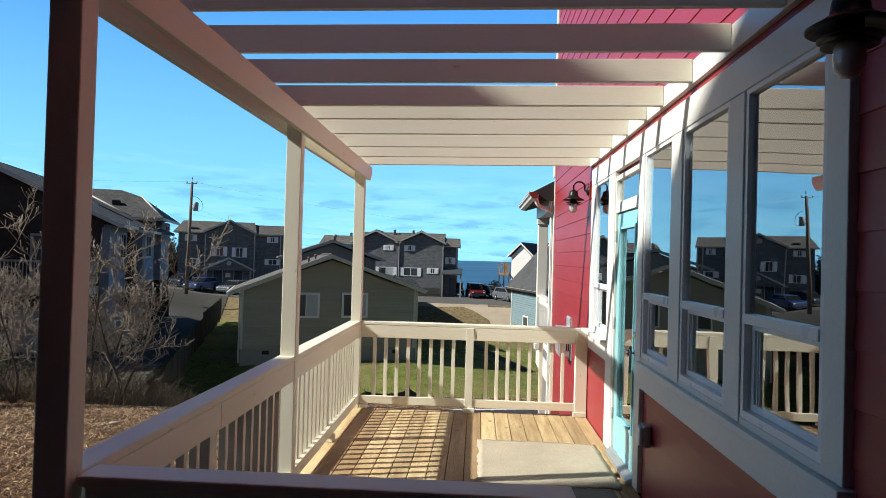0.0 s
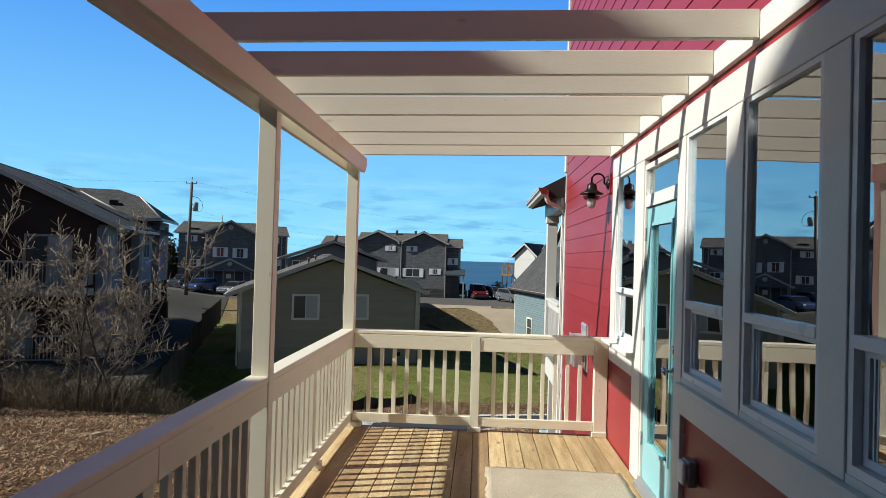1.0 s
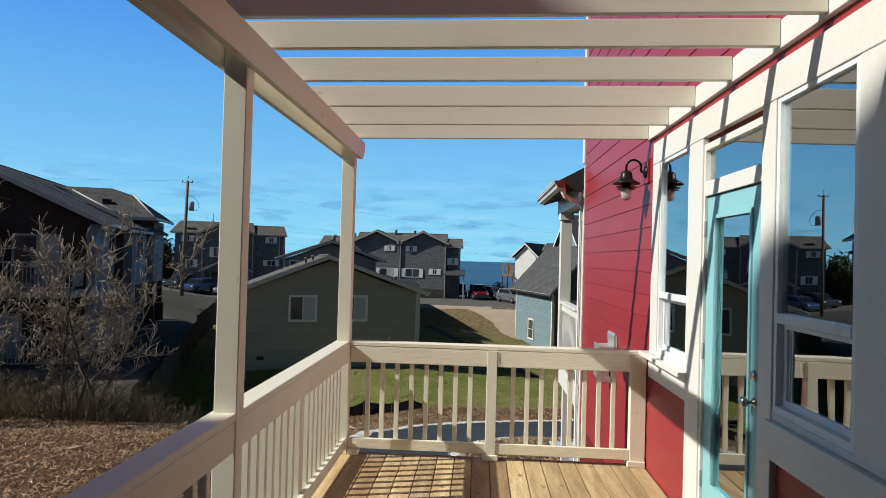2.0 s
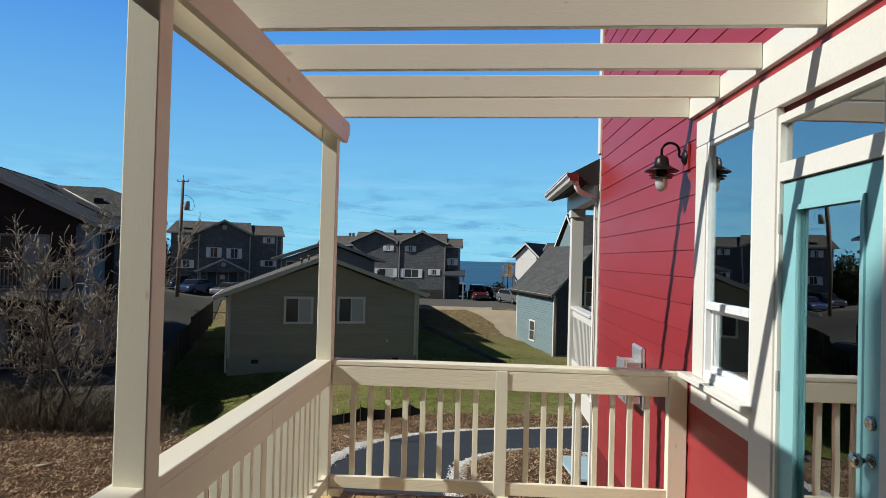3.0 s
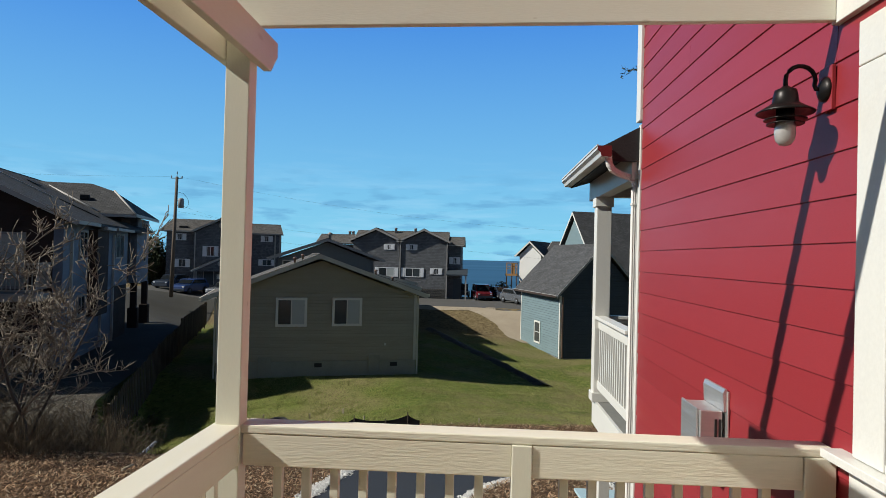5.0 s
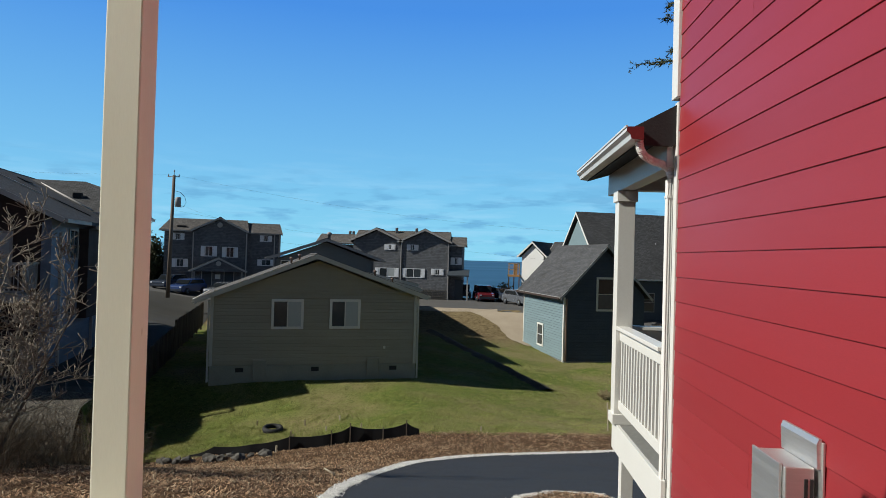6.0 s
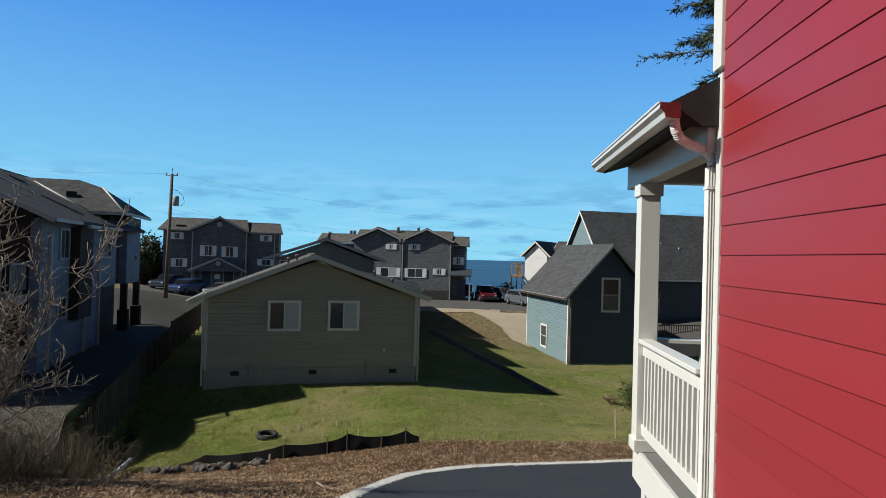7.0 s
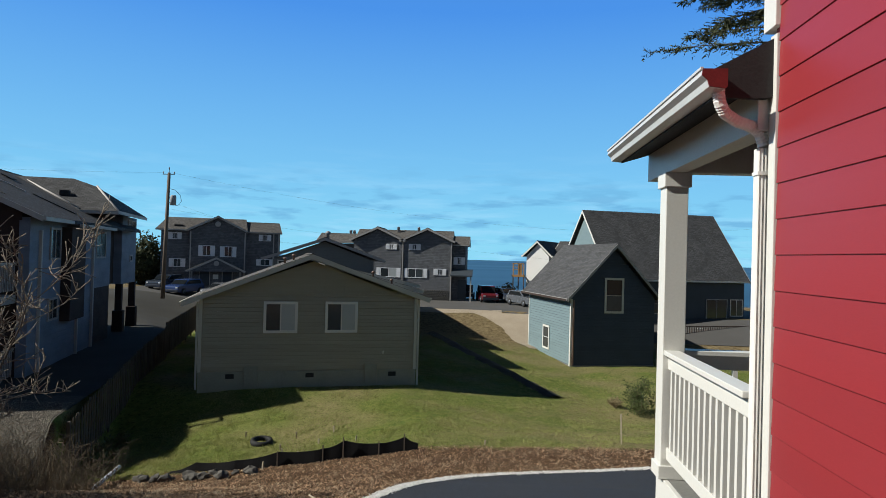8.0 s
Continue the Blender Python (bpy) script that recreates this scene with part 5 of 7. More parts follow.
# two more bays behind, each stepped out towards the lawn
for step, y0, y1, ridge in ((1.2, 6.9, 13.45, 1.20), (2.4, 13.45, 18.0, 0.95)):
    gable_wall(gh, -4.82 + step, 4.78 + step, y0 + 0.004, y1, -4.9, -0.45, ridge - 0.25, GREEN_SIDING)
    gable_roof(gh, -0.11 + step, 5.42, y0 - 0.18, y1 - 0.3, ridge, (ridge + 0.18) / 5.42, ROOF_BROWN, GREEN_TRIM)
part("gable_soffit", prism([(-5.45, -0.58), (-0.11, 1.555), (5.25, -0.335), (5.25, -0.39), (-0.11, 1.50), (-5.45, -0.635)], "Y", -0.44, -0.03), GREEN_TRIM, gh)
house_window(gh, -2.16, -0.67, -1.86, -0.44, -0.045, surround=TRIM, bar=0.12, pale_second=True)
house_window(gh, 0.55, 2.03, -1.84, -0.42, -0.045, surround=TRIM, bar=0.12, pale_second=True)
for x in (-3.7, -0.25, 3.52):
    part("crawl_vent", boxes((x, x + 0.36, -0.075, -0.06, -3.86, -3.66), (x + 0.02, x + 0.34, -0.082, -0.075, -3.78, -3.76)), BLACK_AND_SHADE, gh, "dark crawl-space vent")
hatch = part("hatch", box(-2.92, -2.33, -0.09, -0.061, -4.2, -3.32, bevel=0.01), OLIVE_BASE, gh, "painted access hatch")
part("hatch_frame", boxes((-2.945, -2.925, -0.1, -0.061, -4.2, -3.27), (-2.325, -2.305, -0.1, -0.061, -4.2, -3.27), (-2.925, -2.325, -0.1, -0.061, -3.315, -3.27)), GREEN_SIDING, hatch)
hatch = part("hatch", box(2.42, 2.98, -0.09, -0.061, -4.2, -3.30, bevel=0.01), OLIVE_BASE, gh, "painted access hatch")
part("hatch_frame", boxes((2.395, 2.415, -0.1, -0.061, -4.2, -3.25), (2.985, 3.005, -0.1, -0.061, -4.2, -3.25), (2.415, 2.985, -0.1, -0.061, -3.295, -3.25)), GREEN_SIDING, hatch)
part("wall_cap", box(3.2, 3.3, -0.07, -0.03, -2.82, -2.70), TRIM, gh)
part("downspout", box(4.87, 4.95, -0.06, 0.02, -4.3, -0.3), GREEN_TRIM, gh)
part("downspout", box(-4.98, -4.90, -0.06, 0.02, -4.3, -0.5), GREEN_TRIM, gh)
for x, y, z in ((-1.3, 0.6, 1.29), (-0.9, 1.1, 1.44), (2.9, 1.4, 0.72), (3.9, 1.9, 0.34)):
    part("roof_vent", spin([(0.05, 0), (0.05, 0.26), (0.09, 0.27), (0.09, 0.33), (0.03, 0.36)], (x, y, z - 0.1), 10), GUTTER_DARK, gh)
part("meter_box", box(4.72, 5.05, 0.5, 0.9, -3.2, -2.4), FASCIA_GREY, gh)
part("side_deck", box(4.75, 5.15, 1.8, 4.2, -4.3, -2.6), GUTTER_DARK, gh, "dark side steps")

# second low house behind it
mh = empty("grey_house", lot(-11.05, 46.61), "low grey-green house with a wide gable behind the olive house", "house")
gable_wall(mh, -3.7, 3.7, 0.0, 9.0, -4.7, 1.25, 2.65, MID_SIDING)
gable_roof(mh, 0.0, 4.47, -0.5, 9.4, 2.96, 0.35, ROOF_GREY, FASCIA_GREY)
part("downspout", box(3.62, 3.72, -0.09, -0.01, -3.0, 1.2), FASCIA_GREY, mh)
part("batten", box(0.2, 0.3, -0.05, -0.01, -1.0, 2.4), MID_SIDING, mh)
part("flue", spin([(0.12, 0), (0.12, 0.55), (0.2, 0.56), (0.2, 0.72), (0.05, 0.8)], (0.3, 1.5, 2.7), 12), ZINC, mh, "zinc flue pipe")
house_window(mh, -3.4, -2.2, 0.3, 1.2, -0.01, surround=TRIM)

# three-storey shingled building by the road
wb = empty("shingled_apartments", pose(-28.3, 67.3, 0, 0, 0, 24), "three-storey building in dark weathered shingles with white-shuttered windows", "building")
panel_uv(part("wall", box(-5.65, -2.75, 0.0, 8.0, -2.6, 3.92), WEATHERED, wb))
panel_uv(gable_wall(wb, -2.75, 2.98, -0.5, 8.0, -2.6, 3.80, 5.22, WEATHERED, "gable_wall"))
panel_uv(part("wall", box(2.98, 6.65, 0.1, 8.0, -2.6, 3.80), WEATHERED, wb))
bm = bmesh.new()
v = [bm.verts.new(p) for p in ((-6.2, -0.5, 3.9), (3.1, -0.5, 3.9), (3.1, 2.8, 5.4), (-5.2, 2.8, 5.34), (-6.2, 6.2, 3.9), (3.1, 6.2, 3.9))]
for q in ((0, 1, 2, 3), (3, 2, 5, 4), (0, 3, 4), (1, 5, 2), (0, 4, 5, 1)):
    bm.faces.new([v[i] for i in q])
panel_uv(part("roof_slope", bm, ROOF_BROWN, wb))
part("eave_board", box(-6.2, -2.9, -0.56, -0.505, 3.78, 3.92), FASCIA_PALE, wb)
gable_roof(wb, 2.9, 3.05, 3.15, 6.8, 5.10, 0.39, ROOF_BROWN, FASCIA_GREY, across=True)
gable_roof(wb, 0.0, 2.98, -0.85, 2.7, 5.50, 0.49, ROOF_BROWN, FASCIA_PALE)
panel_uv(gable_wall(wb, -2.6, 2.6, -1.6, -0.55, -0.52, -0.40, 0.84, WEATHERED, "porch_gable"))
gable_roof(wb, -0.05, 2.92, -1.75, -0.4, 1.06, 0.49, ROOF_BROWN, FASCIA_PALE)
for x in (-2.5, 2.4):
    part("porch_post", box(x - 0.09, x + 0.09, -1.6, -1.42, -2.0, -0.52), FASCIA_GREY, wb)
for a, b, c, d in ((-4.54, -4.05, 2.86, 3.6), (-4.4, -3.6, -0.12, 0.8), (-1.5, -0.66, 1.13, 2.28), (0.7, 1.56, 1.06, 2.22)):
    house_window(wb, a, b, c, d, -0.01 if a < -3 else -0.51, shutters=True)
for a, b, c, d in ((4.75, 5.25, 2.94, 3.66), (4.55, 5.6, 0.2, 0.92)):
    house_window(wb, a, b, c, d, 0.09, shutters=True)
part("round_vent", spin([(0.3, 0), (0.3, 0.05), (0.2, 0.06)], (0, 0, 0), 16), FASCIA_PALE, wb).matrix_basis = pose(0.0, -0.5, 4.62, 90, 0, 0)
part("round_vent", spin([(0.28, 0), (0.28, 0.05), (0.2, 0.06)], (0, 0, 0), 16), FASCIA_PALE, wb).matrix_basis = pose(-0.05, -1.6, 0.36, 90, 0, 0)
for x, y in ((-2.72, -0.56), (2.85, -0.56), (5.95, 0.04), (6.5, 0.04)):
    part("downspout", box(x - 0.06, x + 0.06, y - 0.06, y + 0.05, -2.1, 3.75), FASCIA_PALE, wb)
for a, b in ((-1.78, -0.65), (0.55, 1.65)):
    part("entry_door", box(a + 0.08, b - 0.08, -0.56, -0.5, -2.05, -0.55), DARK_AND_SHADED, wb, "dark entry door")
    part("door_casing", boxes((a, a + 0.075, -0.58, -0.502, -2.05, -0.47), (b - 0.075, b, -0.58, -0.502, -2.05, -0.47), (a + 0.08, b - 0.08, -0.58, -0.502, -0.54, -0.47)), FASCIA_PALE, wb)
part("notice", box(-0.35, 0.2, -0.53, -0.5, -1.35, -0.85), TRIM, wb)
part("skylight", box(-1.2, -0.2, 1.25, 1.95, 4.75, 5.0), FASCIA_PALE, wb, "pale framed skylight")
part("roof_vent", box(-4.4, -3.5, 0.25, 0.8, 4.25, 4.45), BLACK_AND_SHADE, wb)

# twin-gabled shingled building
eb = empty("twin_gable_building", pose(-8.0, 68, 0), "tall dark shingled building with twin gables and white windows", "building")
for cx in (-2.75, 2.65):
    panel_uv(gable_wall(eb, cx - 2.62, cx + 2.62, 0.0, 9.0, -3.4, 3.3, 4.5, WEATHERED, "gable_wall"))
    gable_roof(eb, cx, 2.95, -0.4, 5.0, 4.82, 0.46, ROOF_BROWN, FASCIA_GREY)
panel_uv(part("wall", box(5.3, 6.75, 0.5, 9.0, -3.4, 3.05), WEATHERED, eb))
panel_uv(part("wall", box(-9.2, -5.4, 1.2, 9.0, -3.4, 2.9), WEATHERED, eb))
gable_roof(eb, 3.1, 2.4, -5.4, 5.3, 4.62, 0.46, ROOF_BROWN, FASCIA_GREY, across=True)
gable_roof(eb, 2.5, 2.3, -9.6, -5.45, 4.07, 0.40, ROOF_BROWN, FASCIA_GREY, across=True)
gable_roof(eb, 2.4, 2.3, 5.35, 7.15, 4.05, 0.40, ROOF_BROWN, FASCIA_GREY, across=True)
for a, b, c, d in ((-1.45, -1.05, 2.4, 3.0), (1.05, 1.5, 2.4, 3.05), (3.8, 4.35, -0.25, 0.45)):
    house_window(eb, a, b, c, d, -0.01, shutters=True)
for a, b in ((-2.4, -0.6), (0.6, 2.3)):
    house_window(eb, a, b, -0.6, 0.42, -0.01, shutters=True, pale_second=a < 0)
house_window(eb, 5.9, 6.3, 0.95, 1.75, 0.49, shutters=True)
part("awning", prism([(-1.2, -0.15), (0.5, 0.45), (0.5, 0.32), (-1.2, -0.28)], "X", 5.25, 7.6), DARK_AND_SHADED, eb, "dark lean-to awning")
part("awning_post", box(7.35, 7.5, -1.05, -0.9, -3.2, -0.2), FASCIA_GREY, eb)
part("entry_door", box(6.0, 6.9, 0.42, 0.5, -2.8, -0.7), DARK_AND_SHADED, eb, "dark entry door")
for x in (0.0, 5.25):
    part("downspout", box(x - 0.06, x + 0.06, -0.14, -0.01, -2.9, 3.3), FASCIA_GREY, eb)
rr = random.Random(8)
for i in range(22):
    for j in range(9):
        x, z = 1.2 + 0.19 * i + 0.09 * (j % 2), -3.3 + 0.17 * j
        if x > 5.15 or (x < 2.4 and j > 6):
            continue
        bm = bmesh.new()
        bmesh.ops.create_icosphere(bm, subdivisions=1, radius=0.1)
        bmesh.ops.scale(bm, vec=(rr.uniform(0.7, 1.05), 0.6, rr.uniform(0.6, 0.95)), verts=bm.verts[:])
        part("stone", bm, STONE, eb).location = (x + rr.uniform(-0.03, 0.03), -0.04, z + rr.uniform(-0.03, 0.03))
for x, z in ((-6.3, 4.05), (-5.9, 4.05), (-0.9, 4.55), (1.4, 4.55)):
    part("roof_vent", spin([(0.16, 0), (0.16, 0.5), (0.2, 0.52), (0.05, 0.6)], (x, 2.6, z - 0.15), 10), ZINC, eb)

# blue-grey cottage with a steep roof
ct = empty("steep_cottage", pose(6.65, 42.0, -0.1, 0, 0, 15), "small steep-roofed blue-grey cottage, shade put into its gable colour", "cottage")
CW = 5.95
# gable front is darker than the side: its shade is in the colour
gable_wall(ct, 0.0, CW, 0.0, 8.4, -5.7, -0.62, 2.62, DARK_AND_SHADED)
lap_siding(ct, 0.05, CW - 0.05, -5.0, 2.5, -0.002, 0.18, DARK_AND_SHADED, gable=(CW / 2, 2.58, 1.088))
s = lap_siding(ct, 0.05, 8.35, -5.0, -0.67, -0.002, 0.18, TEAL_SIDING)
s.matrix_basis = pose(0, 8.4, 0, 0, 0, -90)
gable_roof(ct, CW / 2, 3.36, -0.35, 9.0, 3.04, 1.085, ROOF_GREY, FASCIA_GREY, thick=0.1)
part("corner_board", box(-0.05, 0.07, -0.05, -0.003, -5.3, -0.67), TRIM, ct)
part("corner_board", box(-0.05, -0.003, 0.0, 0.12, -5.3, -0.67), TRIM, ct)
part("corner_board", box(-0.05, -0.003, 8.28, 8.4, -5.3, -0.67), TRIM, ct)
part("downspout", box(0.10, 0.19, -0.12, -0.045, -5.0, -0.75), GUTTER_DARK, ct, "dark red-brown downspout")
part("gutter_line", box(-0.54, -0.42, -0.3, 8.9, -0.80, -0.66), LB_BROWN, ct, "dark red-brown gutter")
part("foundation", box(-0.03, CW + 0.03, -0.03, 8.43, -5.8, -5.02), CONCRETE, ct)
house_window(ct, 2.29, 3.66, -1.58, 0.77, -0.045, panes=2, upright=False, surround=GREEN_TRIM, bar=0.14)
w = house_window(ct, 0, 1.3, -4.55, -2.85, 0.0, panes=2, upright=False, surround=TRIM, bar=0.13)
w.matrix_basis = pose(-0.045, 5.05, -4.55, 0, 0, -90)

# large house behind the cottage
bh = empty("grey_gabled_house", pose(11.4, 54.0, 0, 0, 0, 18), "large blue-grey house with a steep grey shingle roof", "house")
part("wall", prism([(0.0, -6.0), (9.5, -6.0), (9.5, 0.1), (4.75, 5.85), (0.0, 0.1)], "X", 0.0, 13.2), TEAL_SIDING, bh)
# dark sheet over the blue-grey wall: the front's shade is in its colour
part("front_face", box(0.02, 13.18, -0.04, -0.002, -5.9, 0.1), DARK_AND_SHADED, bh, "front wall with shade put into its colour")
gable_roof(bh, 4.75, 5.2, -0.3, 13.45, 6.36, 1.16, ROOF_GREY, TRIM, across=True)
part("deck_floor", box(3.4, 13.0, -2.4, -0.05, -6.0, -4.5), DARK_AND_SHADED, bh, "dark raised deck")
part("deck_rail", boxes((3.4, 13.0, -2.4, -2.34, -3.45, -3.37), (3.4, 13.0, -2.4, -2.34, -4.45, -4.38), *[(3.4 + 0.22 * k, 3.46 + 0.22 * k, -2.39, -2.35, -4.38, -3.45) for k in range(44)]), GUTTER_DARK, bh, "dark deck rail")
house_window(bh, 4.0, 5.1, -2.6, -0.9, -0.045, surround=FASCIA_GREY, upright=False)
house_window(bh, 9.3, 11.45, -4.3, -1.3, -0.045, surround=FASCIA_GREY)
house_window(bh, 11.75, 13.05, -2.8, -1.3, -0.045, surround=TRIM)
part("outdoor_table", boxes((7.2, 8.8, -2.0, -1.1, -3.75, -3.66), (7.3, 7.4, -1.9, -1.8, -4.5, -3.75), (8.6, 8.7, -1.9, -1.8, -4.5, -3.75), (7.3, 7.4, -1.3, -1.2, -4.5, -3.75), (8.6, 8.7, -1.3, -1.2, -4.5, -3.75)), TRIM, bh)
part("roof_vent", spin([(0.06, 0), (0.06, 0.4), (0.02, 0.41)], (6.6, 2.3, 3.2), 8), ZINC, bh)
part("roof_vent", spin([(0.06, 0), (0.06, 0.4), (0.02, 0.41)], (8.2, 1.9, 2.8), 8), ZINC, bh)

# white house and orange stair deck beyond the road
wh = empty("white_house", pose(5.55, 72.0, 0, 0, 0, -24), "small white house with a grey gable roof beyond the road", "house")
gable_wall(wh, 0.0, 2.6, 0.0, 8.0, -4.0, 2.15, 3.45, WHITE_WALL)
gable_roof(wh, 1.3, 1.75, -0.3, 8.2, 3.85, 0.95, ROOF_GREY, TRIM)
part("wing", box(2.6, 7.5, 2.5, 8.0, -4.0, 2.2), WHITE_WALL, wh)
gable_roof(wh, 5.2, 3.2, 2.2, 7.8, 3.95, 0.55, ROOF_GREY, TRIM, across=True)
sd = empty("stair_deck", pose(3.9, 70.0, 0.33), "raised deck of new orange timber with a stair", "deck")
part("floor", box(0, 1.3, 0, 1.6, -0.55, -0.35), ORANGE_WOOD, sd)
for x in (0.05, 0.62, 1.2):
    part("post", box(x, x + 0.12, 0.05, 0.17, -3.4, -0.55), GUTTER_DARK if x > 0.5 else ORANGE_WOOD, sd)
    part("rail_post", box(x, x + 0.1, 0.0, 0.1, -0.35, 0.95), ORANGE_WOOD, sd)
part("rail", boxes((0, 1.3, 0.0, 0.08, 0.85, 0.95), (0, 1.3, 0.02, 0.06, 0.2, 0.27), (0, 1.3, 0.02, 0.06, 0.5, 0.57)), ORANGE_WOOD, sd)
part("screen", box(0.7, 1.05, 0.02, 0.06, -0.35, 0.85), ORANGE_WOOD, sd)
part("stair_stringer", prism([(1.3, -0.5), (2.9, -2.6), (2.9, -2.3), (1.3, -0.2)], "Y", 0.2, 0.3), WHITE_WALL, sd, "white stair stringer")
for k in range(8):
    part("tread", box(1.35 + 0.19 * k, 1.6 + 0.19 * k, 0.3, 1.4, -0.6 - 0.25 * k, -0.55 - 0.25 * k), WHITE_WALL, sd)

# long three-level building with balconies up the drive
lb = empty("balcony_apartments", pose(-17.41, 24.27, -0.355, 0, 0, 18) @ Matrix.Scale(1.2, 4), "three-level brown and blue-grey apartment building with white balcony rails", "building")
part("front_block", prism([(-10.2, -3.6), (-0.25, -3.6), (-0.25, 2.9), (-5.0, 5.13), (-10.2, 2.6)], "Y", 0.0, 1.9), LB_BROWN, lb, "brown shake gable wall")
part("front_core", box(-9.8, -0.25, 1.902, 7.7, -3.6, 2.3), LB_BROWN, lb)
part("side_wall", box(-0.24, 0.0, 0.0, 7.75, -3.6, 2.72), LB_BLUE, lb, "blue-grey clapboard wall")
part("corner_board", box(-0.30, 0.03, -0.05, -0.002, -3.6, 2.6), LB_BLUE, lb)
part("bay", box(0.003, 0.36, 3.2, 5.0, -1.12, 2.5), LB_BROWN, lb, "dark brown shake bay")
part("middle_wall", box(-9.8, -0.01, 7.752, 10.4, -0.1, 2.75), LB_BLUE, lb, "blue-grey clapboard wall")
part("pier", box(-0.7, -0.03, 7.8, 10.4, -3.6, -0.102), LB_BROWN, lb, "dark brown carport pier")
part("recess_wall", box(-9.8, -0.35, 10.402, 12.45, -0.1, 3.35), LB_BROWN, lb, "dark recessed wall")
part("far_block", box(-9.8, 0.04, 12.452, 15.7, -0.15, 3.45), LB_BLUE, lb, "blue-grey upper storey on posts")
part("upper_wall", box(-9.8, -1.2, 6.0, 12.4, 2.76, 3.35), LB_BROWN, lb)
part("carport_back", box(-9.8, -3.6, 7.8, 16.4, -3.6, -0.16), LB_BROWN, lb)
for x, y in ((-0.25, 13.4), (-0.2, 16.2), (-3.3, 16.3)):
    part("carport_post", box(x - 0.16, x + 0.16, y - 0.16, y + 0.16, -2.9, -0.155), LB_BROWN, lb)
    part("post_base", box(x - 0.26, x + 0.26, y - 0.26, y + 0.26, -2.9, -1.6, bevel=0.03), LB_BROWN, lb)
# roofs: a long gable, crossed by a hipped block at the far end
def on_slope(x):
    return 2.75 + 0.47 * (0.6 - x)


panel_uv(part("roof_slope", prism([(-5.0, on_slope(-5.0) - 0.14), (0.6, 2.61), (0.6, 2.75), (-5.0, on_slope(-5.0))], "Y", -0.7, 2.3), ROOF_DARK, lb))
panel_uv(part("roof_slope", prism([(-5.0, on_slope(-5.0) - 0.14), (0.5, 2.62), (0.5, 2.77), (-5.0, on_slope(-5.0) - 0.03)], "Y", 2.302, 14.6), ROOF_DARK, lb))
panel_uv(part("roof_slope", prism([(-5.0, on_slope(-5.0) - 0.14), (-10.8, 2.5), (-10.8, 2.66), (-5.0, on_slope(-5.0))], "Y", -0.7, 14.6), ROOF_DARK, lb))
for prof in ([(-5.0, on_slope(-5.0) + 0.01), (0.62, 2.75), (0.62, 2.56), (-5.0, on_slope(-5.0) - 0.19)], [(-5.0, on_slope(-5.0) + 0.01), (-10.8, 2.67), (-10.8, 2.48), (-5.0, on_slope(-5.0) - 0.19)]):
    part("rake_board", prism(prof, "Y", -0.75, -0.705), FASCIA_PALE, lb)
part("gutter", box(0.602, 0.71, -0.7, 2.25, 2.60, 2.73), FASCIA_PALE, lb, "pale rain gutter")
part("gutter", box(0.502, 0.62, 3.6, 5.2, 2.53, 2.66), FASCIA_PALE, lb, "pale rain gutter")
part("gutter", box(0.502, 0.62, 5.6, 8.9, 2.56, 2.68), FASCIA_PALE, lb, "pale rain gutter")
for y0, y1, x0, x1, mat, note in ((4.7, 4.82, -4.4, -1.85, FASCIA_PALE, "pale metal roof strip"), (5.25, 5.4, -1.75, -0.15, BLACK_AND_SHADE, "dark roof strip"), (7.8, 8.5, -3.9, -3.5, BLACK_AND_SHADE, "dark skylight")):
    part("roof_strip", prism([(x0, on_slope(x0) + 0.0), (x1, on_slope(x1) + 0.0), (x1, on_slope(x1) + 0.05), (x0, on_slope(x0) + 0.05)], "Y", y0, y1), mat, lb, note)
bm = bmesh.new()
v = [bm.verts.new(p) for p in ((-9.6, 8.55, 3.46), (0.7, 8.55, 3.48), (0.7, 14.9, 3.52), (-9.6, 14.9, 3.5), (-0.8, 10.75, 4.77), (-2.05, 11.4, 5.18), (-8.0, 11.4, 5.18))]
for q in ((0, 1, 4), (0, 4, 5), (0, 5, 6), (1, 2, 4), (2, 3, 5), (2, 5, 4), (3, 6, 5), (3, 0, 6), (3, 2, 1, 0)):
    bm.faces.new([v[i] for i in q])
panel_uv(part("hip_roof", bm, ROOF_GREY, lb))
part("eave_board", boxes((-1.2, 0.74, 8.50, 8.545, 3.32, 3.47), (0.705, 0.745, 8.55, 14.9, 3.35, 3.5)), FASCIA_PALE, lb)
tubes("hip_flashing", [([(0.7, 8.55, 3.51), (-0.8, 10.75, 4.80)], [0.05, 0.05])], FASCIA_PALE, lb, "pale metal hip flashing", sides=5)
tubes("valley_flashing", [([(-1.0, 8.65, 3.56), (-4.0, 11.1, 4.96)], [0.05, 0.05])], FASCIA_PALE, lb, "pale metal valley flashing", sides=5)
part("roof_vent", boxes((-2.15, -1.75, 9.7, 10.0, 4.2, 4.45)), BLACK_AND_SHADE, lb)
# second pane is pale: the balcony door's reflection is put into its colour
for x0, x1, y, z0, z1 in ((-2.95, -1.2, -0.01, 0.2, 2.25), (-8.6, -6.8, -0.01, 0.25, 2.2), (-4.3, -2.5, -0.01, -3.0, -0.9)):
    house_window(lb, x0, x1, z0, z1, y, surround=FASCIA_GREY, bar=0.09, pale_second=True)
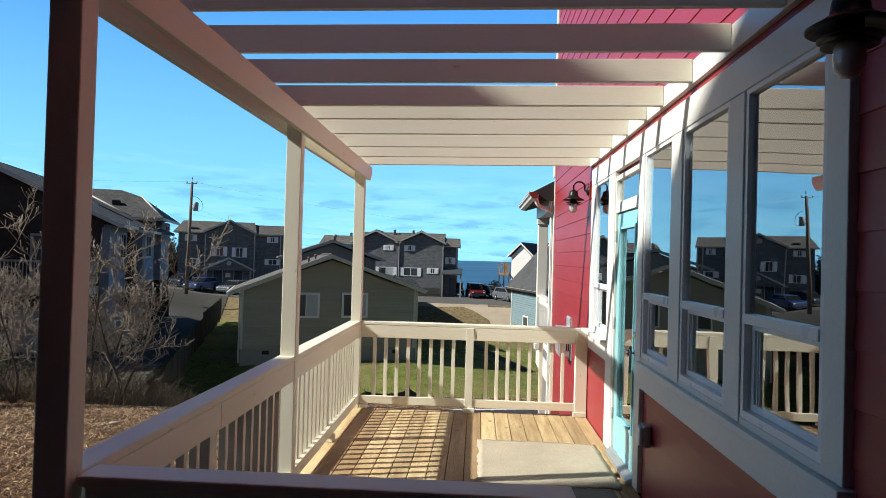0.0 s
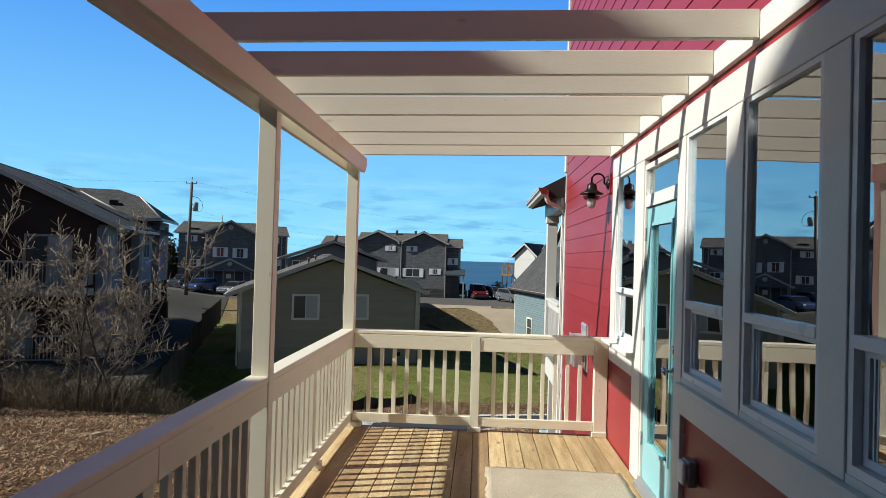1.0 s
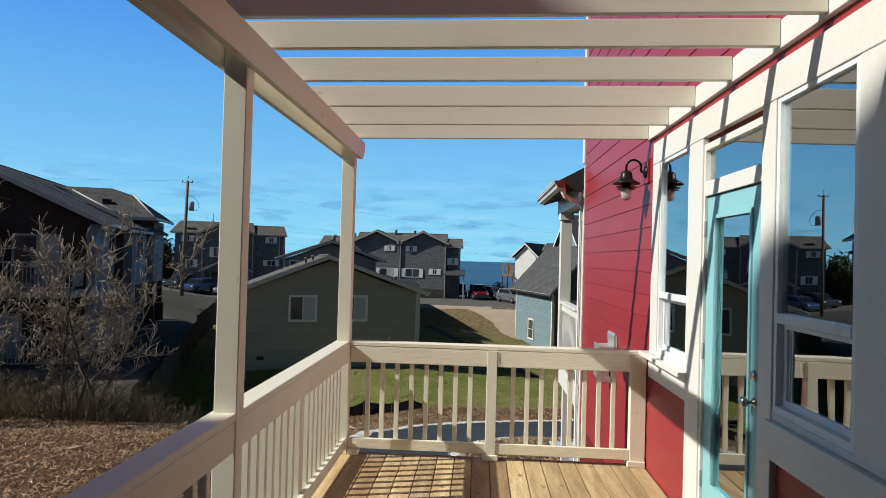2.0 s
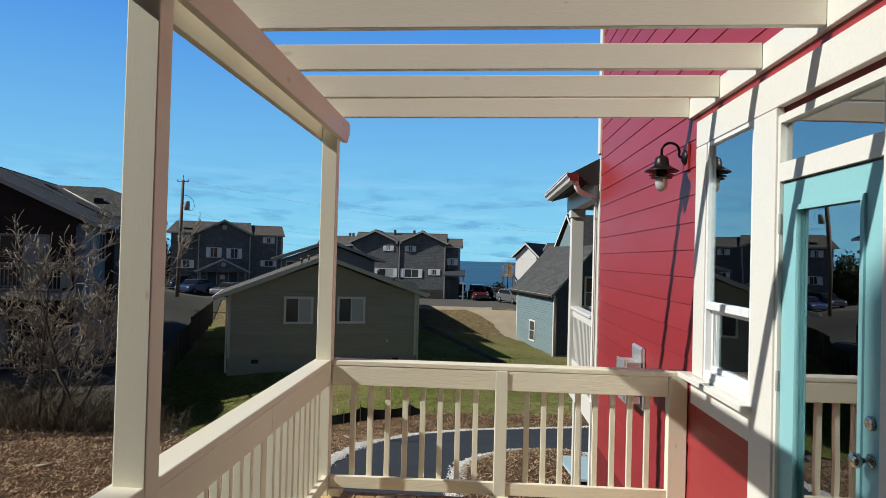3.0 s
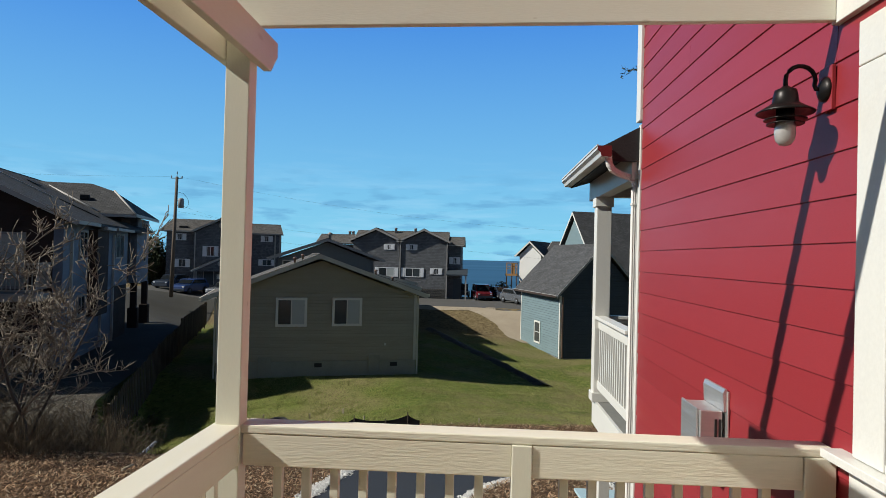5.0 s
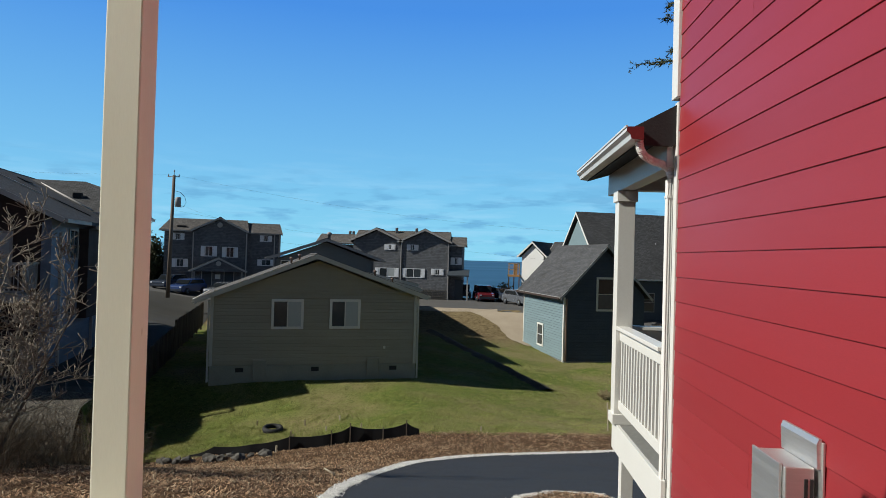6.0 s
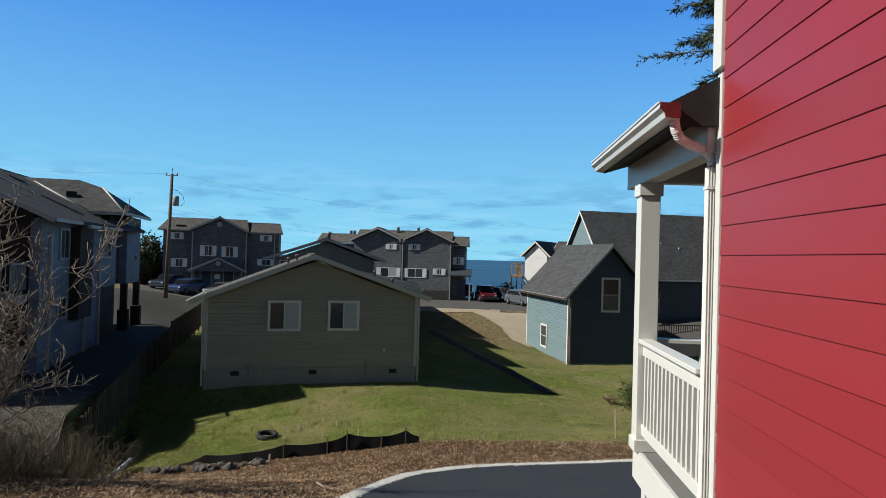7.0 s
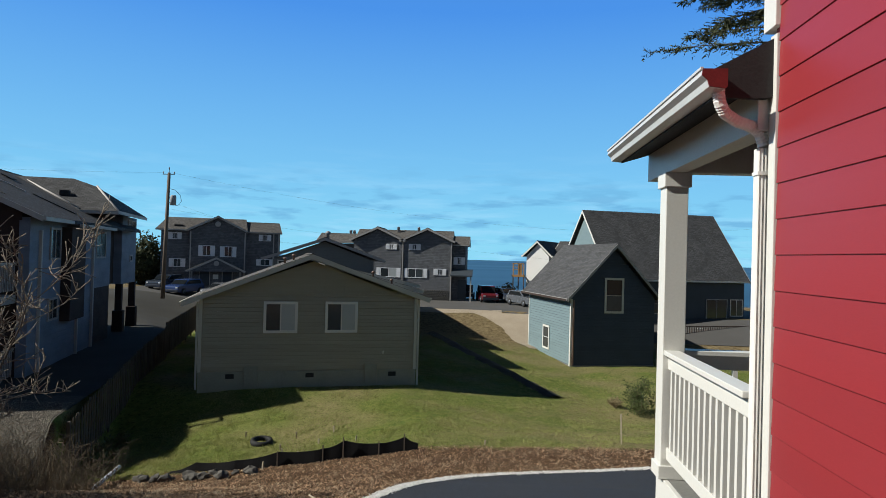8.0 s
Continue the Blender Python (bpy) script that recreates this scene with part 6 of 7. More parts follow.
for x, y, w0, z0, z1 in ((0.0, 1.9, 1.15, 1.25, 2.45), (0.0, 1.85, 1.05, -1.0, -0.15), (0.0, 5.35, 0.75, 1.7, 2.4), (-0.01, 7.85, 1.6, 1.25, 2.5), (0.04, 13.6, 1.7, 2.75, 3.3), (0.04, 14.2, 0.6, 1.0, 1.4)):
    w = house_window(lb, 0, w0, z0, z1, 0.0, surround=FASCIA_GREY, bar=0.08, panes=2 if w0 > 0.7 else 1)
    w.matrix_basis = pose(x + 0.002, y, z0, 0, 0, 90)
for y, z1 in ((0.85, 2.3), (5.1, -1.1), (7.2, 2.4)):
    part("downspout", box(0.002, 0.10, y, y + 0.1, -3.4, z1), FASCIA_PALE, lb, "pale downspout")


def balcony(x0, x1, z, depth):
    part("balcony_floor", box(x0, x1, -depth, -0.003, z - 0.28, z), FASCIA_GREY, lb)
    rail = part("balcony_rail", boxes((x0, x1, -depth, -depth + 0.07, z + 1.0, z + 1.08), (x0, x1, -depth + 0.01, -depth + 0.06, z + 0.08, z + 0.14), (x1 - 0.07, x1, -depth, 0.0, z + 1.0, z + 1.08), (x0, x0 + 0.07, -depth, 0, z + 1.0, z + 1.08)), FASCIA_GREY, lb, "pale balcony rail")
    n = int((x1 - x0) / 0.13)
    me = mesh_of("baluster", box(-0.014, 0.014, -0.014, 0.014, z + 0.14, z + 1.0), FASCIA_GREY)
    for k in range(n + 1):
        ob = new("baluster", me)
        ob.parent = rail
        ob.location = (x0 + 0.04 + (x1 - x0 - 0.08) * k / n, -depth + 0.035, 0)
    for k in range(int(depth / 0.13)):
        ob = new("baluster", me)
        ob.parent = rail
        ob.location = (x1 - 0.035, -depth + 0.13 + 0.13 * k, 0)


balcony(-5.0, -0.35, 0.1, 1.4)
# unseen wing and roof past the balconies, added to shade the drive
part("shade_wing", box(-10.2, -5.45, -4.2, -0.004, -3.6, 3.35), LB_BROWN, lb, "unseen brown shake wing, added to shade the drive")
panel_uv(part("roof_slope", prism([(-10.8, 3.36), (-5.02, 3.36), (-5.02, 3.6), (-7.6, 4.1), (-10.8, 3.5)], "Y", -4.4, -0.705), ROOF_DARK, lb))
balcony(-5.0, -0.35, -2.75, 1.4)

# tall unseen house behind the walk, placed to shade the deck's entry end
nb = empty("tall_neighbour", pose(-12.0, -5.88, 0, 0, 0, 14.3), "unseen tall plain grey house, added to shade the entry end of the deck", "house")
part("wall", prism([(0.0, -2.0), (0.0, 12.25), (-7.0, 15.4), (-14.0, 12.25), (-14.0, -2.0)], "X", -9.0, 0.0), MID_SIDING, nb)
gable_roof(nb, -7.0, 7.05, -9.2, 0.2, 15.70, 0.45, ROOF_GREY, FASCIA_GREY, across=True)

# ---- board fence along the lot ----
fence = empty("board_fence", pose(-11.9, 19.0, 0, 0, 0, 17.4), "weathered grey-brown board fence climbing along the lot line", "fence")
board_me = [mesh_of("fence_board", prism([(0, 0), (0.13, 0), (0.13, 1.72 + d), (0.10, 1.78 + d), (0.03, 1.78 + d), (0, 1.72 + d)], "Y", -0.011, 0.011), FENCE_WOOD) for d in (0.0, 0.03, -0.04)]
rr = random.Random(4)
length = 28.0


def fence_base(s):
    return interp(s, (0, 2.4, 6, 10, 15, 16.2, 21, 29), (-5.5, -5.2, -4.93, -4.58, -4.42, -4.07, -4.1, -3.95))


k = 0
while k * 0.145 < length:
    s_ = k * 0.145
    ob = new("fence_board", rr.choice(board_me))
    ob.parent = fence
    ob.matrix_basis = pose(0.03 * (k % 2), s_, fence_base(s_), 0, rr.uniform(-1.2, 1.2), 90)
    k += 1
for k in range(13):
    s_ = 0.05 + 2.3 * k
    part("fence_post", box(-0.10, -0.01, s_ - 0.05, s_ + 0.05, fence_base(s_) - 0.3, fence_base(s_) + 1.75), FENCE_WOOD, fence)
for a in range(12):
    s0, s1 = 0.05 + 2.3 * a, 2.35 + 2.3 * a
    for h in (0.3, 1.45):
        part("fence_rail", prism([(s0, fence_base(s0) + h), (s1, fence_base(s1) + h), (s1, fence_base(s1) + h + 0.09), (s0, fence_base(s0) + h + 0.09)], "X", -0.055, -0.012), FENCE_WOOD, fence)

# gravel bank at the head of the drive
bank = draped("gravel_bank", lambda s, t: (-24.5 * (1 - s) + (lot_line(16.6 + 5.0 * t) - 0.38) * s, 16.6 + 5.0 * t - 1.2 * (1 - s)), 70, 24, 0.06, GRAVEL_GREY)
tagged(bank, "bare grey gravel bank beside the fence", "gravel bank", kind="structure")

rr = random.Random(14)
spots = []
while len(spots) < 16000:
    y = rr.uniform(15.9, 20.6)
    x = lot_line(y) - 0.45 - 9.0 * rr.random() ** 1.6
    spots.append((x, y, ground_z(x, y) + 0.055))
scattered("bank_gravel", spots, 0.032, GRAVEL_LOOSE, "loose grey and tan gravel on the bank", "gravel")

# ---- utility pole and wires ----
pole = empty("utility_pole", pose(-26.0, 51.5, -1.25, 0, 1.2, 0), "weathered wooden utility pole with a transformer", "utility pole")
tubes("pole_shaft", [([(0, 0, -1.15), (0, 0, 9.45)], [0.18, 0.12])], POLE_WOOD, pole, sides=12)
part("transformer", spin([(0.05, 0), (0.24, 0.02), (0.24, 0.75), (0.18, 0.85), (0.05, 0.87)], (0.5, -0.05, 6.7), 16), ZINC, pole, "grey can transformer")
part("bracket", boxes((0.1, 0.3, -0.08, 0.0, 6.9, 6.96), (0.1, 0.3, -0.08, 0.0, 7.3, 7.36)), ZINC, pole)
tubes("service_loop", [([(0.1, 0, 8.1), (0.6, 0.05, 8.0), (1.0, 0.1, 7.6), (1.15, 0.1, 7.1), (0.95, 0.05, 6.75), (0.7, 0, 6.7)], [0.02] * 6)], CABLE, pole, sides=5)
tubes("arm", [([(-0.55, 0, 9.3), (0.5, 0, 9.32)], [0.035, 0.035]), ([(0, 0, 9.0), (0, 0, 9.75)], [0.03, 0.02])], POLE_WOOD, pole, sides=5)
for x in (-0.5, 0.0, 0.45):
    part("insulator", spin([(0.05, 0), (0.06, 0.06), (0.04, 0.12), (0.05, 0.16), (0.02, 0.18)], (x, 0, 9.35 if x else 9.72), 8), ZINC, pole)


def wire(a, b, sag, r=0.0045):
    pts = []
    for k in range(25):
        t = k / 24
        p = Vector(a).lerp(Vector(b), t)
        p.z -= sag * 4 * t * (1 - t)
        pts.append(p)
    return (pts, [r] * 25)


for i, (a, b, sag) in enumerate((((-25.6, 51.5, 8.2), (40, 82, 7.0), 2.6), ((-26.4, 51.5, 8.2), (-75, 30, 9.5), 1.2), ((-25.9, 51.5, 5.2), (-6.0, 66.8, 3.4), 0.5), ((-25.9, 51.5, 5.9), (-20.0, 62.2, 4.0), 0.4), ((-8.0, 66.6, 3.3), (40, 78, 2.0), 1.2), ((-25.9, 51.4, 4.6), (-12.5, 46.2, 2.4), 0.4))):
    tagged(tubes("overhead_wire", [wire(a, b, sag)], CABLE, sides=4), "thin dark overhead wire strung from the pole", "wire", "overhead wires")


# ---- parked cars ----
def car(paint, label, tall=1.0):
    c = empty("car", None, label, "car", "parked cars")
    L, W, Hh = 4.4, 0.87, 1.48 * tall
    prof = [(-2.2, 0.35), (-2.2, 0.78), (-2.05, 0.92), (-1.0, 1.0), (1.9, 1.02), (2.15, 0.9), (2.2, 0.4), (2.1, 0.28), (-2.1, 0.28)]
    part("body", prism(prof, "Y", -W, W, bevel=0.06), paint, c)
    cab = [(-1.05, 0.98), (-0.45, Hh - 0.03), (-0.2, Hh), (1.45, Hh), (1.7, Hh - 0.06), (2.05, 1.0)]
    part("cabin", prism(cab, "Y", -W + 0.1, W - 0.1, bevel=0.05), paint, c)
    win = [(-0.85, 1.04), (-0.38, Hh - 0.1), (1.45, Hh - 0.1), (1.75, 1.04)]
    part("side_window", prism(win, "Y", -W + 0.085, -W + 0.105), CAR_GLASS, c)
    part("side_window", prism(win, "Y", W - 0.105, W - 0.085), CAR_GLASS, c)
    part("windscreen", prism([(-1.02, 1.03), (-0.5, Hh - 0.08), (-0.53, Hh - 0.07), (-1.06, 1.04)], "Y", -W + 0.18, W - 0.18), CAR_GLASS, c)
    part("rear_window", prism([(2.02, 1.06), (1.76, Hh - 0.1), (1.80, Hh - 0.09), (2.07, 1.07)], "Y", -W + 0.2, W - 0.2), CAR_GLASS, c)
    for x in (-1.38, 1.35):
        for y in (-W + 0.02, W - 0.02):
            wheel = part("wheel", spin([(0.12, -0.11), (0.3, -0.11), (0.33, -0.07), (0.33, 0.07), (0.3, 0.11), (0.12, 0.11)], (0, 0, 0), 18), BLACK_AND_SHADE, c)
            wheel.matrix_basis = pose(x, y, 0.33, 90, 0, 0)
            part("rim", spin([(0.02, -0.118), (0.2, -0.115), (0.2, 0.115), (0.02, 0.118)], (0, 0, 0), 14), CAR_SILVER, wheel)
    for y in (-W + 0.1, W - 0.32):
        part("headlight", box(-2.215, -2.12, y, y + 0.22, 0.66, 0.8, bevel=0.02), LAMP_CLEAR, c)
        part("tail_light", box(2.12, 2.215, y, y + 0.2, 0.72, 0.92, bevel=0.02), LAMP_RED, c)
    part("bumper", box(-2.25, -2.16, -W + 0.05, W - 0.05, 0.34, 0.56, bevel=0.03), CAR_DARK, c)
    part("bumper", box(2.16, 2.25, -W + 0.05, W - 0.05, 0.36, 0.58, bevel=0.03), CAR_DARK, c)
    return c


for paint, x, y, turn, tall, label in (
        (CAR_RED, 1.2, 68.6, 100, 1.16, "dark red sport-utility car parked beyond the road"),
        (CAR_DARK, 3.3, 69.6, 112, 1.0, "dark blue hatchback parked beyond the road"),
        (CAR_SILVER, 4.9, 64.2, 118, 1.02, "grey hatchback parked beside the road"),
        (CAR_BLUE, -28.7, 60.8, 82, 1.0, "blue hatchback parked before the shingled building"),
        (CAR_SILVER, -25.3, 61.8, 75, 1.0, "grey saloon parked before the shingled building"),
        (CAR_DARK, -1.2, 74.5, 90, 1.1, "dark car parked beyond the road"),
        (CAR_DARK, -31.4, 62.5, 84, 1.0, "dark car parked before the shingled building")):
    ob = car(paint, label, tall)
    ob.matrix_basis = pose(x, y, ground_z(x, y) + 0.05, 0, 0, turn)

# ---- yard clutter: silt fence, tyre, stakes, pipe, stones ----
silt = empty("silt_fence", pose(0, 0, 0), "sagging black silt-fence cloth on wooden stakes", "silt fence")
knots = [(-8.3, 18.3), (-7.5, 18.3), (-6.3, 18.3), (-5.05, 18.45), (-3.73, 18.65), (-3.15, 18.8), (-2.1, 19.0), (-1.35, 19.15), (-0.9, 19.25)]
verts, faces = [], []
n_s = 0
for i, ((xa, ya), (xb, yb)) in enumerate(zip(knots, knots[1:])):
    for k in range(10):
        t = k / 10
        x, y = xa + (xb - xa) * t, ya + (yb - ya) * t
        peak = (0.08, 0.30, 0.28, 0.42, 0.38, 0.54, 0.34, 0.44, 0.2)
        h = peak[i] * (1 - t) + peak[i + 1] * t - 0.2 * t * (1 - t)
        h = max(0.05, h)
        z = ground_z(x, y)
        wob = 0.05 * noise.noise((x * 2, y * 2, 3))
        verts += [(x, y + wob, z - 0.02), (x, y + 0.05 + wob, z + h), (x, y + 0.075 + wob, z + h), (x, y + 0.03 + wob, z - 0.02)]
        n_s += 1
for k in range(n_s - 1):
    a = 4 * k
    faces += [(a, a + 4, a + 5, a + 1), (a + 1, a + 5, a + 6, a + 2), (a + 2, a + 6, a + 7, a + 3)]
raw("cloth", verts, faces, SILT, silt)
for (x, y), h in zip(knots[3:8], (0.46, 0.5, 0.66, 0.42, 0.56)):
    part("stake", box(x - 0.016, x + 0.016, y - 0.03, y + 0.002, ground_z(x, y) - 0.1, ground_z(x, y) + h), FENCE_WOOD, silt)

tyre = empty("old_tyre", pose(-6.55, 21.3, ground_z(-6.55, 21.3) + 0.02, 5, 3, 0), "old black car tyre lying on the lawn", "tyre")
prof = [(0.23 + 0.0, 0.03), (0.30, 0.0), (0.36, 0.02), (0.38, 0.09), (0.36, 0.17), (0.30, 0.19), (0.23, 0.16), (0.25, 0.09)]
bm = bmesh.new()
rings = [[bm.verts.new((r * math.cos(2 * math.pi * i / 28), r * math.sin(2 * math.pi * i / 28), z)) for i in range(28)] for r, z in prof]
for a, b in zip(rings, rings[1:] + rings[:1]):
    for i in range(28):
        bm.faces.new((a[i], a[(i + 1) % 28], b[(i + 1) % 28], b[i])).smooth = True
bmesh.ops.recalc_face_normals(bm, faces=bm.faces[:])
part("carcass", bm, BLACK_AND_SHADE, tyre)

for i, (x, y, h) in enumerate(((-5.35, 19.8, 0.2), (-5.5, 21.9, 0.22), (-4.7, 19.2, 0.24), (-4.45, 20.9, 0.16), (-4.3, 22.4, 0.22), (-5.6, 20.4, 0.2), (-3.2, 21.0, 0.16), (-5.4, 18.2, 0.24), (5.75, 21.9, 1.05), (1.1, 20.3, 0.16), (-7.6, 22.6, 0.2))):
    st = part("wooden_stake", box(-0.024, 0.024, -0.024, 0.024, -0.08, h, bevel=0.004), STAKE)
    st.matrix_basis = pose(x, y, ground_z(x, y), random.Random(i).uniform(-9, 9), random.Random(i + 50).uniform(-9, 9), 20 * i)
    tagged(st, "pale survey stake standing in the grass", "stake", "survey stakes")
pp = tubes("drain_pipe", [([(-9.5, 16.5, ground_z(-9.5, 16.5) + 0.06), (-9.95, 18.5, ground_z(-9.95, 18.5) + 0.3)], [0.06, 0.06])], PVC, sides=12)
tagged(pp, "white plastic drain pipe lying on the bank", "pipe")
rr = random.Random(21)
for i in range(16):
    x, y = -8.9 + 0.22 * i + rr.uniform(-0.1, 0.1), 17.7 + rr.uniform(-0.25, 0.3)
    bm = bmesh.new()
    bmesh.ops.create_icosphere(bm, subdivisions=2, radius=1.0)
    sc = rr.uniform(0.09, 0.2)
    for v in bm.verts:
        v.co *= sc * (1 + 0.6 * noise.noise(v.co * 1.9 + Vector((i * 3.1, 0, 0))))
        v.co.z *= 0.75
    ob = part("stone", bm, STONE)
    ob.location = (x, y, ground_z(x, y) + sc * 0.35)
    tagged(ob, "rough grey field stone at the edge of the mulch", "stone", "stones along the bank")
for x, y, r, a in ((-6.15, 5.6, 0.3, 0.4), (-2.2, 12.4, 0.4, 2.4), (-5.5, 8.7, 0.25, 1.2)):
    z = ground_z(x, y) + 0.05
    tagged(tubes("broken_stick", [([(x, y, z), (x + r * math.cos(a), y + r * math.sin(a), z + 0.03)], [0.03, 0.015])], STAKE, sides=6), "pale broken stick lying on the mulch", "stick", "sticks on the mulch")


# ---- shrubs and trees ----
def grow(rng, base, direction, length, radius, levels, out, bend=0.22, kids=(4, 6), shrink=0.62, upward=0.25):
    """A branching limb: adds tubes to out[level]."""
    p, d = Vector(base), Vector(direction).normalized()
    steps = 5 if levels else 4
    pts, rad = [p.copy()], [radius]
    for k in range(steps):
        d = (d + Vector((rng.gauss(0, bend), rng.gauss(0, bend), rng.gauss(0, bend) + upward * 0.15))).normalized()
        p = p + d * (length / steps)
        pts.append(p.copy())
        rad.append(radius * (1 - 0.8 * (k + 1) / steps))
    out.setdefault(levels, []).append((pts, [max(r, 0.009) for r in rad]))
    if levels:
        for c in range(rng.randint(*kids)):
            t = rng.uniform(0.25, 1.0)
            i = min(int(t * steps), steps - 1)
            q = pts[i].lerp(pts[i + 1], t * steps - i)
            side = Vector((rng.gauss(0, 1), rng.gauss(0, 1), rng.gauss(0.25, 0.6))).normalized()
            nd = (d * 0.5 + side * 0.95 + Vector((0, 0, upward))).normalized()
            grow(rng, q, nd, length * shrink * rng.uniform(0.7, 1.15), max(rad[i] * 0.55, 0.010), levels - 1, out, bend, kids, shrink, upward)


def bare_tree(seed, x, y, height, stems, label):
    rng = random.Random(seed)
    z = ground_z(x, y) - 0.05
    tree = empty("bare_tree", pose(x, y, z), label, "tree", "bare trees by the drive")
    limbs = {}
    for s in range(stems):
        lean = Vector((rng.gauss(0.04, 0.16), rng.gauss(0, 0.14), 1))
        grow(rng, (rng.gauss(0, 0.08), rng.gauss(0, 0.08), 0), lean, height * rng.uniform(0.78, 1.0), 0.05 * rng.uniform(0.75, 1.0), 3, limbs, 0.12, (6, 9), 0.44, 0.22)
    tubes("trunk", limbs[3], TRUNK, tree, sides=7)
    tubes("limb", limbs[2], TWIG, tree, sides=5)
    tagged(tubes("twig", limbs[1], TWIG, tree, sides=4), kind="stuff")
    tagged(tubes("fine_twig", limbs[0], TWIG, tree, sides=3), kind="stuff")
    return tree


bare_tree(3, -8.75, 10.5, 4.6, 2, "slender bare grey tree with many fine twigs, leafless")
bare_tree(8, -9.75, 10.9, 5.5, 2, "bare grey young tree with upright twigs, leafless")
bare_tree(15, -10.9, 9.3, 4.0, 2, "bare grey multi-stemmed tree, leafless")
bare_tree(27, -10.4, 12.0, 3.8, 2, "bare grey shrubby tree on the bank, leafless")
bare_tree(31, -12.4, 10.6, 4.4, 2, "bare grey sapling among brambles, leafless")

rng = random.Random(77)
arcs = []
for k in range(4600):
    cx = rng.uniform(-16.5, -7.9)
    cy = rng.uniform(9.6, 16.6)
    if cx > -8.6 and cy > 12.5:
        continue
    z = ground_z(cx, cy)
    a = rng.uniform(0, 6.28)
    r, h = rng.uniform(0.4, 1.2), 0.25 + 1.05 * rng.random() ** 1.5
    pts = []
    for i in range(6):
        t = i / 5
        pts.append((cx + math.cos(a) * r * t + rng.gauss(0, 0.05), cy + math.sin(a) * r * t + rng.gauss(0, 0.05), z + h * math.sin(t * 2.2) + rng.gauss(0, 0.04)))
    arcs.append((pts, [0.007, 0.006, 0.005, 0.004, 0.004, 0.003]))
tagged(tubes("bramble_thicket", arcs, TWIG_BROWN, sides=3, smooth=False), "dense tangle of brown leafless brambles and canes", "brambles", kind="stuff")


def leaf_mass(name, seed, centre, size, count, leaf, material, label, category):
    """A shrub of many small leaves about a lumpy outline."""
    rng = random.Random(seed)
    shrub = empty(name, pose(*centre), label, category)
    limbs = {}
    for k in range(9):
        grow(rng, (0, 0, 0), (rng.gauss(0, 0.6), rng.gauss(0, 0.6), 1), size * rng.uniform(0.7, 1.0), 0.02, 1, limbs, 0.2, (5, 7), 0.5, 0.2)
    tubes("stems", limbs[1] + limbs[0], TWIG_BROWN, shrub, sides=4)
    tips = [p for pts, _ in limbs[0] + limbs[1] for p in pts[1:]]
    v, f = [], []
    for k in range(count):
        p = rng.choice(tips) + Vector((rng.gauss(0, 0.10), rng.gauss(0, 0.10), rng.gauss(0, 0.09))) * size
        d = Vector((rng.gauss(0, 1), rng.gauss(0, 1), rng.gauss(0.4, 1))).normalized()
        s = d.cross(Vector((rng.random(), rng.random(), 0.3))).normalized()
        l = leaf * rng.uniform(0.6, 1.3)
        o = len(v)
        v += [p, p + d * l * 0.5 + s * l * 0.28, p + d * l, p + d * l * 0.5 - s * l * 0.28]
        f += [(o, o + 1, o + 2, o + 3)]
    raw("leaves", v, f, material, shrub)
    return shrub


leaf_mass("evergreen_shrub", 5, (-11.3, 7.9, ground_z(-11.3, 7.9)), 1.5, 3800, 0.085, LEAF, "rounded green leafy shrub among bare brambles", "shrub")
leaf_mass("evergreen_shrub", 6, (-13.2, 9.8, ground_z(-13.2, 9.8)), 1.7, 3800, 0.085, LEAF, "rounded green leafy shrub among bare brambles", "shrub")
for i, (x, y) in enumerate(((-11.2, 19.2), (-11.5, 20.1), (-11.75, 21.0), (-12.0, 22.0))):
    leaf_mass("fence_weeds", 40 + i, (x, y, ground_z(x, y)), 0.62, 700, 0.09, LEAF, "dark leafy weeds growing along the board fence", "weeds")
leaf_mass("low_bush", 7, (8.1, 29.8, ground_z(8.1, 29.8)), 1.35, 2400, 0.10, LEAF, "scrubby green bush standing on the lawn", "bush")
leaf_mass("low_bush", 9, (7.3, 30.6, ground_z(7.3, 30.6)), 0.5, 500, 0.09, STRAW, "low dry bush on the lawn", "bush")
leaf_mass("shore_bush", 12, (3.5, 70.6, ground_z(3.5, 70.6)), 1.5, 3200, 0.26, STRAW, "yellow-brown bush at the shore edge", "bush")
leaf_mass("shore_pine", 13, (-36.2, 66.0, ground_z(-36.2, 66.0)), 4.0, 13000, 0.36, NEEDLES, "dark rounded shore pine beside the road", "tree")


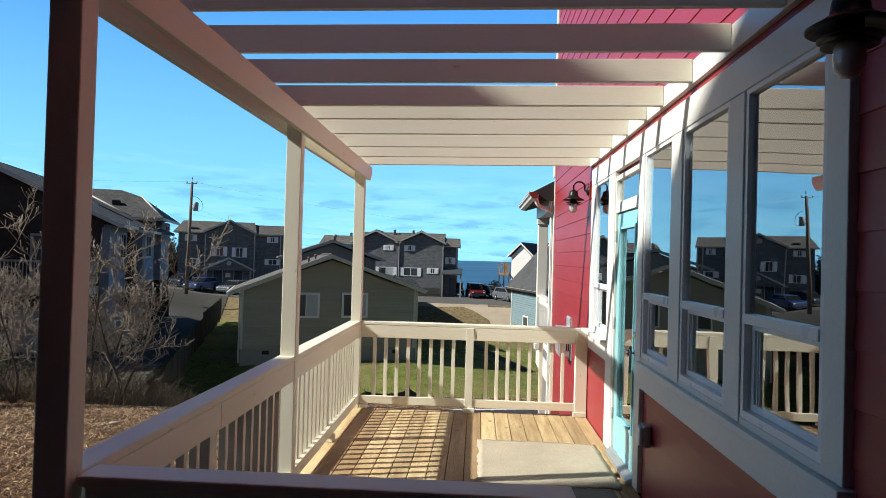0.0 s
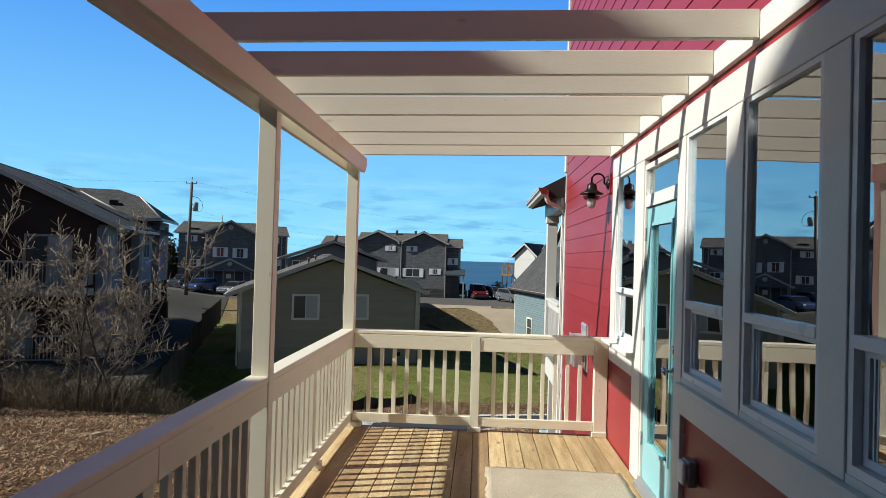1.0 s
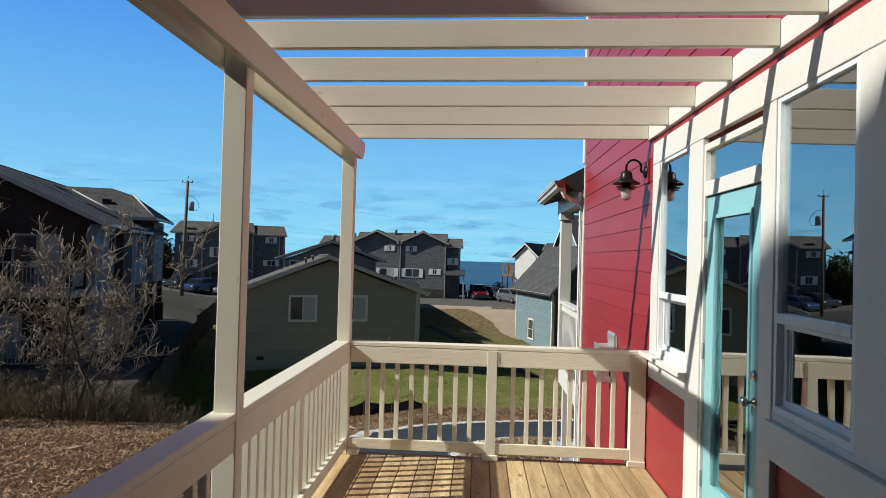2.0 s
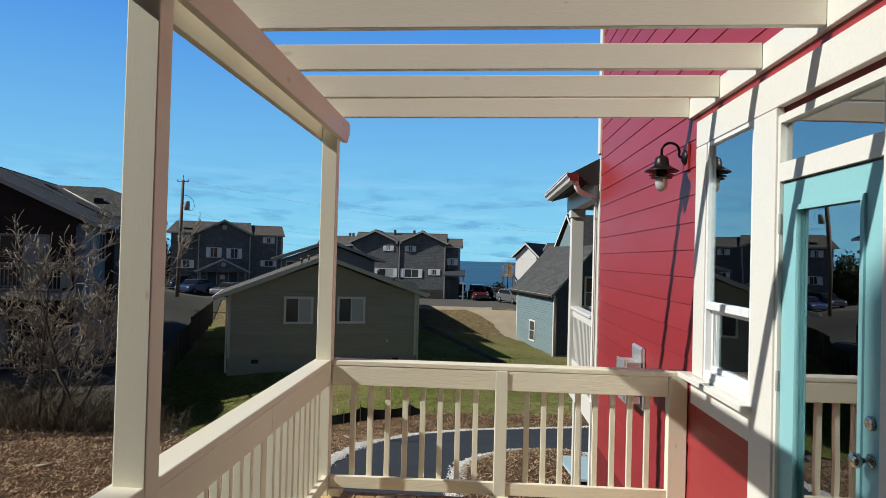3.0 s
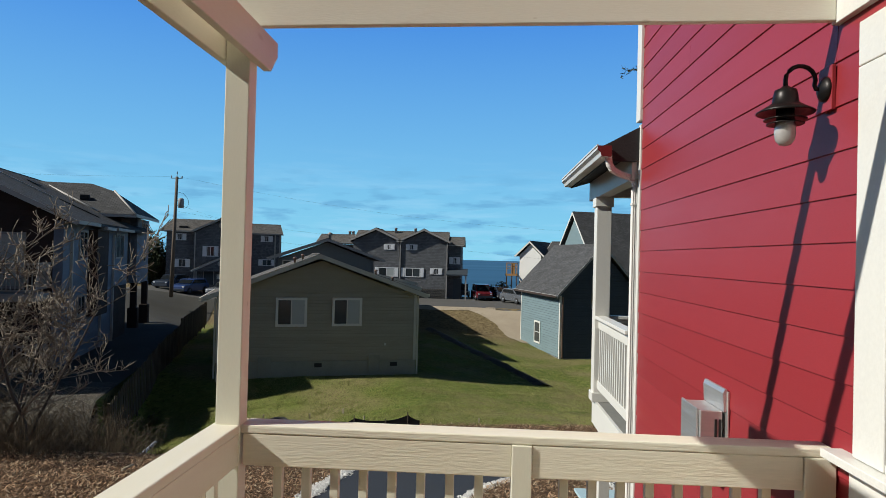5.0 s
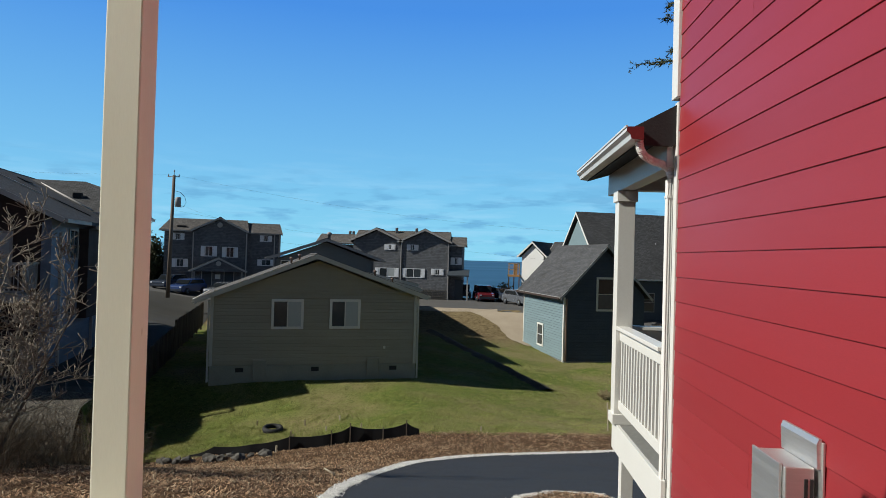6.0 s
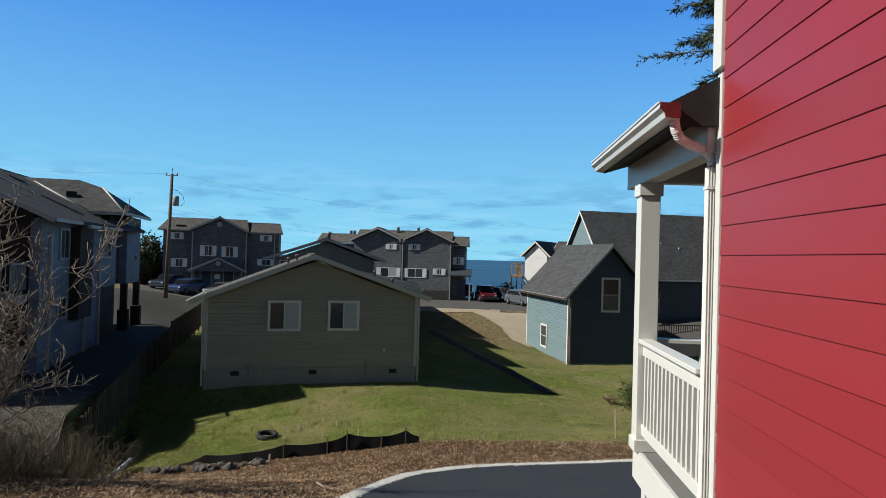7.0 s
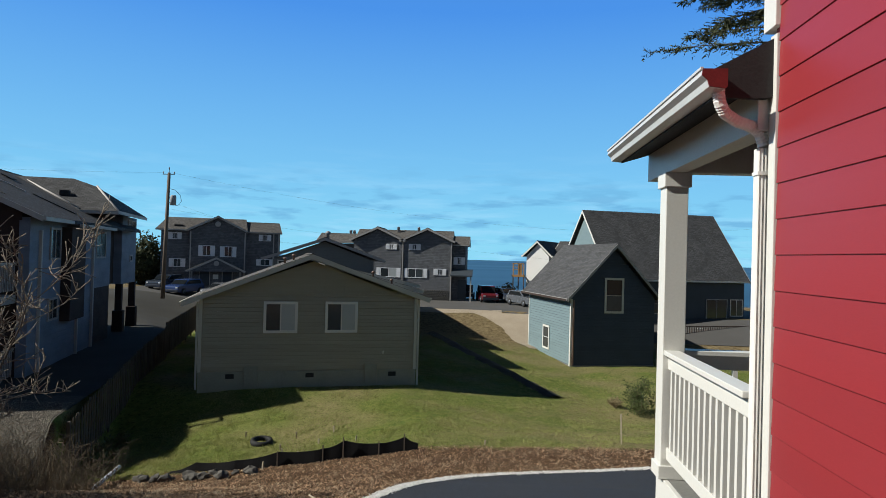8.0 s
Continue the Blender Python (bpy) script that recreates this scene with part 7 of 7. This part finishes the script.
def conifer(seed, x, y, height, low, reach, label, needles=60):
    """A spruce: tapered trunk, whorls of drooping boughs, each with many needle sprays."""
    rng = random.Random(seed)
    z = ground_z(x, y) - 0.1
    tree = empty("conifer", pose(x, y, z), label, "tree")
    tubes("trunk", [([(0, 0, 0), (0.05, 0, height * 0.5), (0.0, 0.05, height)], [height * 0.018, height * 0.011, 0.03])], BARK, tree, sides=10)
    boughs, v, f = [], [], []
    k = low
    while k < height - 0.5:
        r = reach * (1 - (k - low) / (height - low)) ** 0.75 + 0.5
        for b in range(rng.randint(6, 8)):
            a = rng.uniform(0, 6.28)
            L = r * rng.uniform(0.6, 1.12)
            droop = rng.uniform(0.05, 0.28)
            pts = []
            for i in range(6):
                t = i / 5
                pts.append(Vector((math.cos(a) * L * t + rng.gauss(0, 0.05), math.sin(a) * L * t + rng.gauss(0, 0.05), k + L * (0.12 * t - droop * t * t))))
            boughs.append((pts, [0.05, 0.04, 0.03, 0.022, 0.014, 0.006]))
            side = Vector((-math.sin(a), math.cos(a), 0))
            for s in range(int(needles * L / 3)):
                t = rng.uniform(0.15, 1.0)
                i = min(int(t * 5), 4)
                p = pts[i].lerp(pts[i + 1], t * 5 - i)
                spread = side * rng.choice((-1, 1)) * rng.uniform(0.3, 1.0) + Vector((math.cos(a), math.sin(a), 0)) * 0.6 + Vector((0, 0, rng.uniform(-0.5, 0.15)))
                spread.normalize()
                ln = rng.uniform(0.35, 0.9) * (1.15 - t * 0.6)
                for q in range(7):
                    c = p + spread * ln * (q + 1) / 7
                    up = Vector((rng.gauss(0, 0.5), rng.gauss(0, 0.5), rng.gauss(0, 0.5))) + spread * 0.7
                    up.normalize()
                    w = up.cross(spread + Vector((0.1, 0.2, 0.3))).normalized() * 0.028
                    nl = rng.uniform(0.12, 0.22)
                    o = len(v)
                    v += [c - w, c + w, c + up * nl]
                    f.append((o, o + 1, o + 2))
        k += rng.uniform(0.35, 0.6)
    tubes("bough", boughs, BARK, tree, sides=4)
    raw("needles", v, f, NEEDLES, tree)
    return tree


conifer(4, 12.2, 24.5, 24.0, 15.2, 4.1, "tall dark spruce standing beyond the house")


# ---- pieces: deck boards and lapped siding ----
deck_me = {}
for k in range(18):
    x = -0.088 + 0.1465 * k
    x1 = min(x + 0.140, 2.528)
    stained = k in (1, 2, 8, 9)
    key = (round(x1 - x, 3), stained)
    if key not in deck_me:
        deck_me[key] = mesh_of("board", box(0, key[0], -5.10, 0.06, -0.038, 0.0, bevel=0.004), DECK_STAINED if stained else DECK)
    ob = new("board", deck_me[key])
    ob.parent = deck
    ob.location.x = x

SIDING_FREE = [(-4.92, -0.15, 0.79, 2.70), (-2.315, -1.057, -0.02, 2.70), (-5.25, 0.06, 2.762, 2.90)]
lap_me = {}


def lap_board(y0, y1, z0, h):
    key = (round(y1 - y0, 3), round(h, 3))
    if key not in lap_me:
        L = key[0]
        lap_me[key] = mesh_of("siding_board", prism([(0.0, 0.0), (-0.013, 0.0), (-0.014, 0.002), (-0.0065, h + 0.003), (0.0, h + 0.003)], "Y", 0.0, L), RED)
    ob = new("siding_board", lap_me[key])
    ob.parent = wall_west
    ob.location = (WX - 0.0005, y0, z0)


rng = random.Random(11)
for k in range(-8, 37):
    z0 = 1.0607 + 0.1932 * k
    z1 = z0 + 0.1932
    cuts = {Y_BACK + 0.02, Y_END - 0.062}
    for a, b, c, d in SIDING_FREE:
        if c < z1 - 0.02 and d > z0 + 0.02:
            cuts |= {a, b}
    joint = rng.uniform(0.6, 2.9)
    if 3.0 < z0 or z0 < 0.6:
        cuts |= {joint - 3.66, joint}
    cuts = sorted(cuts)
    for a, b in zip(cuts, cuts[1:]):
        if b - a < 0.05:
            continue
        mid = (a + b) / 2
        lo, hi = z0, z1
        for fa, fb, fc, fd in SIDING_FREE:
            if fa < mid < fb:
                if fc <= lo + 0.02 and fd >= hi - 0.02:
                    lo = hi
                elif fc < hi and fd >= hi - 0.02:
                    hi = fc
                elif fd > lo and fc <= lo + 0.02:
                    lo = fd
        if hi - lo > 0.02:
            lap_board(a + 0.001, b - 0.001, lo, hi - lo)
